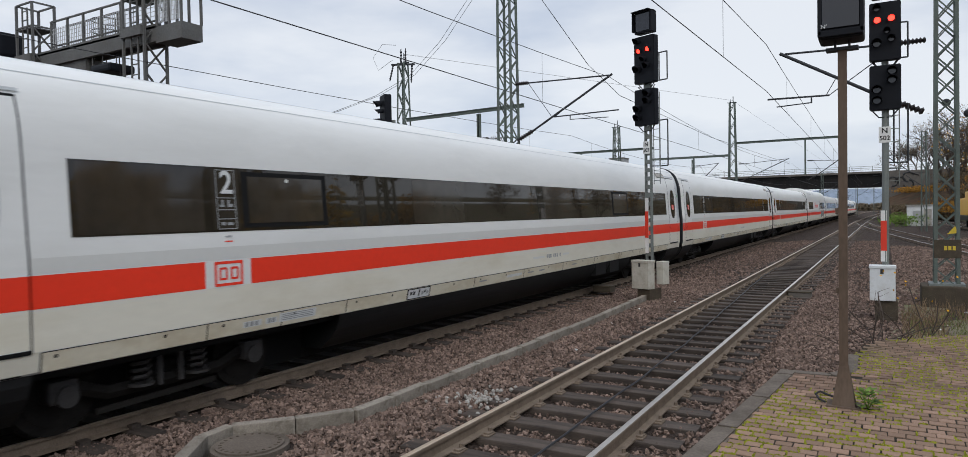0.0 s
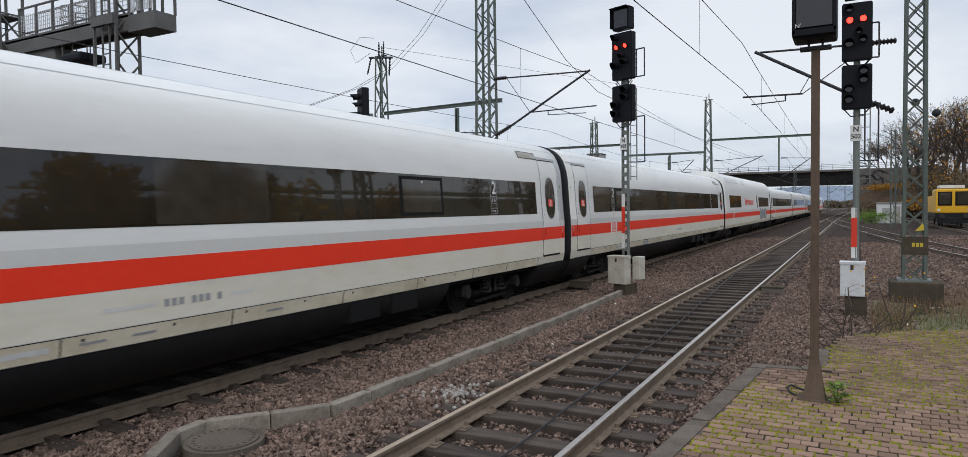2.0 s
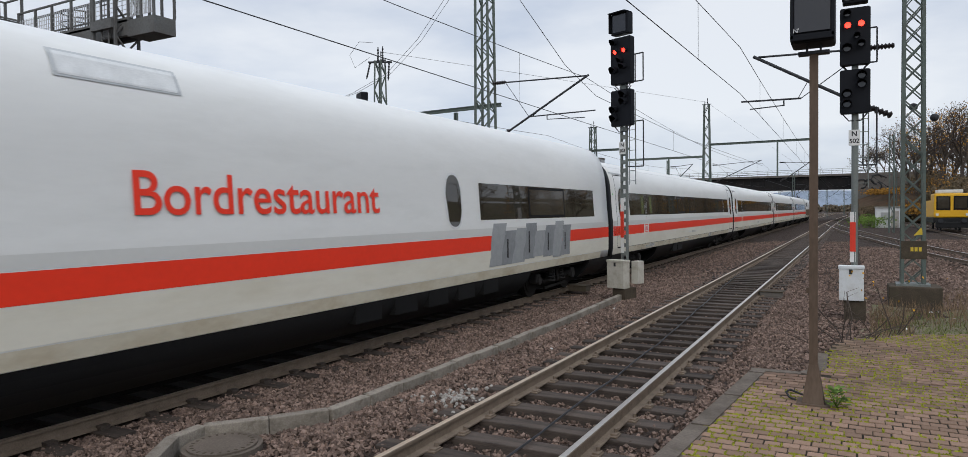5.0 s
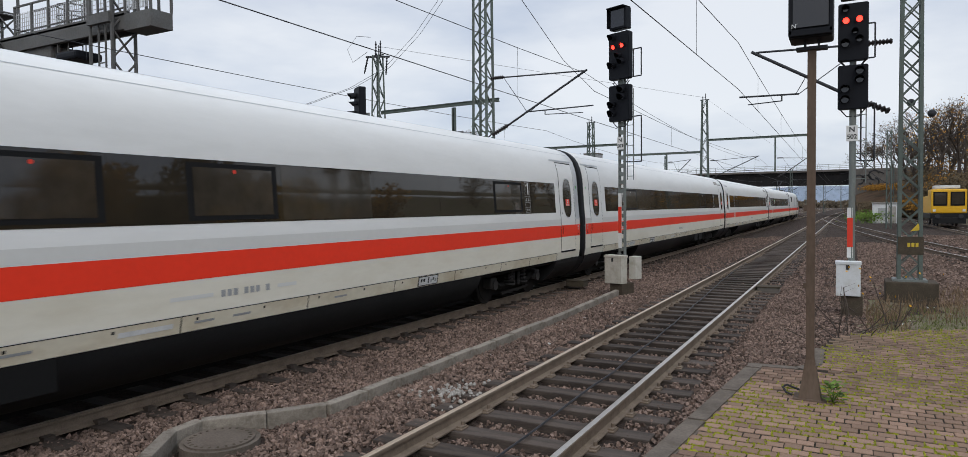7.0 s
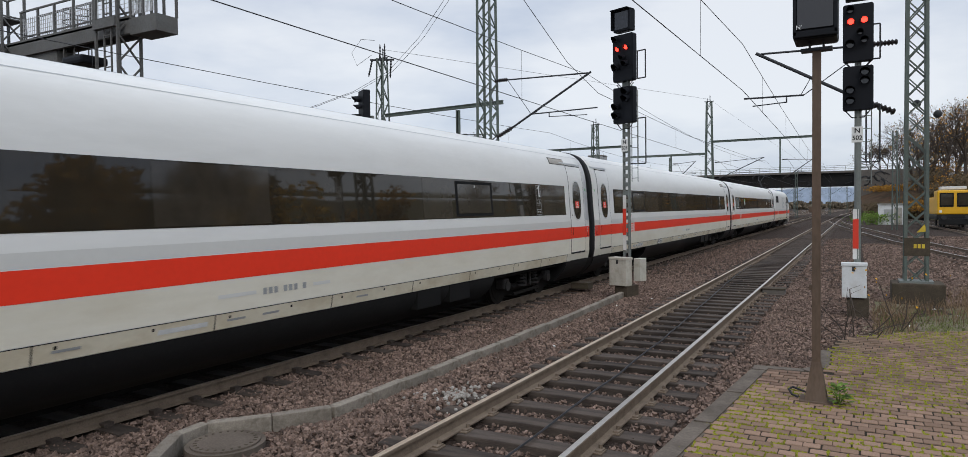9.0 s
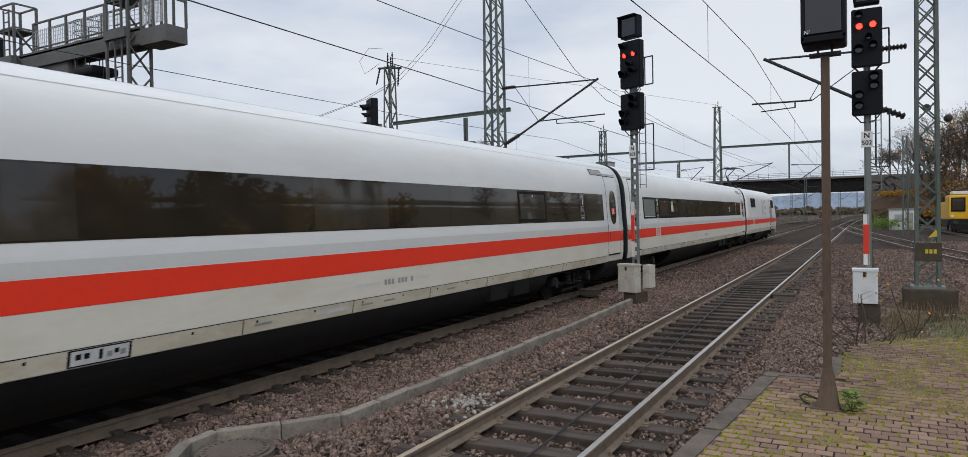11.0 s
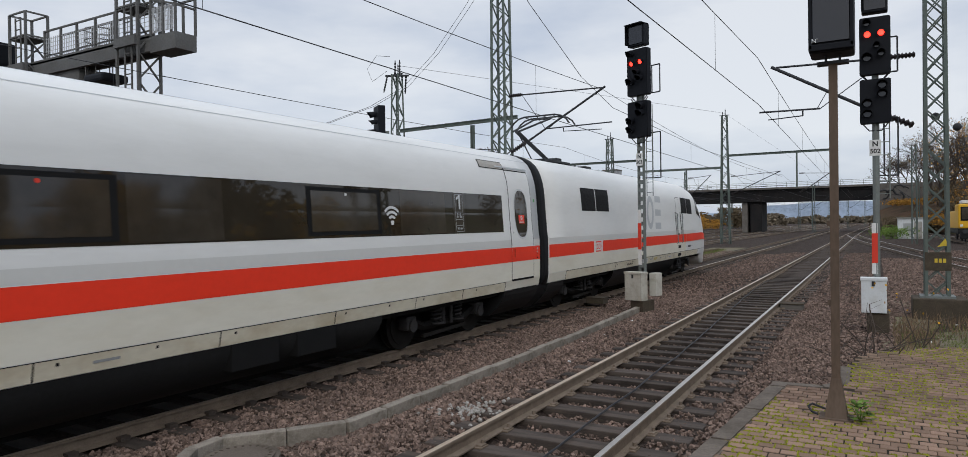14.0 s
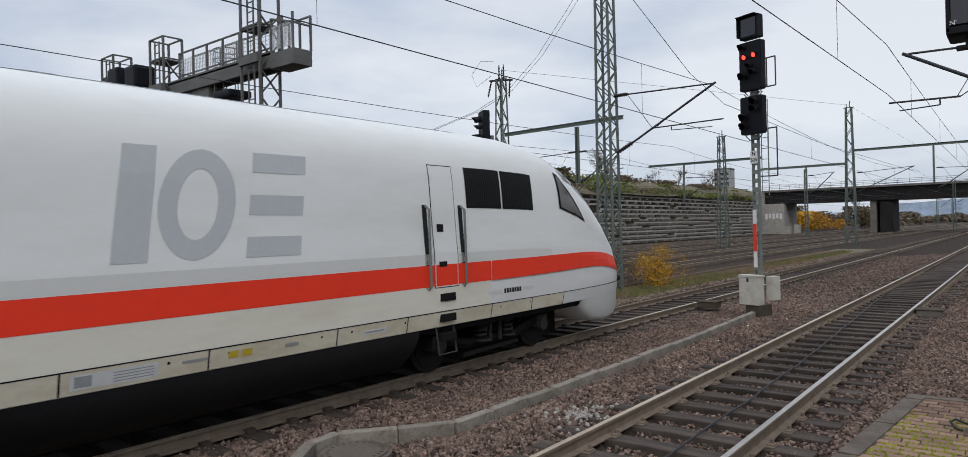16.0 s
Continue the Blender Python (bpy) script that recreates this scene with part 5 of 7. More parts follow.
pipe(bm, [(-0.14, -0.02, 0.015), (-0.19, 0.0, 0.03), (-0.22, 0.05, 0.06), (-0.19, 0.09, 0.075), (-0.13, 0.07, 0.06), (-0.06, 0.03, 0.05)], 0.010, 5)
part("cable", bm, WIRE, lp)


def cantilever(parent, mast_x, y0, z_top, z_low, tip_x, tip_z, reg, mat=DARKSTEEL):
    """A bracket that holds the wires: top tie, strut, registration tube and insulators, in the mast's space."""
    s = 1 if tip_x > mast_x else -1
    br = part("cantilever", bmesh.new(), mat, parent, "tubular catenary cantilever")
    bm = bmesh.new()
    a, b = Vector((mast_x + s * 0.75, y0, z_top - 0.01)), Vector((tip_x, y0, tip_z))
    beam(bm, a, b, 0.028, 7)
    lo = Vector((mast_x + s * 0.9, y0, z_low + 0.32))
    beam(bm, lo, b + Vector((s * 0.12, 0, 0.03)), 0.042, 8)
    rx0, rz0, rx1, rz1 = reg
    beam(bm, (rx0, y0, rz0), (rx1, y0, rz1), 0.024, 6)
    beam(bm, (rx0 + (rx1 - rx0) * 0.28, y0, rz0 - 0.02), (rx0 + (rx1 - rx0) * 0.28, y0, rz0 - 0.16), 0.02, 5)
    beam(bm, (rx0 + (rx1 - rx0) * 0.28, y0, rz0 - 0.15), (rx0 + (rx1 - rx0) * 0.85, y0, rz0 - 0.19), 0.016, 5)
    beam(bm, (a.x, y0, a.z), (rx0, y0, rz0), 0.012, 4)
    beam(bm, (rx0 + (rx1 - rx0) * 0.05, y0, rz0), (lo.x + (b.x - lo.x) * 0.5, y0, lo.z + (b.z - lo.z) * 0.5), 0.01, 4)
    bm.to_mesh(br.data)
    bm.free()
    bm = bmesh.new()
    insulator(bm, (mast_x + s * 0.2, y0, z_top), (mast_x + s * 0.78, y0, z_top), 0.10)
    part("insulator", bm, CERAMIC, br)
    bm = bmesh.new()
    insulator(bm, (mast_x + s * 0.25, y0, z_low), (mast_x + s * 0.95, y0, z_low + 0.35), 0.12)
    part("insulator", bm, CERAMIC, br)


# main mast behind the train
m1 = thing("catenary_mast", "grey-green steel lattice mast with cantilever", "catenary mast", pose(-12.86, 23.9, -0.34), group="catenary masts")
lattice(m1, 13.5, 0.66, 0.50, MASTGREEN, 0.085, 0.55, brace=0.04, single=True)
cantilever(m1, 0.15, 0.0, 7.62, 5.4, 4.2, 7.53, (1.9, 6.2, 4.56, 6.24))
# mast beside the turnout, with its plate and concrete footing
m2 = thing("catenary_mast", "grey-green lattice mast on a concrete footing", "catenary mast", pose(1.28, 19.75, -0.21), group="catenary masts")
part("footing", boxes(((-0.52, -0.5, -0.1), (0.58, 0.5, 0.52)), bevel=0.03), FOOT, m2, "stained concrete footing")
lattice(m2, 11.5, 0.46, 0.36, MASTGREEN, 0.075, 0.46, flat=0.4, brace=0.034, crossed=True, single=True)
part("base_plate", boxes(((-0.36, -0.3, 0.52), (0.36, 0.3, 0.57))), GALV, m2)
plate = part("mast_plate", boxes(((-0.26, -0.245, 1.18), (0.28, -0.225, 1.62)), bevel=0.004), FOOT, m2, "dark weathered mast plate")
part("plate_bars", boxes(*[((-0.06 + 0.085 * k, -0.250, 1.37), (0.0 + 0.085 * k, -0.247, 1.47)) for k in range(3)]), WARN, plate)
w = bmesh.new()
w.faces.new([w.verts.new(p) for p in ((0.0, -0.235, 1.75), (0.22, -0.235, 1.78), (0.16, -0.235, 1.95))])
part("warning_sign", w, WARN, m2, "small yellow warning sign")
cantilever(m2, -0.2, 0.0, 6.45, 4.72, -3.55, 6.52, (-2.5, 5.33, -3.98, 5.36))
for wx, wz in ((0.02, 4.93), (0.46, 4.64)):
    bm = bmesh.new()
    bmesh.ops.create_icosphere(bm, subdivisions=2, radius=0.10, matrix=pose(wx, 0.28, wz))
    part("counterweight", bm, DARKSTEEL, m2)


def portal(x, y, h, beam_z, left, right, posts, label, rise=0.0):
    """A tall lattice mast with a long cross beam and hanging posts with cantilevers."""
    m = thing("portal_mast", label, "catenary mast", pose(x, y, -0.34), group="portal masts")
    lattice(m, h, 0.95, 0.5, MASTGREEN, 0.10, 1.0, brace=0.055)
    bm = bmesh.new()
    bar(bm, (left, -0.1, beam_z + 0.10), (right, -0.1, beam_z + 0.10 + rise), 0.07, 0.18)
    bar(bm, (left, -0.1, beam_z), (right, -0.1, beam_z + rise), 0.2, 0.04)
    bar(bm, (left, -0.1, beam_z + 0.20), (right, -0.1, beam_z + 0.20 + rise), 0.2, 0.04)
    part("cross_beam", bm, MASTGREEN, m)
    for px, s in posts:
        bm = bmesh.new()
        bar(bm, (px, -0.1, beam_z), (px, -0.1, beam_z - 3.7), 0.16, 0.16)
        hp = part("hanging_post", bm, MASTGREEN, m)
        cantilever(m, px, -0.1, 7.5, 5.5, px + s * 3.0, 7.4, (px + s * 1.6, 6.15, px + s * 3.4, 6.2))
    bm = bmesh.new()
    bar(bm, (-0.5, 0, h), (0.5, 0, h), 0.08, 0.08)
    insulator(bm, (0.1, 0, h), (0.1, 0, h + 0.7), 0.07, 4)
    insulator(bm, (-0.2, 0, h), (-0.2, 0, h + 0.4), 0.07, 3)
    part("top_fittings", bm, DARKSTEEL, m)
    return m


pm = portal(-14.45, 79.0, 14.3, 9.7, 0.3, 10.5, ((7.3, 1),), "tall lattice mast with cross beams over the tracks")
bm = bmesh.new()
bar(bm, (-9.0, -0.1, 8.5), (-0.3, -0.1, 8.5), 0.2, 0.24)
part("cross_beam", bm, MASTGREEN, pm)
bm = bmesh.new()
bar(bm, (-4.2, -0.1, 8.4), (-4.2, -0.1, 6.0), 0.16, 0.16)
part("hanging_post", bm, MASTGREEN, pm)
cantilever(pm, -4.2, -0.1, 7.5, 5.6, -1.6, 7.7, (-2.9, 6.3, -1.4, 6.35))
cantilever(pm, 0.45, -0.1, 7.5, 5.5, 5.6, 7.8, (2.4, 6.2, 6.2, 6.3))
fm = portal(-29.4, 39.0, 13.3, 9.15, 0.3, 9.6, ((6.2, 1), (6.3, -1)), "tall lattice mast with insulators and a cross beam", 0.15)
bm = bmesh.new()
bar(bm, (-1.0, 0, 13.3), (1.0, 0, 13.1), 0.14, 0.12)
for x in (-0.15, 0.25):
    insulator(bm, (x, 0, 13.3), (x, 0, 14.3), 0.09, 4)
insulator(bm, (-0.85, 0, 13.3), (-1.35, 0.2, 12.2), 0.10, 6)
insulator(bm, (0.8, 0, 13.1), (0.55, 0.2, 11.9), 0.10, 6)
part("mast_head", bm, DARKSTEEL, fm)
portal(-24.6, 70.0, 11.5, 8.9, -8.0, 4.0, ((-4.0, 1),), "distant lattice mast with cross beam")
for x, y, h in ((-10.6, 150, 9.5), (-6.0, 195, 10), (-18.5, 210, 10), (3.0, 220, 10), (-30, 205, 10), (-44, 70, 9), (-47.5, 62, 9), (3.2, 76, 9.5), (5.4, 118, 9), (-28, 118, 11), (-13, 250, 10), (-3, 270, 10), (-40, 230, 10), (2.6, 300, 10), (-22, 300, 10)):
    m = thing("catenary_mast", "slender distant lattice mast with a cantilever", "catenary mast", pose(x, y, -0.3), group="catenary masts")
    lattice(m, h, 0.42, 0.34, MASTGREEN, 0.08, 1.0, brace=0.05)
    s = -1 if x > 1 else 1
    cantilever(m, 0.15 * s, 0, 7.4, 5.4, 3.0 * s, 7.4, (1.7 * s, 6.1, 3.3 * s, 6.15))


def wire(pts, r, label, category="wire"):
    bm = bmesh.new()
    pipe(bm, pts, r, 4)
    return tagged(link("overhead_wire", bm, WIRE), label, category, group="overhead wires")


def span(x0, y0, x1, y1, zc, zm, sag, zig=0.0, label="copper contact wire above the track"):
    """Contact wire, sagging messenger and droppers between two supports."""
    ob = thing("catenary_span", label, "overhead wire", group="overhead wires")
    n = 12
    lin = lambda f: (x0 + (x1 - x0) * f, y0 + (y1 - y0) * f)
    bm = bmesh.new()
    pipe(bm, [(*lin(k / n), zc) for k in range(n + 1)], 0.011, 4)
    part("contact_wire", bm, WIRE, ob)
    bm = bmesh.new()
    mess = [(*lin(k / n), zm - sag * 4 * (k / n) * (1 - k / n)) for k in range(n + 1)]
    pipe(bm, mess, 0.010, 4)
    part("messenger_wire", bm, WIRE, ob)
    for k in range(1, n, 2):
        bm = bmesh.new()
        beam(bm, mess[k], (mess[k][0], mess[k][1], zc), 0.005, 3)
        part("dropper", bm, WIRE, ob)
    return ob


ys = [-45, 23.9, 79, 150, 210, 290, 400]
for a, b in zip(ys, ys[1:]):
    span(TRAIN_X + (0.25 if a < 0 else 0), a, TRAIN_X + (0 if b < 200 else 1.5), b, 5.45, 7.12, 0.8)
ys = [-40, 19.7, 79, 150, 220, 300, 400]
for a, b in zip(ys, ys[1:]):
    span(-4.4 if a < 0 else (-2.72 if a < 20 else NEAR_X), a, -2.72 if b < 20 else (NEAR_X - 0.3 if b < 200 else 0.0), b, 5.37, 6.62, 0.25 if a < 20 else 0.5)
for x in (-16.6, -21.3, -26.6, -32.0):
    for a, b in ((-30, 39), (39, 79), (79, 150), (150, 220), (220, 330)):
        span(x, a, x + (0.5 if b > 100 else 0), b, 5.45, 6.9, 0.6)
span(2.0, 76, -1.5, 118, 5.5, 6.9, 0.5)
span(5.5, 19.7, 2.0, 76, 5.5, 6.9, 0.6)
wire([(TRAIN_X, 8, 15.5), (TRAIN_X, 13, 11.2), (TRAIN_X, 17.8, 8.61), (TRAIN_X, 21.8, 7.2), (TRAIN_X, 25, 6.6), (TRAIN_X + 0.2, 40, 6.3), (TRAIN_X, 79, 6.9)], 0.012, "steep tension wire running down to the cantilever")
wire([(-29.4, 39, 13.6), (-14.45, 79, 14.2)], 0.012, "feeder wire between tall masts")
wire([(-14.45, 79, 14.2), (-12, 200, 13)], 0.012, "feeder wire running into the distance")
for d in (0.0, 0.45):
    wire([(-20.5 - d, 39, 20.0), (-23.3 - d, 39, 16.7), (-25.8 - d, 39, 14.0), (-28.4 - d, 39, 12.0), (-31.5 - d, 39, 10.9), (-35.6 - d, 39, 10.1), (-42 - d, 39, 9.4)], 0.016, "drooping wire beside the lattice mast")
wire([(-30.3, 39, 13.3), (-31.3, 38.6, 12.6), (-31.6, 38.4, 13.5), (-30.9, 38.6, 14.4), (-30.0, 39, 14.3)], 0.016, "looped jumper wire at the mast head")
# ---- signal gantry, bridge, retaining wall, distance ----
GY = 12.2
gan = thing("signal_gantry", "grey steel signal gantry with caged ladders and mesh", "signal gantry", pose(0, GY, 0))
bm = bmesh.new()
box(bm, (-31.5, 0.0, 7.32), (-17.9, 0.12, 7.82))
box(bm, (-31.5, 0.5, 7.32), (-17.9, 0.6, 7.82))
box(bm, (-31.5, 0.0, 7.70), (-17.9, 0.6, 7.76))
box(bm, (-17.9, -0.06, 7.24), (-16.75, 0.62, 7.70))
part("walkway_girder", bm, GANTRY, gan)
rail_posts = [-16.77, -17.3, -17.85, -19.7, -20.7, -21.7, -22.6, -23.55]
for x in rail_posts:
    top = 8.75 if x > -18 else 8.72
    for y in ((-0.04, 0.60) if x > -18 else (0.04, 0.56)):
        bm = bmesh.new()
        bar(bm, (x, y, 7.7), (x, y, top), 0.06, 0.06)
        part("rail_post", bm, GANTRY, gan)
bm = bmesh.new()
for y in (0.04, 0.56):
    bar(bm, (-23.6, y, 8.72), (-17.9, y, 8.72), 0.05, 0.05)
    bar(bm, (-23.6, y, 7.92), (-17.9, y, 7.92), 0.04, 0.04)
for y in (-0.04, 0.60):
    bar(bm, (-17.85, y, 8.75), (-16.75, y, 8.45 if y < 0 else 8.75), 0.05, 0.05)
bar(bm, (-16.77, -0.04, 8.45), (-16.77, 0.60, 8.45), 0.05, 0.05)
bar(bm, (-17.85, -0.04, 8.75), (-17.85, 0.60, 8.75), 0.05, 0.05)
part("handrail", bm, GANTRY, gan)
MESH = material("wire_mesh", (0.42, 0.43, 0.44), 0.7, vary=0.1)
for a, b in zip(rail_posts, rail_posts[1:]):
    bm = bmesh.new()
    n = 9
    for k in range(n + 1):
        x = a + (b - a) * k / n
        bar(bm, (x, 0.04 if a < -17.8 else -0.04, 7.78), (x, 0.04 if a < -17.8 else -0.04, 8.5), 0.016, 0.016)
    for k in range(6):
        z = 7.8 + 0.13 * k
        bar(bm, (a, 0.04 if a < -17.8 else -0.04, z), (b, 0.04 if a < -17.8 else -0.04, z), 0.012, 0.012)
    part("mesh_panel", bm, MESH, gan)
NEAR, FAR = -0.22, 0.48
for tx, w, z0, z1, mat in ((-18.7, 1.0, -0.3, 10.6, GANTRY), (-24.7, 1.0, 6.9, 9.45, GANTRY), (-28.8, 1.05, 6.9, 9.5, GANTRY)):
    tw = part("cage", boxes(((tx - w / 2, NEAR, 8.60), (tx + w / 2, FAR, 8.64))), mat, gan)
    for sx in (-0.5, 0.5):
        for y in (NEAR, FAR):
            bm = bmesh.new()
            bar(bm, (tx + sx * w, y, z0 if tx > -20 else 7.0), (tx + sx * w, y, z1), 0.07, 0.07)
            part("cage_post", bm, mat, tw)
    for z in (8.68, z1):
        bm = bmesh.new()
        for p, q in (((-0.5, NEAR), (0.5, NEAR)), ((0.5, NEAR), (0.5, FAR)), ((0.5, FAR), (-0.5, FAR)), ((-0.5, FAR), (-0.5, NEAR))):
            bar(bm, (tx + p[0] * w, p[1], z), (tx + q[0] * w, q[1], z), 0.05, 0.05)
        part("cage_frame", bm, mat, tw)
    bm = bmesh.new()
    for x in (-0.12, 0.20):
        bar(bm, (tx + x, NEAR, 0.2 if tx > -20 else 7.0), (tx + x, NEAR, z1 - 0.15), 0.04, 0.04)
    z = 0.4 if tx > -20 else 7.1
    while z < z1 - 0.2:
        bar(bm, (tx - 0.12, NEAR, z), (tx + 0.20, NEAR, z), 0.028, 0.028)
        z += 0.3
    part("ladder", bm, mat, tw)
    z = -0.3 if tx > -20 else 7.0
    while z < 8.3:
        bm = bmesh.new()
        bar(bm, (tx + w / 2, NEAR, z), (tx + w / 2, FAR, z + 0.8), 0.045, 0.045)
        bar(bm, (tx + w / 2, FAR, z), (tx + w / 2, NEAR, z + 0.8), 0.045, 0.045)
        part("cross_bracing", bm, mat, tw)
        z += 0.85
    bm = bmesh.new()
    bar(bm, (tx - w / 2, NEAR - 0.04, 7.62), (tx + w / 2, NEAR - 0.04, 7.62), 0.14, 0.26)
    part("cross_girder", bm, mat, tw)
bm = bmesh.new()
for tx in (-34.6,):
    box(bm, (tx - 0.5, 0.0, -0.4), (tx + 0.5, 0.9, 7.8))
box(bm, (-34.6, 0.0, 7.32), (-31.4, 1.0, 7.82))
part("tower", bm, GANTRY, gan)
for z in (6.7, 7.85, 8.15, 8.5):
    bm = bmesh.new()
    pipe(bm, [(-21.2 + 0.45 * math.cos(a * math.tau / 14), 0.5 + 0.45 * math.sin(a * math.tau / 14), z) for a in range(15)], 0.022, 4)
    part("ladder_hoop", bm, GANTRY, gan)
for a in range(7):
    x, y = -21.2 + 0.45 * math.cos(a * 0.9), 0.5 + 0.45 * math.sin(a * 0.9)
    bm = bmesh.new()
    beam(bm, (x, y, 6.6), (x, y, 8.5), 0.02, 4)
    part("hoop_bar", bm, GANTRY, gan)
part("hung_box", boxes(((-23.2, 0.1, 6.9), (-21.75, 0.9, 7.34)), bevel=0.03), GANTRY, gan)
for x, z in ((-27.8, 8.1), (-26.3, 7.95)):
    bm = bmesh.new()
    box(bm, (x - 0.45, -0.5, z - 0.1), (x + 0.45, 0.3, z + 0.75), 0.12)
    part("signal_back", bm, SIGNAL, gan)
bm = bmesh.new()
box(bm, (-20.3, -0.6, 6.55), (-19.3, 0.2, 6.8), 0.08)
part("signal_back", bm, SIGNAL, gan)

# signal on a post beside the train
sg = thing("light_signal", "small black signal with an orange lamp", "railway signal", pose(-12.1, 15.3, -0.3, 0, 0, -35))
bm = bmesh.new()
beam(bm, (0.05, 0.15, 0), (0.05, 0.15, 5.2), 0.06, 10)
part("post", bm, GALV, sg)
signal_head(sg, "signal_head", 0.50, 0.98, 4.92, [(-0.1, 0.75, 0.07, False), (0.06, 0.52, 0.05, False), (-0.1, 0.25, 0.07, False)])
bm = bmesh.new()
disc(bm, (0.06, -0.20, 5.44), (0, 1, 0), 0.035, 0.03, 12)
part("lamp", bm, glow("lamp_orange", (1.0, 0.22, 0.05), 1.5), sg, "dim orange lamp")
bm = bmesh.new()
beam(bm, (-0.9, 0.1, 4.75), (0.05, 0.1, 4.95), 0.025, 6)
part("bracket", bm, DARKSTEEL, sg)

# road bridge
br = thing("road_bridge", "dark steel road bridge across the whole yard", "bridge", pose(0, 155, 0))
part("deck", boxes(((-46, 0, 8.2), (6, 9, 9.0))), DECK, br, "dark steel bridge deck")
for y in (0.3, 3.0, 6.0, 8.6):
    part("main_girder", boxes(((-46, y - 0.15, 6.25), (1.2, y + 0.15, 8.25)), ((-46, y - 0.4, 6.2), (1.2, y + 0.4, 6.3))), DECK, br)
for k in range(32):
    part("stiffener", boxes(((-45.5 + 1.45 * k, 0.02, 6.3), (-45.42 + 1.45 * k, 0.14, 8.2))), DECK, br)
part("edge_beam", boxes(((-46, -0.5, 8.75), (8, 0.1, 9.15))), DARKCON, br)
bm = bmesh.new()
for k in range(28):
    bar(bm, (-46 + 2 * k, -0.3, 9.1), (-46 + 2 * k, -0.3, 10.2), 0.07, 0.07)
for z in (9.5, 9.85, 10.2):
    bar(bm, (-46, -0.3, z), (8, -0.3, z), 0.06, 0.06)
part("parapet_rail", bm, GALV, br)
part("pier", boxes(((-25.0, 0.5, -0.5), (-23.9, 8.5, 6.25)), bevel=0.05), DARKCON, br)
part("pier", boxes(((-23.3, 0.5, -0.5), (-21.0, 8.5, 6.25)), bevel=0.05), DECK, br)
ab = part("abutment", boxes(((-52, -1.0, -0.5), (-41, 9.5, 6.2)), ((-52, -1.0, 6.2), (-45.2, 9.5, 9.1)), bevel=0.06), CONCRETE, br, "grey concrete abutment with sprayed letters")
for k in range(5):
    part("sprayed_mark", boxes(((-44.9 + 0.75 * k, -1.03, 2.9 + 0.2 * (k % 2)), (-44.4 + 0.75 * k, -1.005, 4.1))), BANDWHITE, ab)
ab2 = part("abutment", boxes(((0.6, -4.0, -0.5), (14, 9.5, 9.0)), bevel=0.06), DARKCON, br, "concrete abutment with black graffiti")
bm = bmesh.new()
rng = random.Random(8)
for cx, r0, r1, a0, a1 in ((1.4, 0.55, 0.85, -100, 150), (2.6, 0.5, 0.8, 0, 190), (3.9, 0.6, 0.9, 20, 270), (3.9, 0.5, 0.8, -170, 80)):
    cz = 6.9 if cx < 3 else (7.7 if a0 == 20 else 6.4)
    pipe(bm, [(cx + r1 * math.cos(radians(a0 + (a1 - a0) * k / 10)), -4.03, cz + r1 * math.sin(radians(a0 + (a1 - a0) * k / 10))) for k in range(11)], 0.14, 4)
part("graffiti", bm, INK, ab2, "black sprayed outlines")
# crib retaining wall with its bank
rw = thing("retaining_wall", "stepped concrete crib wall under a grassy bank", "retaining wall", kind="structure")
part("wall_core", boxes(((-52, 60, -0.5), (-44.6, 146, 7.2))), EARTH, rw)
bm = bmesh.new()
rng = random.Random(4)
for k in range(11):
    z = 0.05 + 0.62 * k
    x = -42.6 - 0.16 * k
    y = 60
    while y < 145:
        L = rng.uniform(2.3, 3.1)
        if rng.random() < 0.93:
            box(bm, (x - 0.2, y, z), (x + rng.uniform(-0.03, 0.05), y + L - 0.08, z + 0.20))
        box(bm, (x - 2.0, y - 0.12, z - 0.28), (x + 0.08, y + 0.12, z - 0.01))
        y += L
part("crib_beams", bm, CONCRETE, rw)
part("wall_backing", boxes(((-45, 60, -0.4), (-44.4, 146, 6.9))), FOOT, rw)
bm = bmesh.new()
grid = [[bm.verts.new((x, y, z + 0.9 * noise.noise((x * 0.2, y * 0.12, 3)) + (0.012 * (y - 60) if x > -60 else 0))) for y in range(20, 151, 5)] for x, z in ((-43.8, 6.4), (-45.5, 7.7), (-48, 8.5), (-54, 9.0), (-70, 9.2))]
for a, b in zip(grid, grid[1:]):
    for i in range(len(a) - 1):
        bm.faces.new((b[i], a[i], a[i + 1], b[i + 1]))
part("grassy_bank", bm, EARTH, rw, "rough grass bank")

# tower block far behind the bank
tb = thing("tower_block", "distant grey concrete tower block", "building", pose(-147.8, 420, 0))
part("wall", boxes(((-4.6, 0, 0), (4.6, 10, 35.5)), bevel=0.05), LETTERGREY, tb)
part("roof", boxes(((-4.8, -0.2, 35.5), (4.8, 10.2, 36.3))), DARKCON, tb)
for k in range(11):
    for c in (-3.2, 0.0, 3.2):
        part("window", boxes(((c - 1.0, -0.06, 2.0 + 3.0 * k), (c + 1.0, 0.0, 3.5 + 3.0 * k))), GLASS2, tb)

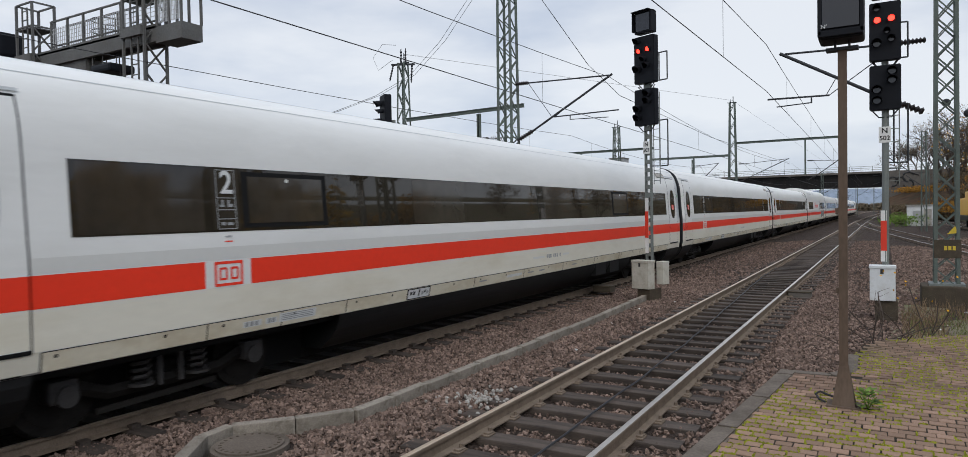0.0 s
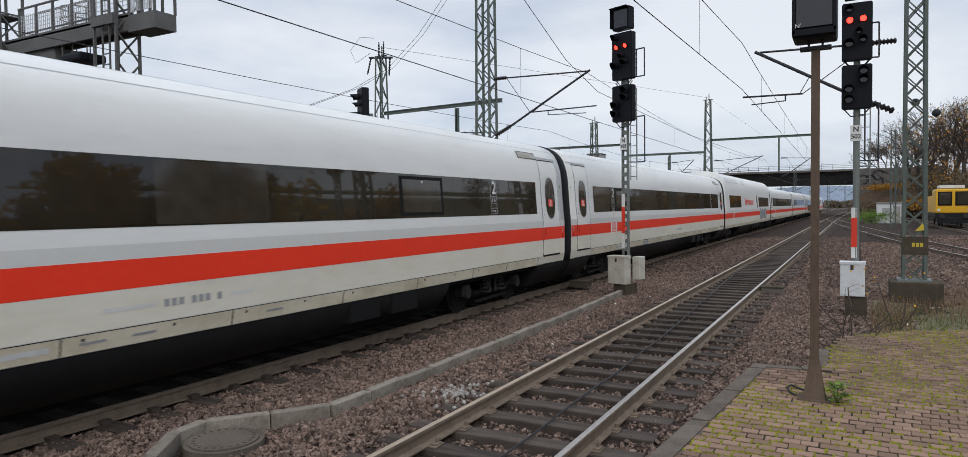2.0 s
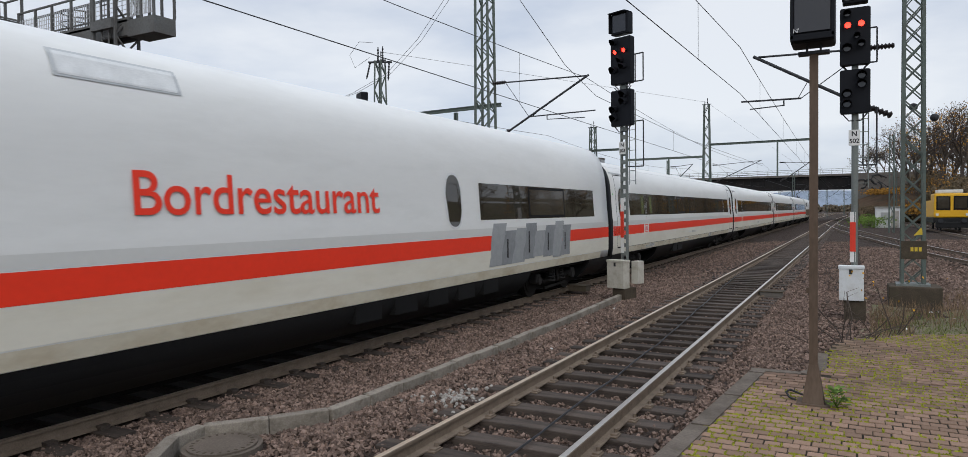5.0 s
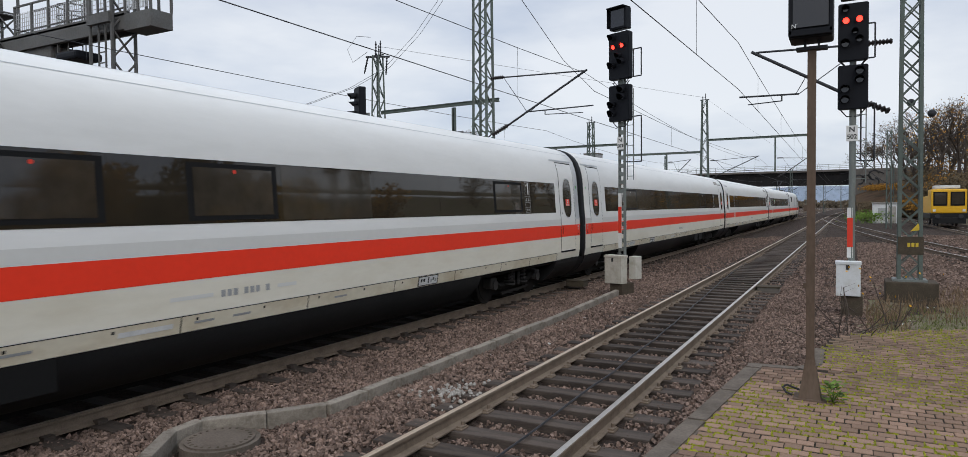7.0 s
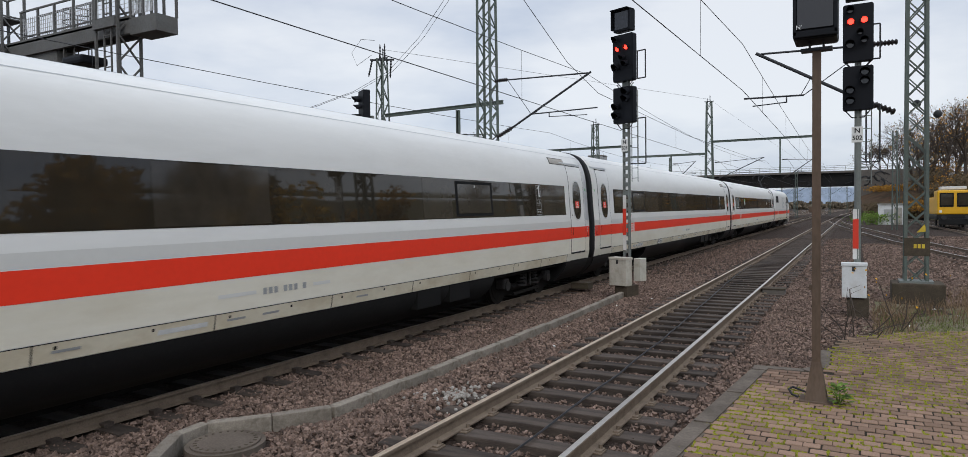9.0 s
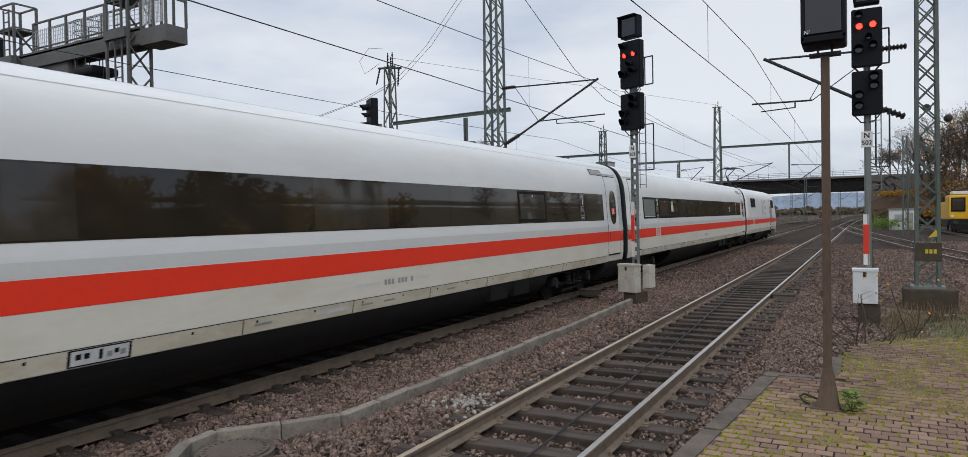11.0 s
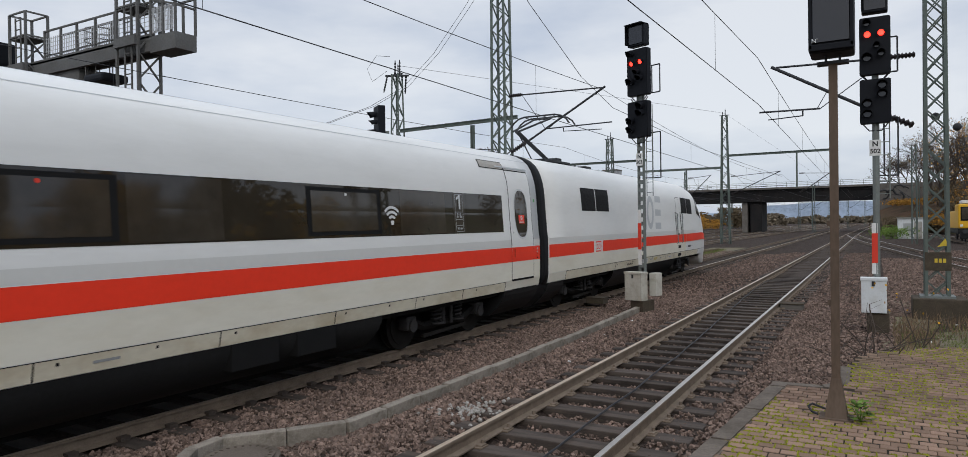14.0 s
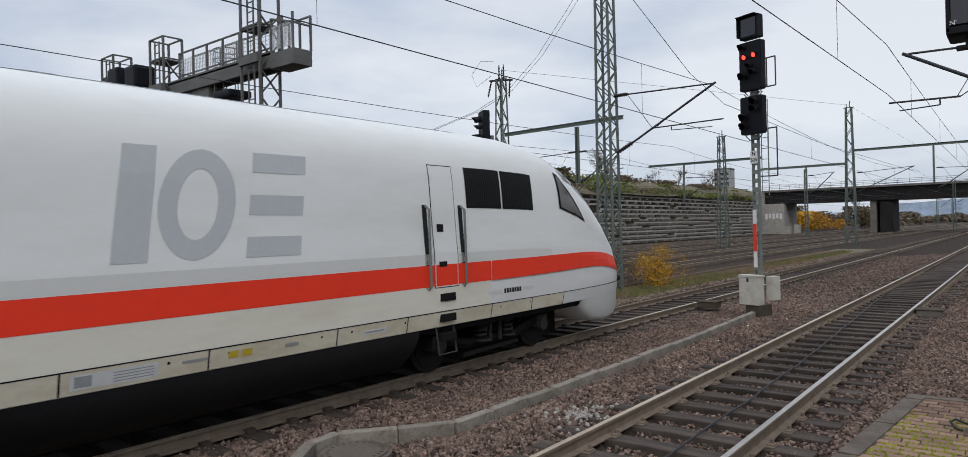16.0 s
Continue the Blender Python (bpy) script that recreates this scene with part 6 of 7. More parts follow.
# yellow rail work vehicle
v = thing("work_vehicle", "yellow rail work vehicle with dark cab windows", "rail vehicle", pose(8.0, 76, 0))
part("cab", boxes(((-1.4, 0, 1.25), (1.4, 3.2, 3.5)), bevel=0.12), YELLOW, v, "yellow driver's cab")
for a, b in ((-1.12, -0.22), (0.22, 1.12)):
    w = part("window_frame", boxes(((a - 0.1, -0.03, 1.95), (b + 0.1, 0.02, 3.25)), bevel=0.02), SEAM, v)
    part("pane", boxes(((a, -0.05, 2.1), (b, -0.028, 3.15))), GLASS2, w)
part("long_hood", boxes(((-1.3, 3.2, 1.2), (1.3, 11, 2.9)), bevel=0.1), YELLOW, v)
part("frame", boxes(((-1.45, -0.1, 0.75), (1.45, 11, 1.23)), bevel=0.05), SKIRT, v)
part("plough", boxes(((-1.3, -0.35, 0.30), (1.3, -0.1, 0.85)), bevel=0.06), SKIRT, v)
part("roof_box", boxes(((-1.1, 0.4, 3.55), (0.9, 2.4, 3.85)), bevel=0.05), BOXWHITE, v)
for x in (-1.25, 1.05):
    part("headlight", boxes(((x, -0.05, 1.42), (x + 0.22, 0.0, 1.64))), PALE, v)
for x in (-0.9, 0.9):
    bm = bmesh.new()
    disc(bm, (x, -0.45, 0.98), (0, 1, 0), 0.2, 0.12, 16)
    part("buffer", bm, DARKSTEEL, v)
for y in (1.6, 4.2, 8.5):
    for x in (-0.75, 0.75):
        bm = bmesh.new()
        disc(bm, (x, y, 0.44), (1, 0, 0), 0.44, 0.14, 20)
        part("wheel", bm, DARKSTEEL, v)

# shed beside the turnout
sh = thing("trackside_shed", "small pale concrete trackside hut", "hut", pose(3.65, 96, -0.25))
part("hut_body", boxes(((-1.3, 0, 0), (1.3, 2.6, 2.5)), bevel=0.02), BOXWHITE, sh)
part("roof", boxes(((-1.4, -0.15, 2.5), (1.4, 2.75, 2.62))), CONCRETE, sh)
part("door", boxes(((0.35, -0.04, 0.05), (1.15, 0.0, 2.1))), CONCRETE, sh)
part("vent", boxes(((-0.75, -0.04, 1.0), (0.25, 0.0, 1.9))), LETTERGREY, sh)
# pale cabinets far down the yard
for x, y, w, h in ((-40.2, 151, 2.4, 1.5), (-38.0, 152, 1.2, 1.9)):
    c = thing("trackside_cabinet", "pale grey trackside cabinet under the bridge", "cabinet", pose(x, y, -0.3))
    part("body", boxes(((-w / 2, 0, 0), (w / 2, 1, h)), bevel=0.03), CONCRETE, c)
    part("cap", boxes(((-w / 2 - 0.05, -0.05, h), (w / 2 + 0.05, 1.05, h + 0.08))), CONCRETE, c)

# bank beside the turnout and its slope
bm = bmesh.new()
grid = [[bm.verts.new((x + 0.02 * (150 - y), y, z + 0.6 * noise.noise((x * 0.3, y * 0.1, 1)))) for y in range(30, 152, 4)] for x, z in ((9.5, -0.4), (11.5, 1.0), (15, 4.2), (20, 7.5), (30, 9.0), (60, 10))]
for a, b in zip(grid, grid[1:]):
    for i in range(len(a) - 1):
        bm.faces.new((a[i], b[i], b[i + 1], a[i + 1]))
tagged(link("embankment", bm, EARTH), "overgrown earth embankment beside the sidings", "embankment", kind="structure")
bm = bmesh.new()
rows_at = ((126, ((1.2, -0.3), (4.6, -0.3), (9.0, 0.0), (14, 1.0), (20, 3))), (132, ((1.0, 1.2), (4.6, 2.2), (9.0, 3.6), (14, 4.6), (20, 6))), (150.5, ((0.7, 3.9), (4.5, 5.2), (8.0, 6.4), (14, 7.4), (20, 8))))
grid = [[bm.verts.new((x, y, z + 0.25 * noise.noise((x * 0.5, y * 0.3, 9)))) for x, z in pts] for y, pts in rows_at]
for a, b in zip(grid, grid[1:]):
    for i in range(4):
        bm.faces.new((a[i], a[i + 1], b[i + 1], b[i]))
tagged(link("leaf_slope", bm, BRICKR), "rust-brown leaf-covered slope below the abutment", "slope", kind="structure")

# hills on the horizon
bm = bmesh.new()
prev = None
for k in range(121):
    a = radians(-75 + k * 1.25)
    r = 2300
    z = 26 + 26 * noise.noise((k * 0.11, 0, 5)) + 12 * noise.noise((k * 0.4, 1, 5)) + 22 * math.exp(-((k - 57) / 14) ** 2)
    q = (bm.verts.new((r * math.sin(a), r * math.cos(a), -5)), bm.verts.new((r * math.sin(a), r * math.cos(a), max(12, z))))
    if prev:
        bm.faces.new((prev[0], q[0], q[1], prev[1]))
    prev = q
tagged(link("backdrop_hills", bm, HILL), "wooded hills on the horizon with haze painted into their blue", "hills", kind="structure")
# ---- trees, shrubs, weeds ----
def leaf_cloud(n, centre, radius, size, rng, flat=0.8, clumps=0):
    """Small leaf quads spread in an uneven, gappy crown."""
    verts, faces = [], []
    c = Vector(centre)
    hubs = [c + Vector((rng.gauss(0, 0.45) * radius[0], rng.gauss(0, 0.45) * radius[1], rng.gauss(0, 0.45) * radius[2])) for _ in range(clumps)] if clumps else None
    for _ in range(n):
        if hubs:
            h = rng.choice(hubs)
            p = h + Vector((rng.gauss(0, 0.17) * radius[0], rng.gauss(0, 0.17) * radius[1], rng.gauss(0, 0.15) * radius[2]))
        else:
            p = c + Vector((rng.gauss(0, 0.42) * radius[0], rng.gauss(0, 0.42) * radius[1], rng.gauss(0, 0.42) * radius[2]))
        s = size * rng.uniform(0.5, 1.3)
        u = Vector((rng.gauss(0, 1), rng.gauss(0, 1), rng.gauss(0, 1))).normalized()
        w = u.cross(Vector((rng.gauss(0, 1), rng.gauss(0, 1), rng.gauss(0, 1)))).normalized()
        i = len(verts)
        verts += [p - u * s, p + w * s * 0.6, p + u * s, p - w * s * 0.6]
        faces.append((i, i + 1, i + 2, i + 3))
    return verts, faces


def branch(bm, p, d, length, r, depth, rng, tips):
    q = p + d * length
    beam(bm, p, q, r, 5 if depth > 1 else 4, r * 0.62)
    if depth == 0:
        tips.append(q)
        return
    for _ in range(rng.randint(3, 4)):
        nd = (d + Vector((rng.gauss(0, 0.42), rng.gauss(0, 0.42), rng.gauss(0.12, 0.32)))).normalized()
        branch(bm, p + d * length * rng.uniform(0.55, 1.0), nd, length * rng.uniform(0.58, 0.80), r * 0.52, depth - 1, rng, tips)


def make_tree(x, y, z, h, leaf, n, label, seed, depth=4, size=0.12):
    rng = random.Random(seed)
    t = thing("tree", label, "tree", pose(x, y, z), group="trees")
    bm, tips = bmesh.new(), []
    branch(bm, Vector((0, 0, -0.3)), Vector((rng.gauss(0, 0.05), rng.gauss(0, 0.05), 1)).normalized(), h * 0.30, h * 0.017, depth, rng, tips)
    part("trunk", bm, BARK, t, "bare dark trunk and branches")
    if n:
        verts, faces = [], []
        for _ in range(n):
            p = rng.choice(tips) + Vector((rng.gauss(0, 0.3), rng.gauss(0, 0.3), rng.gauss(0, 0.3)))
            s = size * rng.uniform(0.5, 1.3)
            u = Vector((rng.gauss(0, 1), rng.gauss(0, 1), rng.gauss(0, 1))).normalized()
            w = u.orthogonal().normalized()
            i = len(verts)
            verts += [p - u * s, p + w * s * 0.6, p + u * s, p - w * s * 0.6]
            faces.append((i, i + 1, i + 2, i + 3))
        raw("crown", verts, faces, leaf, t)
    return t


rng = random.Random(21)
# bare and autumn trees on the embankment and behind the abutment
for i in range(14):
    y = 104 + 3.3 * i + rng.uniform(-1, 1)
    x = rng.uniform(8.5, 17.5) + (2 if y < 120 else 0)
    make_tree(x, y, 4.2 + 0.1 * (x - 8), rng.uniform(13.0, 17.5), (LEAFB, LEAFO, LEAFB, LEAFY)[i % 4], (420, 300, 200, 160)[i % 4], ("nearly bare brownish autumn tree", "thin autumn tree with orange leaves", "bare dark-branched autumn tree", "thin autumn tree with few yellow leaves")[i % 4], 100 + i, depth=5, size=0.14)
for i in range(7):
    make_tree(2.2 + 2.1 * i + rng.uniform(-0.6, 0.6), 168 + rng.uniform(0, 6), 7.5, rng.uniform(9, 12), LEAFB, 200, "bare tree behind the bridge abutment", 130 + i, depth=5, size=0.16)
for i in range(8):
    make_tree(15 + rng.uniform(-2, 5), 62 + 5.2 * i, 3.0, rng.uniform(8, 11), (LEAFB, LEAFO)[i % 2], 420, "dense brown autumn tree on the embankment", 150 + i, depth=4, size=0.15)
# trees on top of the retaining wall
for i, (x, y, h) in enumerate(((-50, 66, 6.5), (-52, 74, 5.0), (-49, 88, 8.0), (-50, 91, 7.5), (-53, 96, 6.0), (-51, 112, 5.5), (-49, 117, 6.0), (-55, 60, 6), (-50, 136, 7.0), (-52, 142, 6), (-56, 104, 6))):
    make_tree(x, y, 8.2, h, (LEAFB, LEAFG)[i == 3], 160, "small bare tree above the retaining wall", 200 + i, depth=5, size=0.09)
# yellow-leaved shrub and weeds
sh = thing("shrub", "bright yellow autumn shrub beside the tracks", "shrub", pose(-11.9, 26.0, -0.34))
rs = random.Random(31)
bm = bmesh.new()
for _ in range(40):
    d = Vector((rs.gauss(0, 0.45), rs.gauss(0, 0.45), 1)).normalized()
    beam(bm, (rs.gauss(0, 0.15), rs.gauss(0, 0.15), 0), d * rs.uniform(0.8, 1.6), 0.012, 4, 0.004)
tagged(part("stems", bm, BARK, sh), kind="stuff")
vv, ff = leaf_cloud(4200, (0, 0, 0.82), (0.95, 0.95, 0.85), 0.034, rs, clumps=70)
raw("foliage", [v if v.z > 0.03 else Vector((v.x, v.y, 0.05 - v.z)) for v in vv], ff, LEAFY, sh)
sh2 = thing("shrub", "brown withered shrub beside the tracks", "shrub", pose(-12.9, 25.2, -0.34))
vv, ff = leaf_cloud(1500, (0, 0, 0.6), (0.8, 0.8, 0.7), 0.035, rs, clumps=40)
raw("foliage", [v if v.z > 0.03 else Vector((v.x, v.y, 0.05 - v.z)) for v in vv], ff, LEAFB, sh2)


def hedge(name, x0, x1, y0, y1, h, mat, n, label, seed, size=0.5, z=-0.3):
    """A far belt of bushes: many leaf clumps of uneven height."""
    r = random.Random(seed)
    verts, faces = [], []
    hubs = [(r.uniform(x0, x1), r.uniform(y0, y1), h * r.uniform(0.35, 1.0), r.uniform(1.0, 2.4)) for _ in range(max(4, int(((x1 - x0) + (y1 - y0)) / 2.2)))]
    for _ in range(n):
        hx, hy, hh, hr = r.choice(hubs)
        zz = hh * math.sqrt(r.random())
        p = Vector((hx + r.gauss(0, hr * 0.6), hy + r.gauss(0, hr * 0.6), z + zz))
        s = size * r.uniform(0.4, 1.2)
        u = Vector((r.gauss(0, 1), r.gauss(0, 1), r.gauss(0, 1))).normalized()
        w = u.orthogonal().normalized()
        i = len(verts)
        verts += [p - u * s, p + w * s * 0.7, p + u * s, p - w * s * 0.7]
        faces.append((i, i + 1, i + 2, i + 3))
    return tagged(raw(name, verts, faces, mat), label, "bushes", kind="stuff")


hedge("far_bushes", -66, -46, 205, 225, 6.5, LEAFY, 9000, "yellow and orange autumn bushes beyond the bridge", 41, 0.33)
hedge("far_bushes", -72, -34, 226, 240, 7.5, LEAFB, 9000, "brown autumn wood beyond the bridge", 42, 0.4)
hedge("far_bushes", -60, -40, 200, 222, 5.0, LEAFO, 5000, "orange autumn bushes beyond the bridge", 43, 0.3)
hedge("far_bushes", -120, -36, 330, 360, 6.5, WOOD, 9000, "brown distant wood along the tracks", 44, 0.8)
hedge("far_bushes", 8, 60, 260, 330, 12, WOOD, 7000, "brown distant wood along the tracks", 45, 0.9)
hedge("far_bushes", -60, 40, 480, 560, 5, WOOD, 8000, "far brown tree line", 46, 1.3)
hedge("far_bushes", -62, -46, 56, 150, 2.2, LEAFB, 16000, "withered scrub on the bank", 47, 0.22, 8.0)
hedge("far_bushes", -60, -46, 56, 150, 1.6, GRASS, 14000, "yellowish grass and scrub on the bank", 57, 0.22, 7.8)
hedge("shed_bushes", 1.3, 2.6, 95, 99, 2.0, LEAFG, 1200, "green bush beside the hut", 58, 0.12)
hedge("slope_bushes", 1.5, 8.5, 120, 131, 3.0, LEAFB, 5000, "dark scrub below the leaf slope", 59, 0.16)
hedge("slope_bushes", 3.0, 9.0, 134, 150, 1.2, LEAFO, 3000, "rust-coloured leaves on the slope", 60, 0.14, 4.6)
hedge("slope_bushes", 10, 17, 82, 140, 5.5, LEAFB, 16000, "brown scrub on the embankment", 48, 0.16, 1.0)
hedge("slope_bushes", 9, 24, 112, 152, 10.5, LEAFB, 22000, "dense brown thicket above the slope", 51, 0.15, 3.0)
hedge("slope_bushes", 9, 22, 100, 150, 8.0, LEAFO, 2500, "scattered orange autumn leaves in the thicket", 52, 0.13, 2.0)
hedge("slope_bushes", 7.5, 10.5, 118, 140, 2.6, LEAFO, 2500, "rust-coloured scrub below the abutment", 49, 0.16, 1.0)
hedge("bank_grass", -46.5, -43.6, 60, 148, 1.5, GRASS, 14000, "rough olive grass hanging over the wall", 53, 0.16, 6.5)
hedge("bank_grass", -47, -44, 60, 148, 1.3, LEAFB, 5000, "withered scrub along the wall top", 54, 0.16, 6.8)
# autumn trees behind the viewpoint, seen mirrored in the train's windows
for i in range(9):
    make_tree(15 + rng.uniform(-2, 4), -12 + 6 * i + rng.uniform(-1, 1), 0, rng.uniform(9, 12), (LEAFB, LEAFY, LEAFO)[i % 3], 1500, "autumn tree behind the platform", 300 + i, depth=3, size=0.24)
hedge("platform_hedge", 14, 20, -30, 48, 4.5, LEAFB, 9000, "dark hedge behind the platform", 50, 0.3)


def blades(name, spots, n, h, mat, label, seed, spread, z):
    r = random.Random(seed)
    verts, faces = [], []
    for _ in range(n):
        x0, x1, y0, y1 = r.choice(spots)
        x, y = r.uniform(x0, x1), r.uniform(y0, y1)
        hh = h * r.uniform(0.3, 1.1)
        dx, dy = r.gauss(0, spread) * hh, r.gauss(0, spread) * hh
        a = r.uniform(0, math.tau)
        wx, wy = 0.006 * math.cos(a), 0.006 * math.sin(a)
        i = len(verts)
        verts += [(x - wx, y - wy, z), (x + wx, y + wy, z), (x + dx * 0.5 + wx * 0.7, y + dy * 0.5, z + hh * 0.6), (x + dx, y + dy, z + hh)]
        faces += [(i, i + 1, i + 2), (i, i + 2, i + 3)]
    return tagged(raw(name, verts, faces, mat), label, "grass", kind="stuff")


blades("grass_strip", [(0.5, 2.6, 12.0, 17.0), (0.3, 4.0, 14, 18.5)], 4500, 0.10, GRASS, "short green grass beyond the platform end", 61, 0.5, -0.2)
blades("dry_weeds", [(0.5, 3.2, 16.0, 19.2), (0.3, 1.0, 12, 18), (1.9, 3.4, 17, 22)], 2000, 0.32, DRY, "tall dry brown weeds round the mast footing", 62, 0.22, -0.2)
blades("dry_weeds", [(-12.6, -10.9, 18, 30), (-13.5, -11.5, 30, 60), (-12.2, -10.8, 30, 48)], 9000, 0.22, DRY, "dry weeds between the tracks", 63, 0.5, -0.33)
blades("grass_strip", [(-12.4, -10.9, 22, 34), (-12.5, -11.2, 40, 62)], 9000, 0.2, GRASS, "green weeds between the tracks", 64, 0.5, -0.33)
bm = bmesh.new()
grid = [[bm.verts.new((x, y, -0.19 + 0.05 * noise.noise((x, y, 2)))) for y in np.linspace(11.0, 24, 16)] for x in (0.1, 0.6, 1.4, 2.4, 3.6)]
for a, b in zip(grid, grid[1:]):
    for i in range(15):
        bm.faces.new((a[i], b[i], b[i + 1], a[i + 1]))
tagged(link("verge", bm, EARTH), "weedy earth verge beyond the platform end", "verge", kind="structure")
bm = bmesh.new()
grid = [[bm.verts.new((x, y, -0.325 + 0.03 * noise.noise((x, y, 2)))) for y in range(0, 70, 2)] for x in (-13.6, -12.6, -11.8, -11.0, -10.5)]
for a, b in zip(grid, grid[1:]):
    for i in range(len(a) - 1):
        bm.faces.new((a[i], b[i], b[i + 1], a[i + 1]))
tagged(link("verge", bm, EARTH), "weedy strip between the tracks", "verge", kind="structure")

# bare twiggy bush beside the post, with litter caught in it
tw = thing("twig_bush", "bare thin-twigged bush beside the platform end", "bush", pose(-0.12, 11.2, -0.2))
rt = random.Random(77)
for k in range(16):
    bm = bmesh.new()
    p = Vector((rt.uniform(-0.5, 0.5), rt.uniform(-0.6, 0.6), 0))
    d = Vector((rt.gauss(0, 0.5), rt.gauss(0, 0.4), 1)).normalized()
    pts = [p]
    for j in range(7):
        d = (d + Vector((rt.gauss(0, 0.22), rt.gauss(0, 0.22), rt.gauss(0, 0.12)))).normalized()
        pts.append(pts[-1] + d * rt.uniform(0.12, 0.26))
    pipe(bm, pts, 0.007, 4)
    for q in pts[3:]:
        e = Vector((rt.gauss(0, 1), rt.gauss(0, 1), rt.uniform(0, 0.8))).normalized()
        beam(bm, q, q + e * rt.uniform(0.12, 0.4), 0.004, 3, 0.002)
    part("twig", bm, BARK, tw)
vv, ff = [], []
for _ in range(14):
    c = Vector((rt.gauss(0.5, 0.3), rt.gauss(0.4, 0.3), rt.uniform(0.9, 1.5)))
    u = Vector((rt.gauss(0, 1), rt.gauss(0, 1), rt.gauss(0, 1))).normalized() * 0.022
    w = u.orthogonal() * 0.6
    i = len(vv)
    vv += [c - u, c + w, c + u, c - w]
    ff.append((i, i + 1, i + 2, i + 3))
raw("leaves", vv, ff, LEAFY, tw, "few yellow leaves")


def litter(x, y, z, size, label, seed):
    r = random.Random(seed)
    bm = bmesh.new()
    bmesh.ops.create_icosphere(bm, subdivisions=1, radius=size)
    for v in bm.verts:
        v.co = Vector((v.co.x * r.uniform(0.6, 1.5), v.co.y * r.uniform(0.4, 1.1), v.co.z * r.uniform(0.15, 0.6)))
    ob = link("litter", bm, PALE)
    ob.matrix_world = pose(x, y, z + size * 0.25, 0, 0, r.uniform(0, 180))
    return tagged(ob, label, "litter", group="litter")


rl = random.Random(90)
for k in range(34):
    if k < 12:
        x, y = rl.uniform(0.4, 3.0), rl.uniform(15.5, 19.0)
    elif k < 20:
        x, y = rl.uniform(-0.75, -0.3), rl.uniform(8.0, 12)
    else:
        x, y = rl.uniform(-5.3, -4.5), rl.uniform(9, 22)
    litter(x, y, level(x), rl.uniform(0.025, 0.06), "crumpled pale scrap of litter on the ballast", 400 + k)
bm = bmesh.new()
rr = random.Random(12)
for _ in range(150):
    a, q = rr.uniform(0, math.tau), abs(rr.gauss(0, 0.2))
    bmesh.ops.create_icosphere(bm, subdivisions=1, radius=rr.uniform(0.012, 0.035), matrix=pose(-4.55 + q * math.cos(a) * 1.2, 7.5 + q * math.sin(a) * 1.6, -0.195 + rr.uniform(0, 0.03), rr.uniform(0, 90), rr.uniform(0, 90), 0))
tagged(link("rubble", bm, CONCRETE), "small heap of pale rubble on the ballast", "rubble", kind="stuff")
for x, y, nm in ((-1.98, 20.2, 0), (-7.35, 19.6, 1)):
    pb = thing("points_box", "small weathered trackside junction box", "box", pose(x, y, -0.21))
    part("body", boxes(((-0.28, -0.22, 0.0), (0.28, 0.22, 0.16)), bevel=0.02), FOOT if nm else DARKCON, pb)
    part("lid", boxes(((-0.30, -0.24, 0.16), (0.30, 0.24, 0.19)), bevel=0.008), FOOT, pb)
# ---- loose stones and pavers ----
def scatter_stones(name, areas, seed, label):
    """Angular stones as one mesh: (x0, x1, y0, y1, count, size) per area."""
    r = np.random.RandomState(seed)
    base = np.array([(x, y, z) for x in (-1, 1) for y in (-1, 1) for z in (-1, 1)], float) * 0.68
    tri = np.array([(0, 1, 3, 2), (4, 6, 7, 5), (0, 4, 5, 1), (2, 3, 7, 6), (0, 2, 6, 4), (1, 5, 7, 3)])
    V, F, n0 = [], [], 0
    for x0, x1, y0, y1, n, size in areas:
        # closer together near the viewpoint
        yy = y0 + (y1 - y0) * r.rand(n) ** 1.5
        xx = x0 + (x1 - x0) * r.rand(n)
        for x, y in zip(xx, yy):
            if math.hypot(x - MANHOLE[0], y - MANHOLE[1]) < 0.45:
                continue
            s = size * (0.55 + 0.75 * r.rand())
            v = base * (s * np.array([1.05, 0.8, 0.62])) * (0.6 + 0.6 * r.rand(8, 1)) + 0.10 * s * r.randn(8, 3)
            q, _ = np.linalg.qr(r.randn(3, 3))
            v = v @ q
            v += (x, y, level(x) + s * 0.25 + 0.012 * r.rand())
            V.append(v)
            F.append(tri + n0)
            n0 += 8
    ob = raw(name, np.concatenate(V).tolist(), np.concatenate(F).tolist(), STONE)
    return tagged(ob, label, "ballast", kind="stuff")


scatter_stones("ballast_stones", [(-7.75, -4.42, 3.0, 24, 38000, 0.032), (-4.42, -3.95, 2.2, 22, 3000, 0.030), (-3.70, -2.42, 2.2, 20, 7500, 0.028), (-2.18, -1.7, 2.5, 22, 2600, 0.030), (-1.7, -0.7, 2.5, 24, 13000, 0.032)], 11, "rough brown-grey ballast stones between the tracks")
scatter_stones("ballast_stones", [(-7.7, -0.1, 20, 55, 16000, 0.042), (-0.7, 0.4, 8.6, 22, 4500, 0.034), (-12, -9.6, 10, 60, 5000, 0.05), (0.3, 3.2, 19.5, 48, 9000, 0.05), (2.6, 7.5, 24, 60, 7000, 0.065)], 12, "rough brown-grey ballast stones farther along")

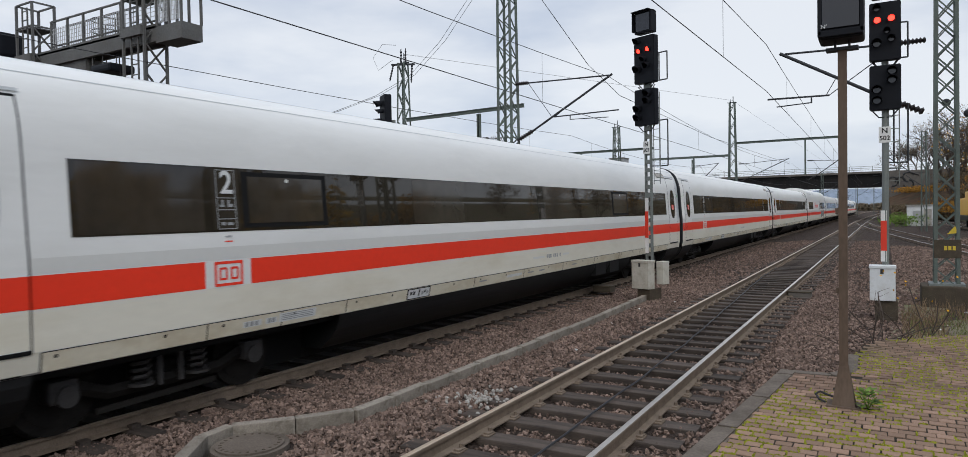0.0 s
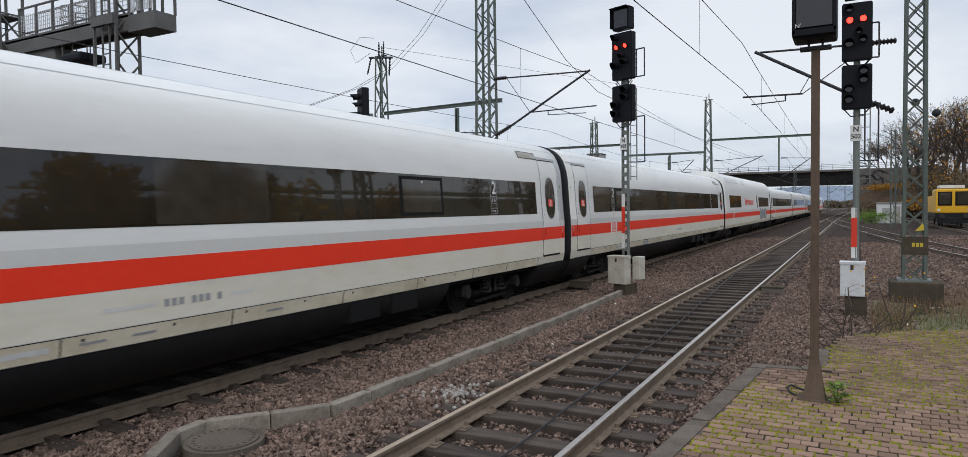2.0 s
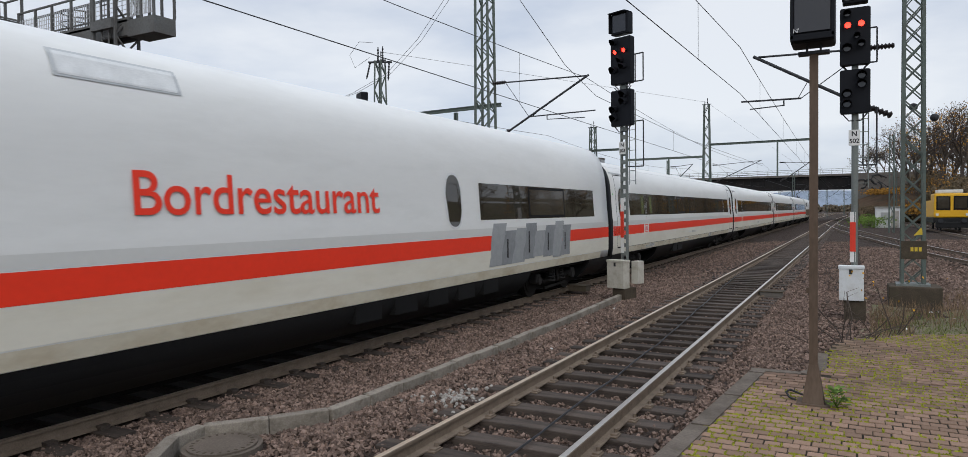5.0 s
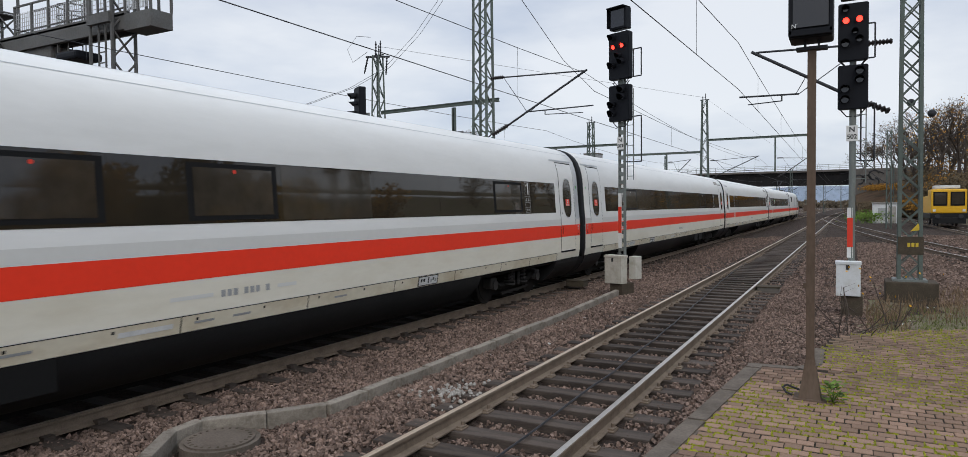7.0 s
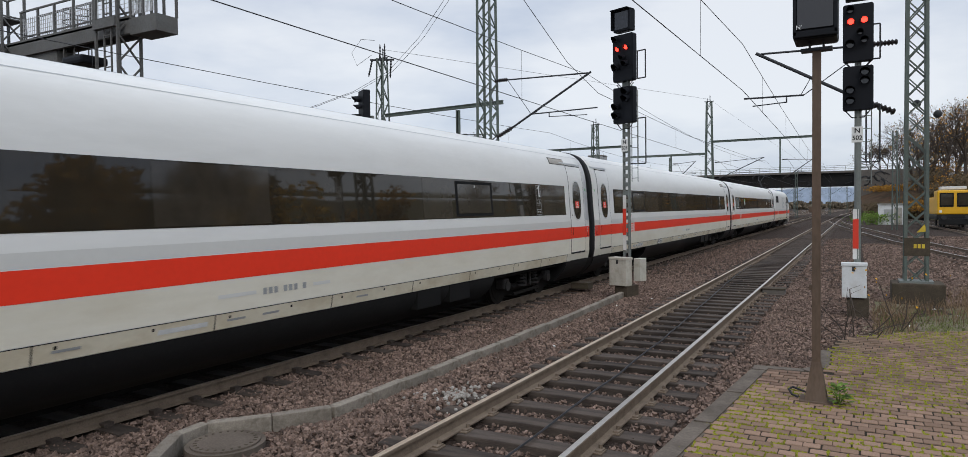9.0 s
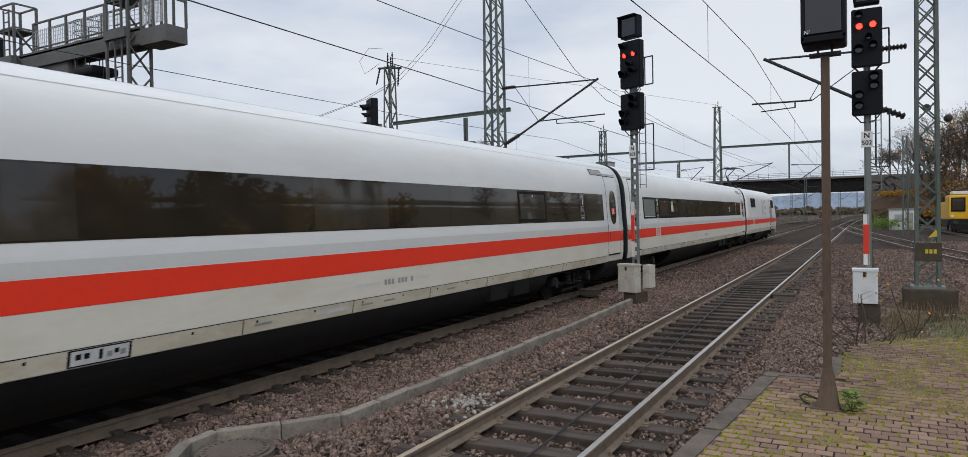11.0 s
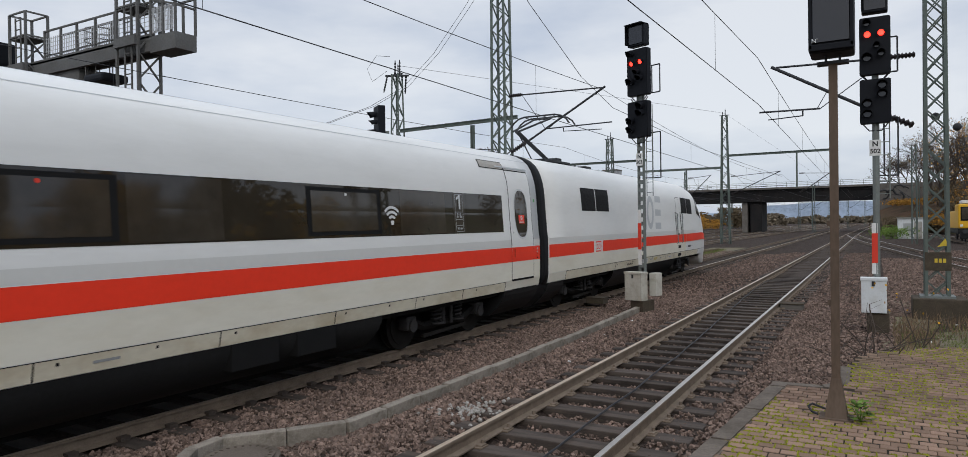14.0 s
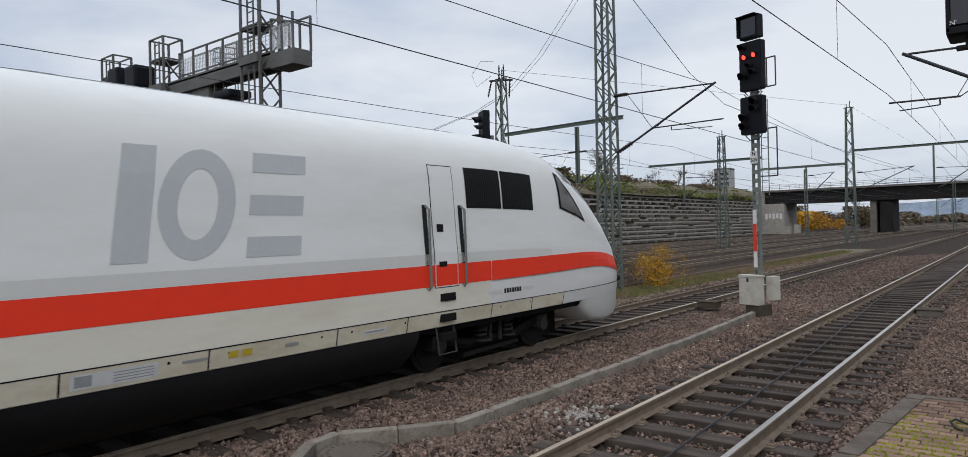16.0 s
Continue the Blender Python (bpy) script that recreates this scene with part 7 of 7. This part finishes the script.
# pavers, row by row across the platform
def paver_mesh(w, l):
    bm = bmesh.new()
    box(bm, (-w / 2, -l / 2, -0.05), (w / 2, l / 2, 0.0), 0.006)
    me = bpy.data.meshes.new("paver")
    bm.to_mesh(me)
    bm.free()
    me.materials.append(PAVER)
    return me


PW, PL = 0.118, 0.112
PME = paver_mesh(PW - 0.007, PL - 0.022)
rng = random.Random(17)
moss_v, moss_f = [], []
count = 0
rest_v, rest_f = [], []
row = 0
y = 2.6
while y < 11.8:
    x = end_x(y) + 0.004 - (PW / 2 if row % 2 else 0)
    limit = 4.2
    while x < limit:
        m = pose(x + PW / 2 + rng.uniform(-0.004, 0.004), y + PL / 2 + rng.uniform(-0.004, 0.004), PLAT_Z + rng.uniform(-0.003, 0.003), rng.uniform(-0.8, 0.8), rng.uniform(-0.6, 0.6), rng.uniform(-1.0, 1.0))
        near = x < 0.9 and 4.7 < y < 7.6
        if near and count < 300:
            p = new("paver", PME)
            p.parent, p.matrix_basis = platform, m
            count += 1
        else:
            i = len(rest_v)
            a, b = PW / 2 - 0.0035, PL / 2 - 0.011
            rest_v += [m @ Vector(q) for q in ((-a, -b, 0), (a, -b, 0), (a, b, 0), (-a, b, 0), (-a, -b, -0.04), (a, -b, -0.04), (a, b, -0.04), (-a, b, -0.04))]
            rest_f += [(i, i + 1, i + 2, i + 3), (i, i + 4, i + 5, i + 1), (i + 1, i + 5, i + 6, i + 2), (i + 2, i + 6, i + 7, i + 3), (i + 3, i + 7, i + 4, i)]
        # moss in the joints, in patches
        f = noise.noise((x * 0.8, y * 0.8, 7)) + 0.5 * noise.noise((x * 2.6, y * 2.6, 3)) + 0.3 * (1 - min(1, (x - edge_x(y)) / 1.0)) + 0.02
        for joint in (0, 1):
            if f + rng.gauss(0, 0.16) > 0.0:
                for _ in range(9):
                    along = rng.uniform(0, PW if joint == 0 else PL)
                    jx, jy = (x + along, y + rng.gauss(0, 0.004)) if joint == 0 else (x + rng.gauss(0, 0.004), y + along)
                    s = rng.uniform(0.005, 0.011)
                    u, v = (s * 1.7, s * 0.8) if joint == 0 else (s * 0.8, s * 1.7)
                    i = len(moss_v)
                    z = PLAT_Z - 0.007
                    moss_v += [(jx - u, jy - v, z), (jx + u, jy - v, z), (jx + u, jy + v, z), (jx - u, jy + v, z), (jx + rng.gauss(0, 0.003), jy, z + rng.uniform(0.009, 0.02))]
                    moss_f += [(i, i + 1, i + 4), (i + 1, i + 2, i + 4), (i + 2, i + 3, i + 4), (i + 3, i, i + 4)]
        x += PW
    y += PL
    row += 1
tagged(raw("pavers_beyond", rest_v, rest_f, PAVER, platform), kind="stuff")
tagged(raw("moss", moss_v, moss_f, MOSS, platform, "yellow-green moss in the joints"), kind="stuff")
# weed at the post's foot
wd = thing("weed", "small green leafy weed at the post's foot", "weed", pose(-0.12, 6.42, PLAT_Z))
r2 = random.Random(5)
bm = bmesh.new()
for k in range(46):
    a, rr, z = r2.uniform(0, math.tau), r2.uniform(0.01, 0.10), r2.uniform(0.02, 0.17)
    c = Vector((rr * math.cos(a), rr * math.sin(a), z))
    u = Vector((math.cos(a), math.sin(a), r2.uniform(-0.2, 0.6))).normalized() * 0.034
    w = Vector((-math.sin(a), math.cos(a), 0)) * 0.022
    bm.faces.new([bm.verts.new(p) for p in (c - u, c + w, c + u, c - w)])
part("leaves", bm, LEAFG, wd)
bm = bmesh.new()
for k in range(8):
    a = k * 0.8
    beam(bm, (0, 0, 0), (0.06 * math.cos(a), 0.06 * math.sin(a), 0.11), 0.003, 4)
part("stems", bm, LEAFG, wd)


# ---- what moves ----
def motions():
    """The train runs past, slowing from 19 to 10 metres a second."""
    run = ((0, 212.72), (1, 194.22), (2, 176.40), (3, 159.37), (4, 143.18), (5, 127.58), (6, 112.84), (6.5, 105.74), (7, 98.68), (8, 85.50), (9, 72.70), (10, 60.53), (11, 48.80), (12, 37.56), (12.5, 32.10), (13, 26.48), (14, 15.34), (15, 4.78), (16, -5.54))
    for car, offset in train_cars:
        walk(car, [(t, pose(TRAIN_X, y + offset, 0)) for t, y in run])


motions()
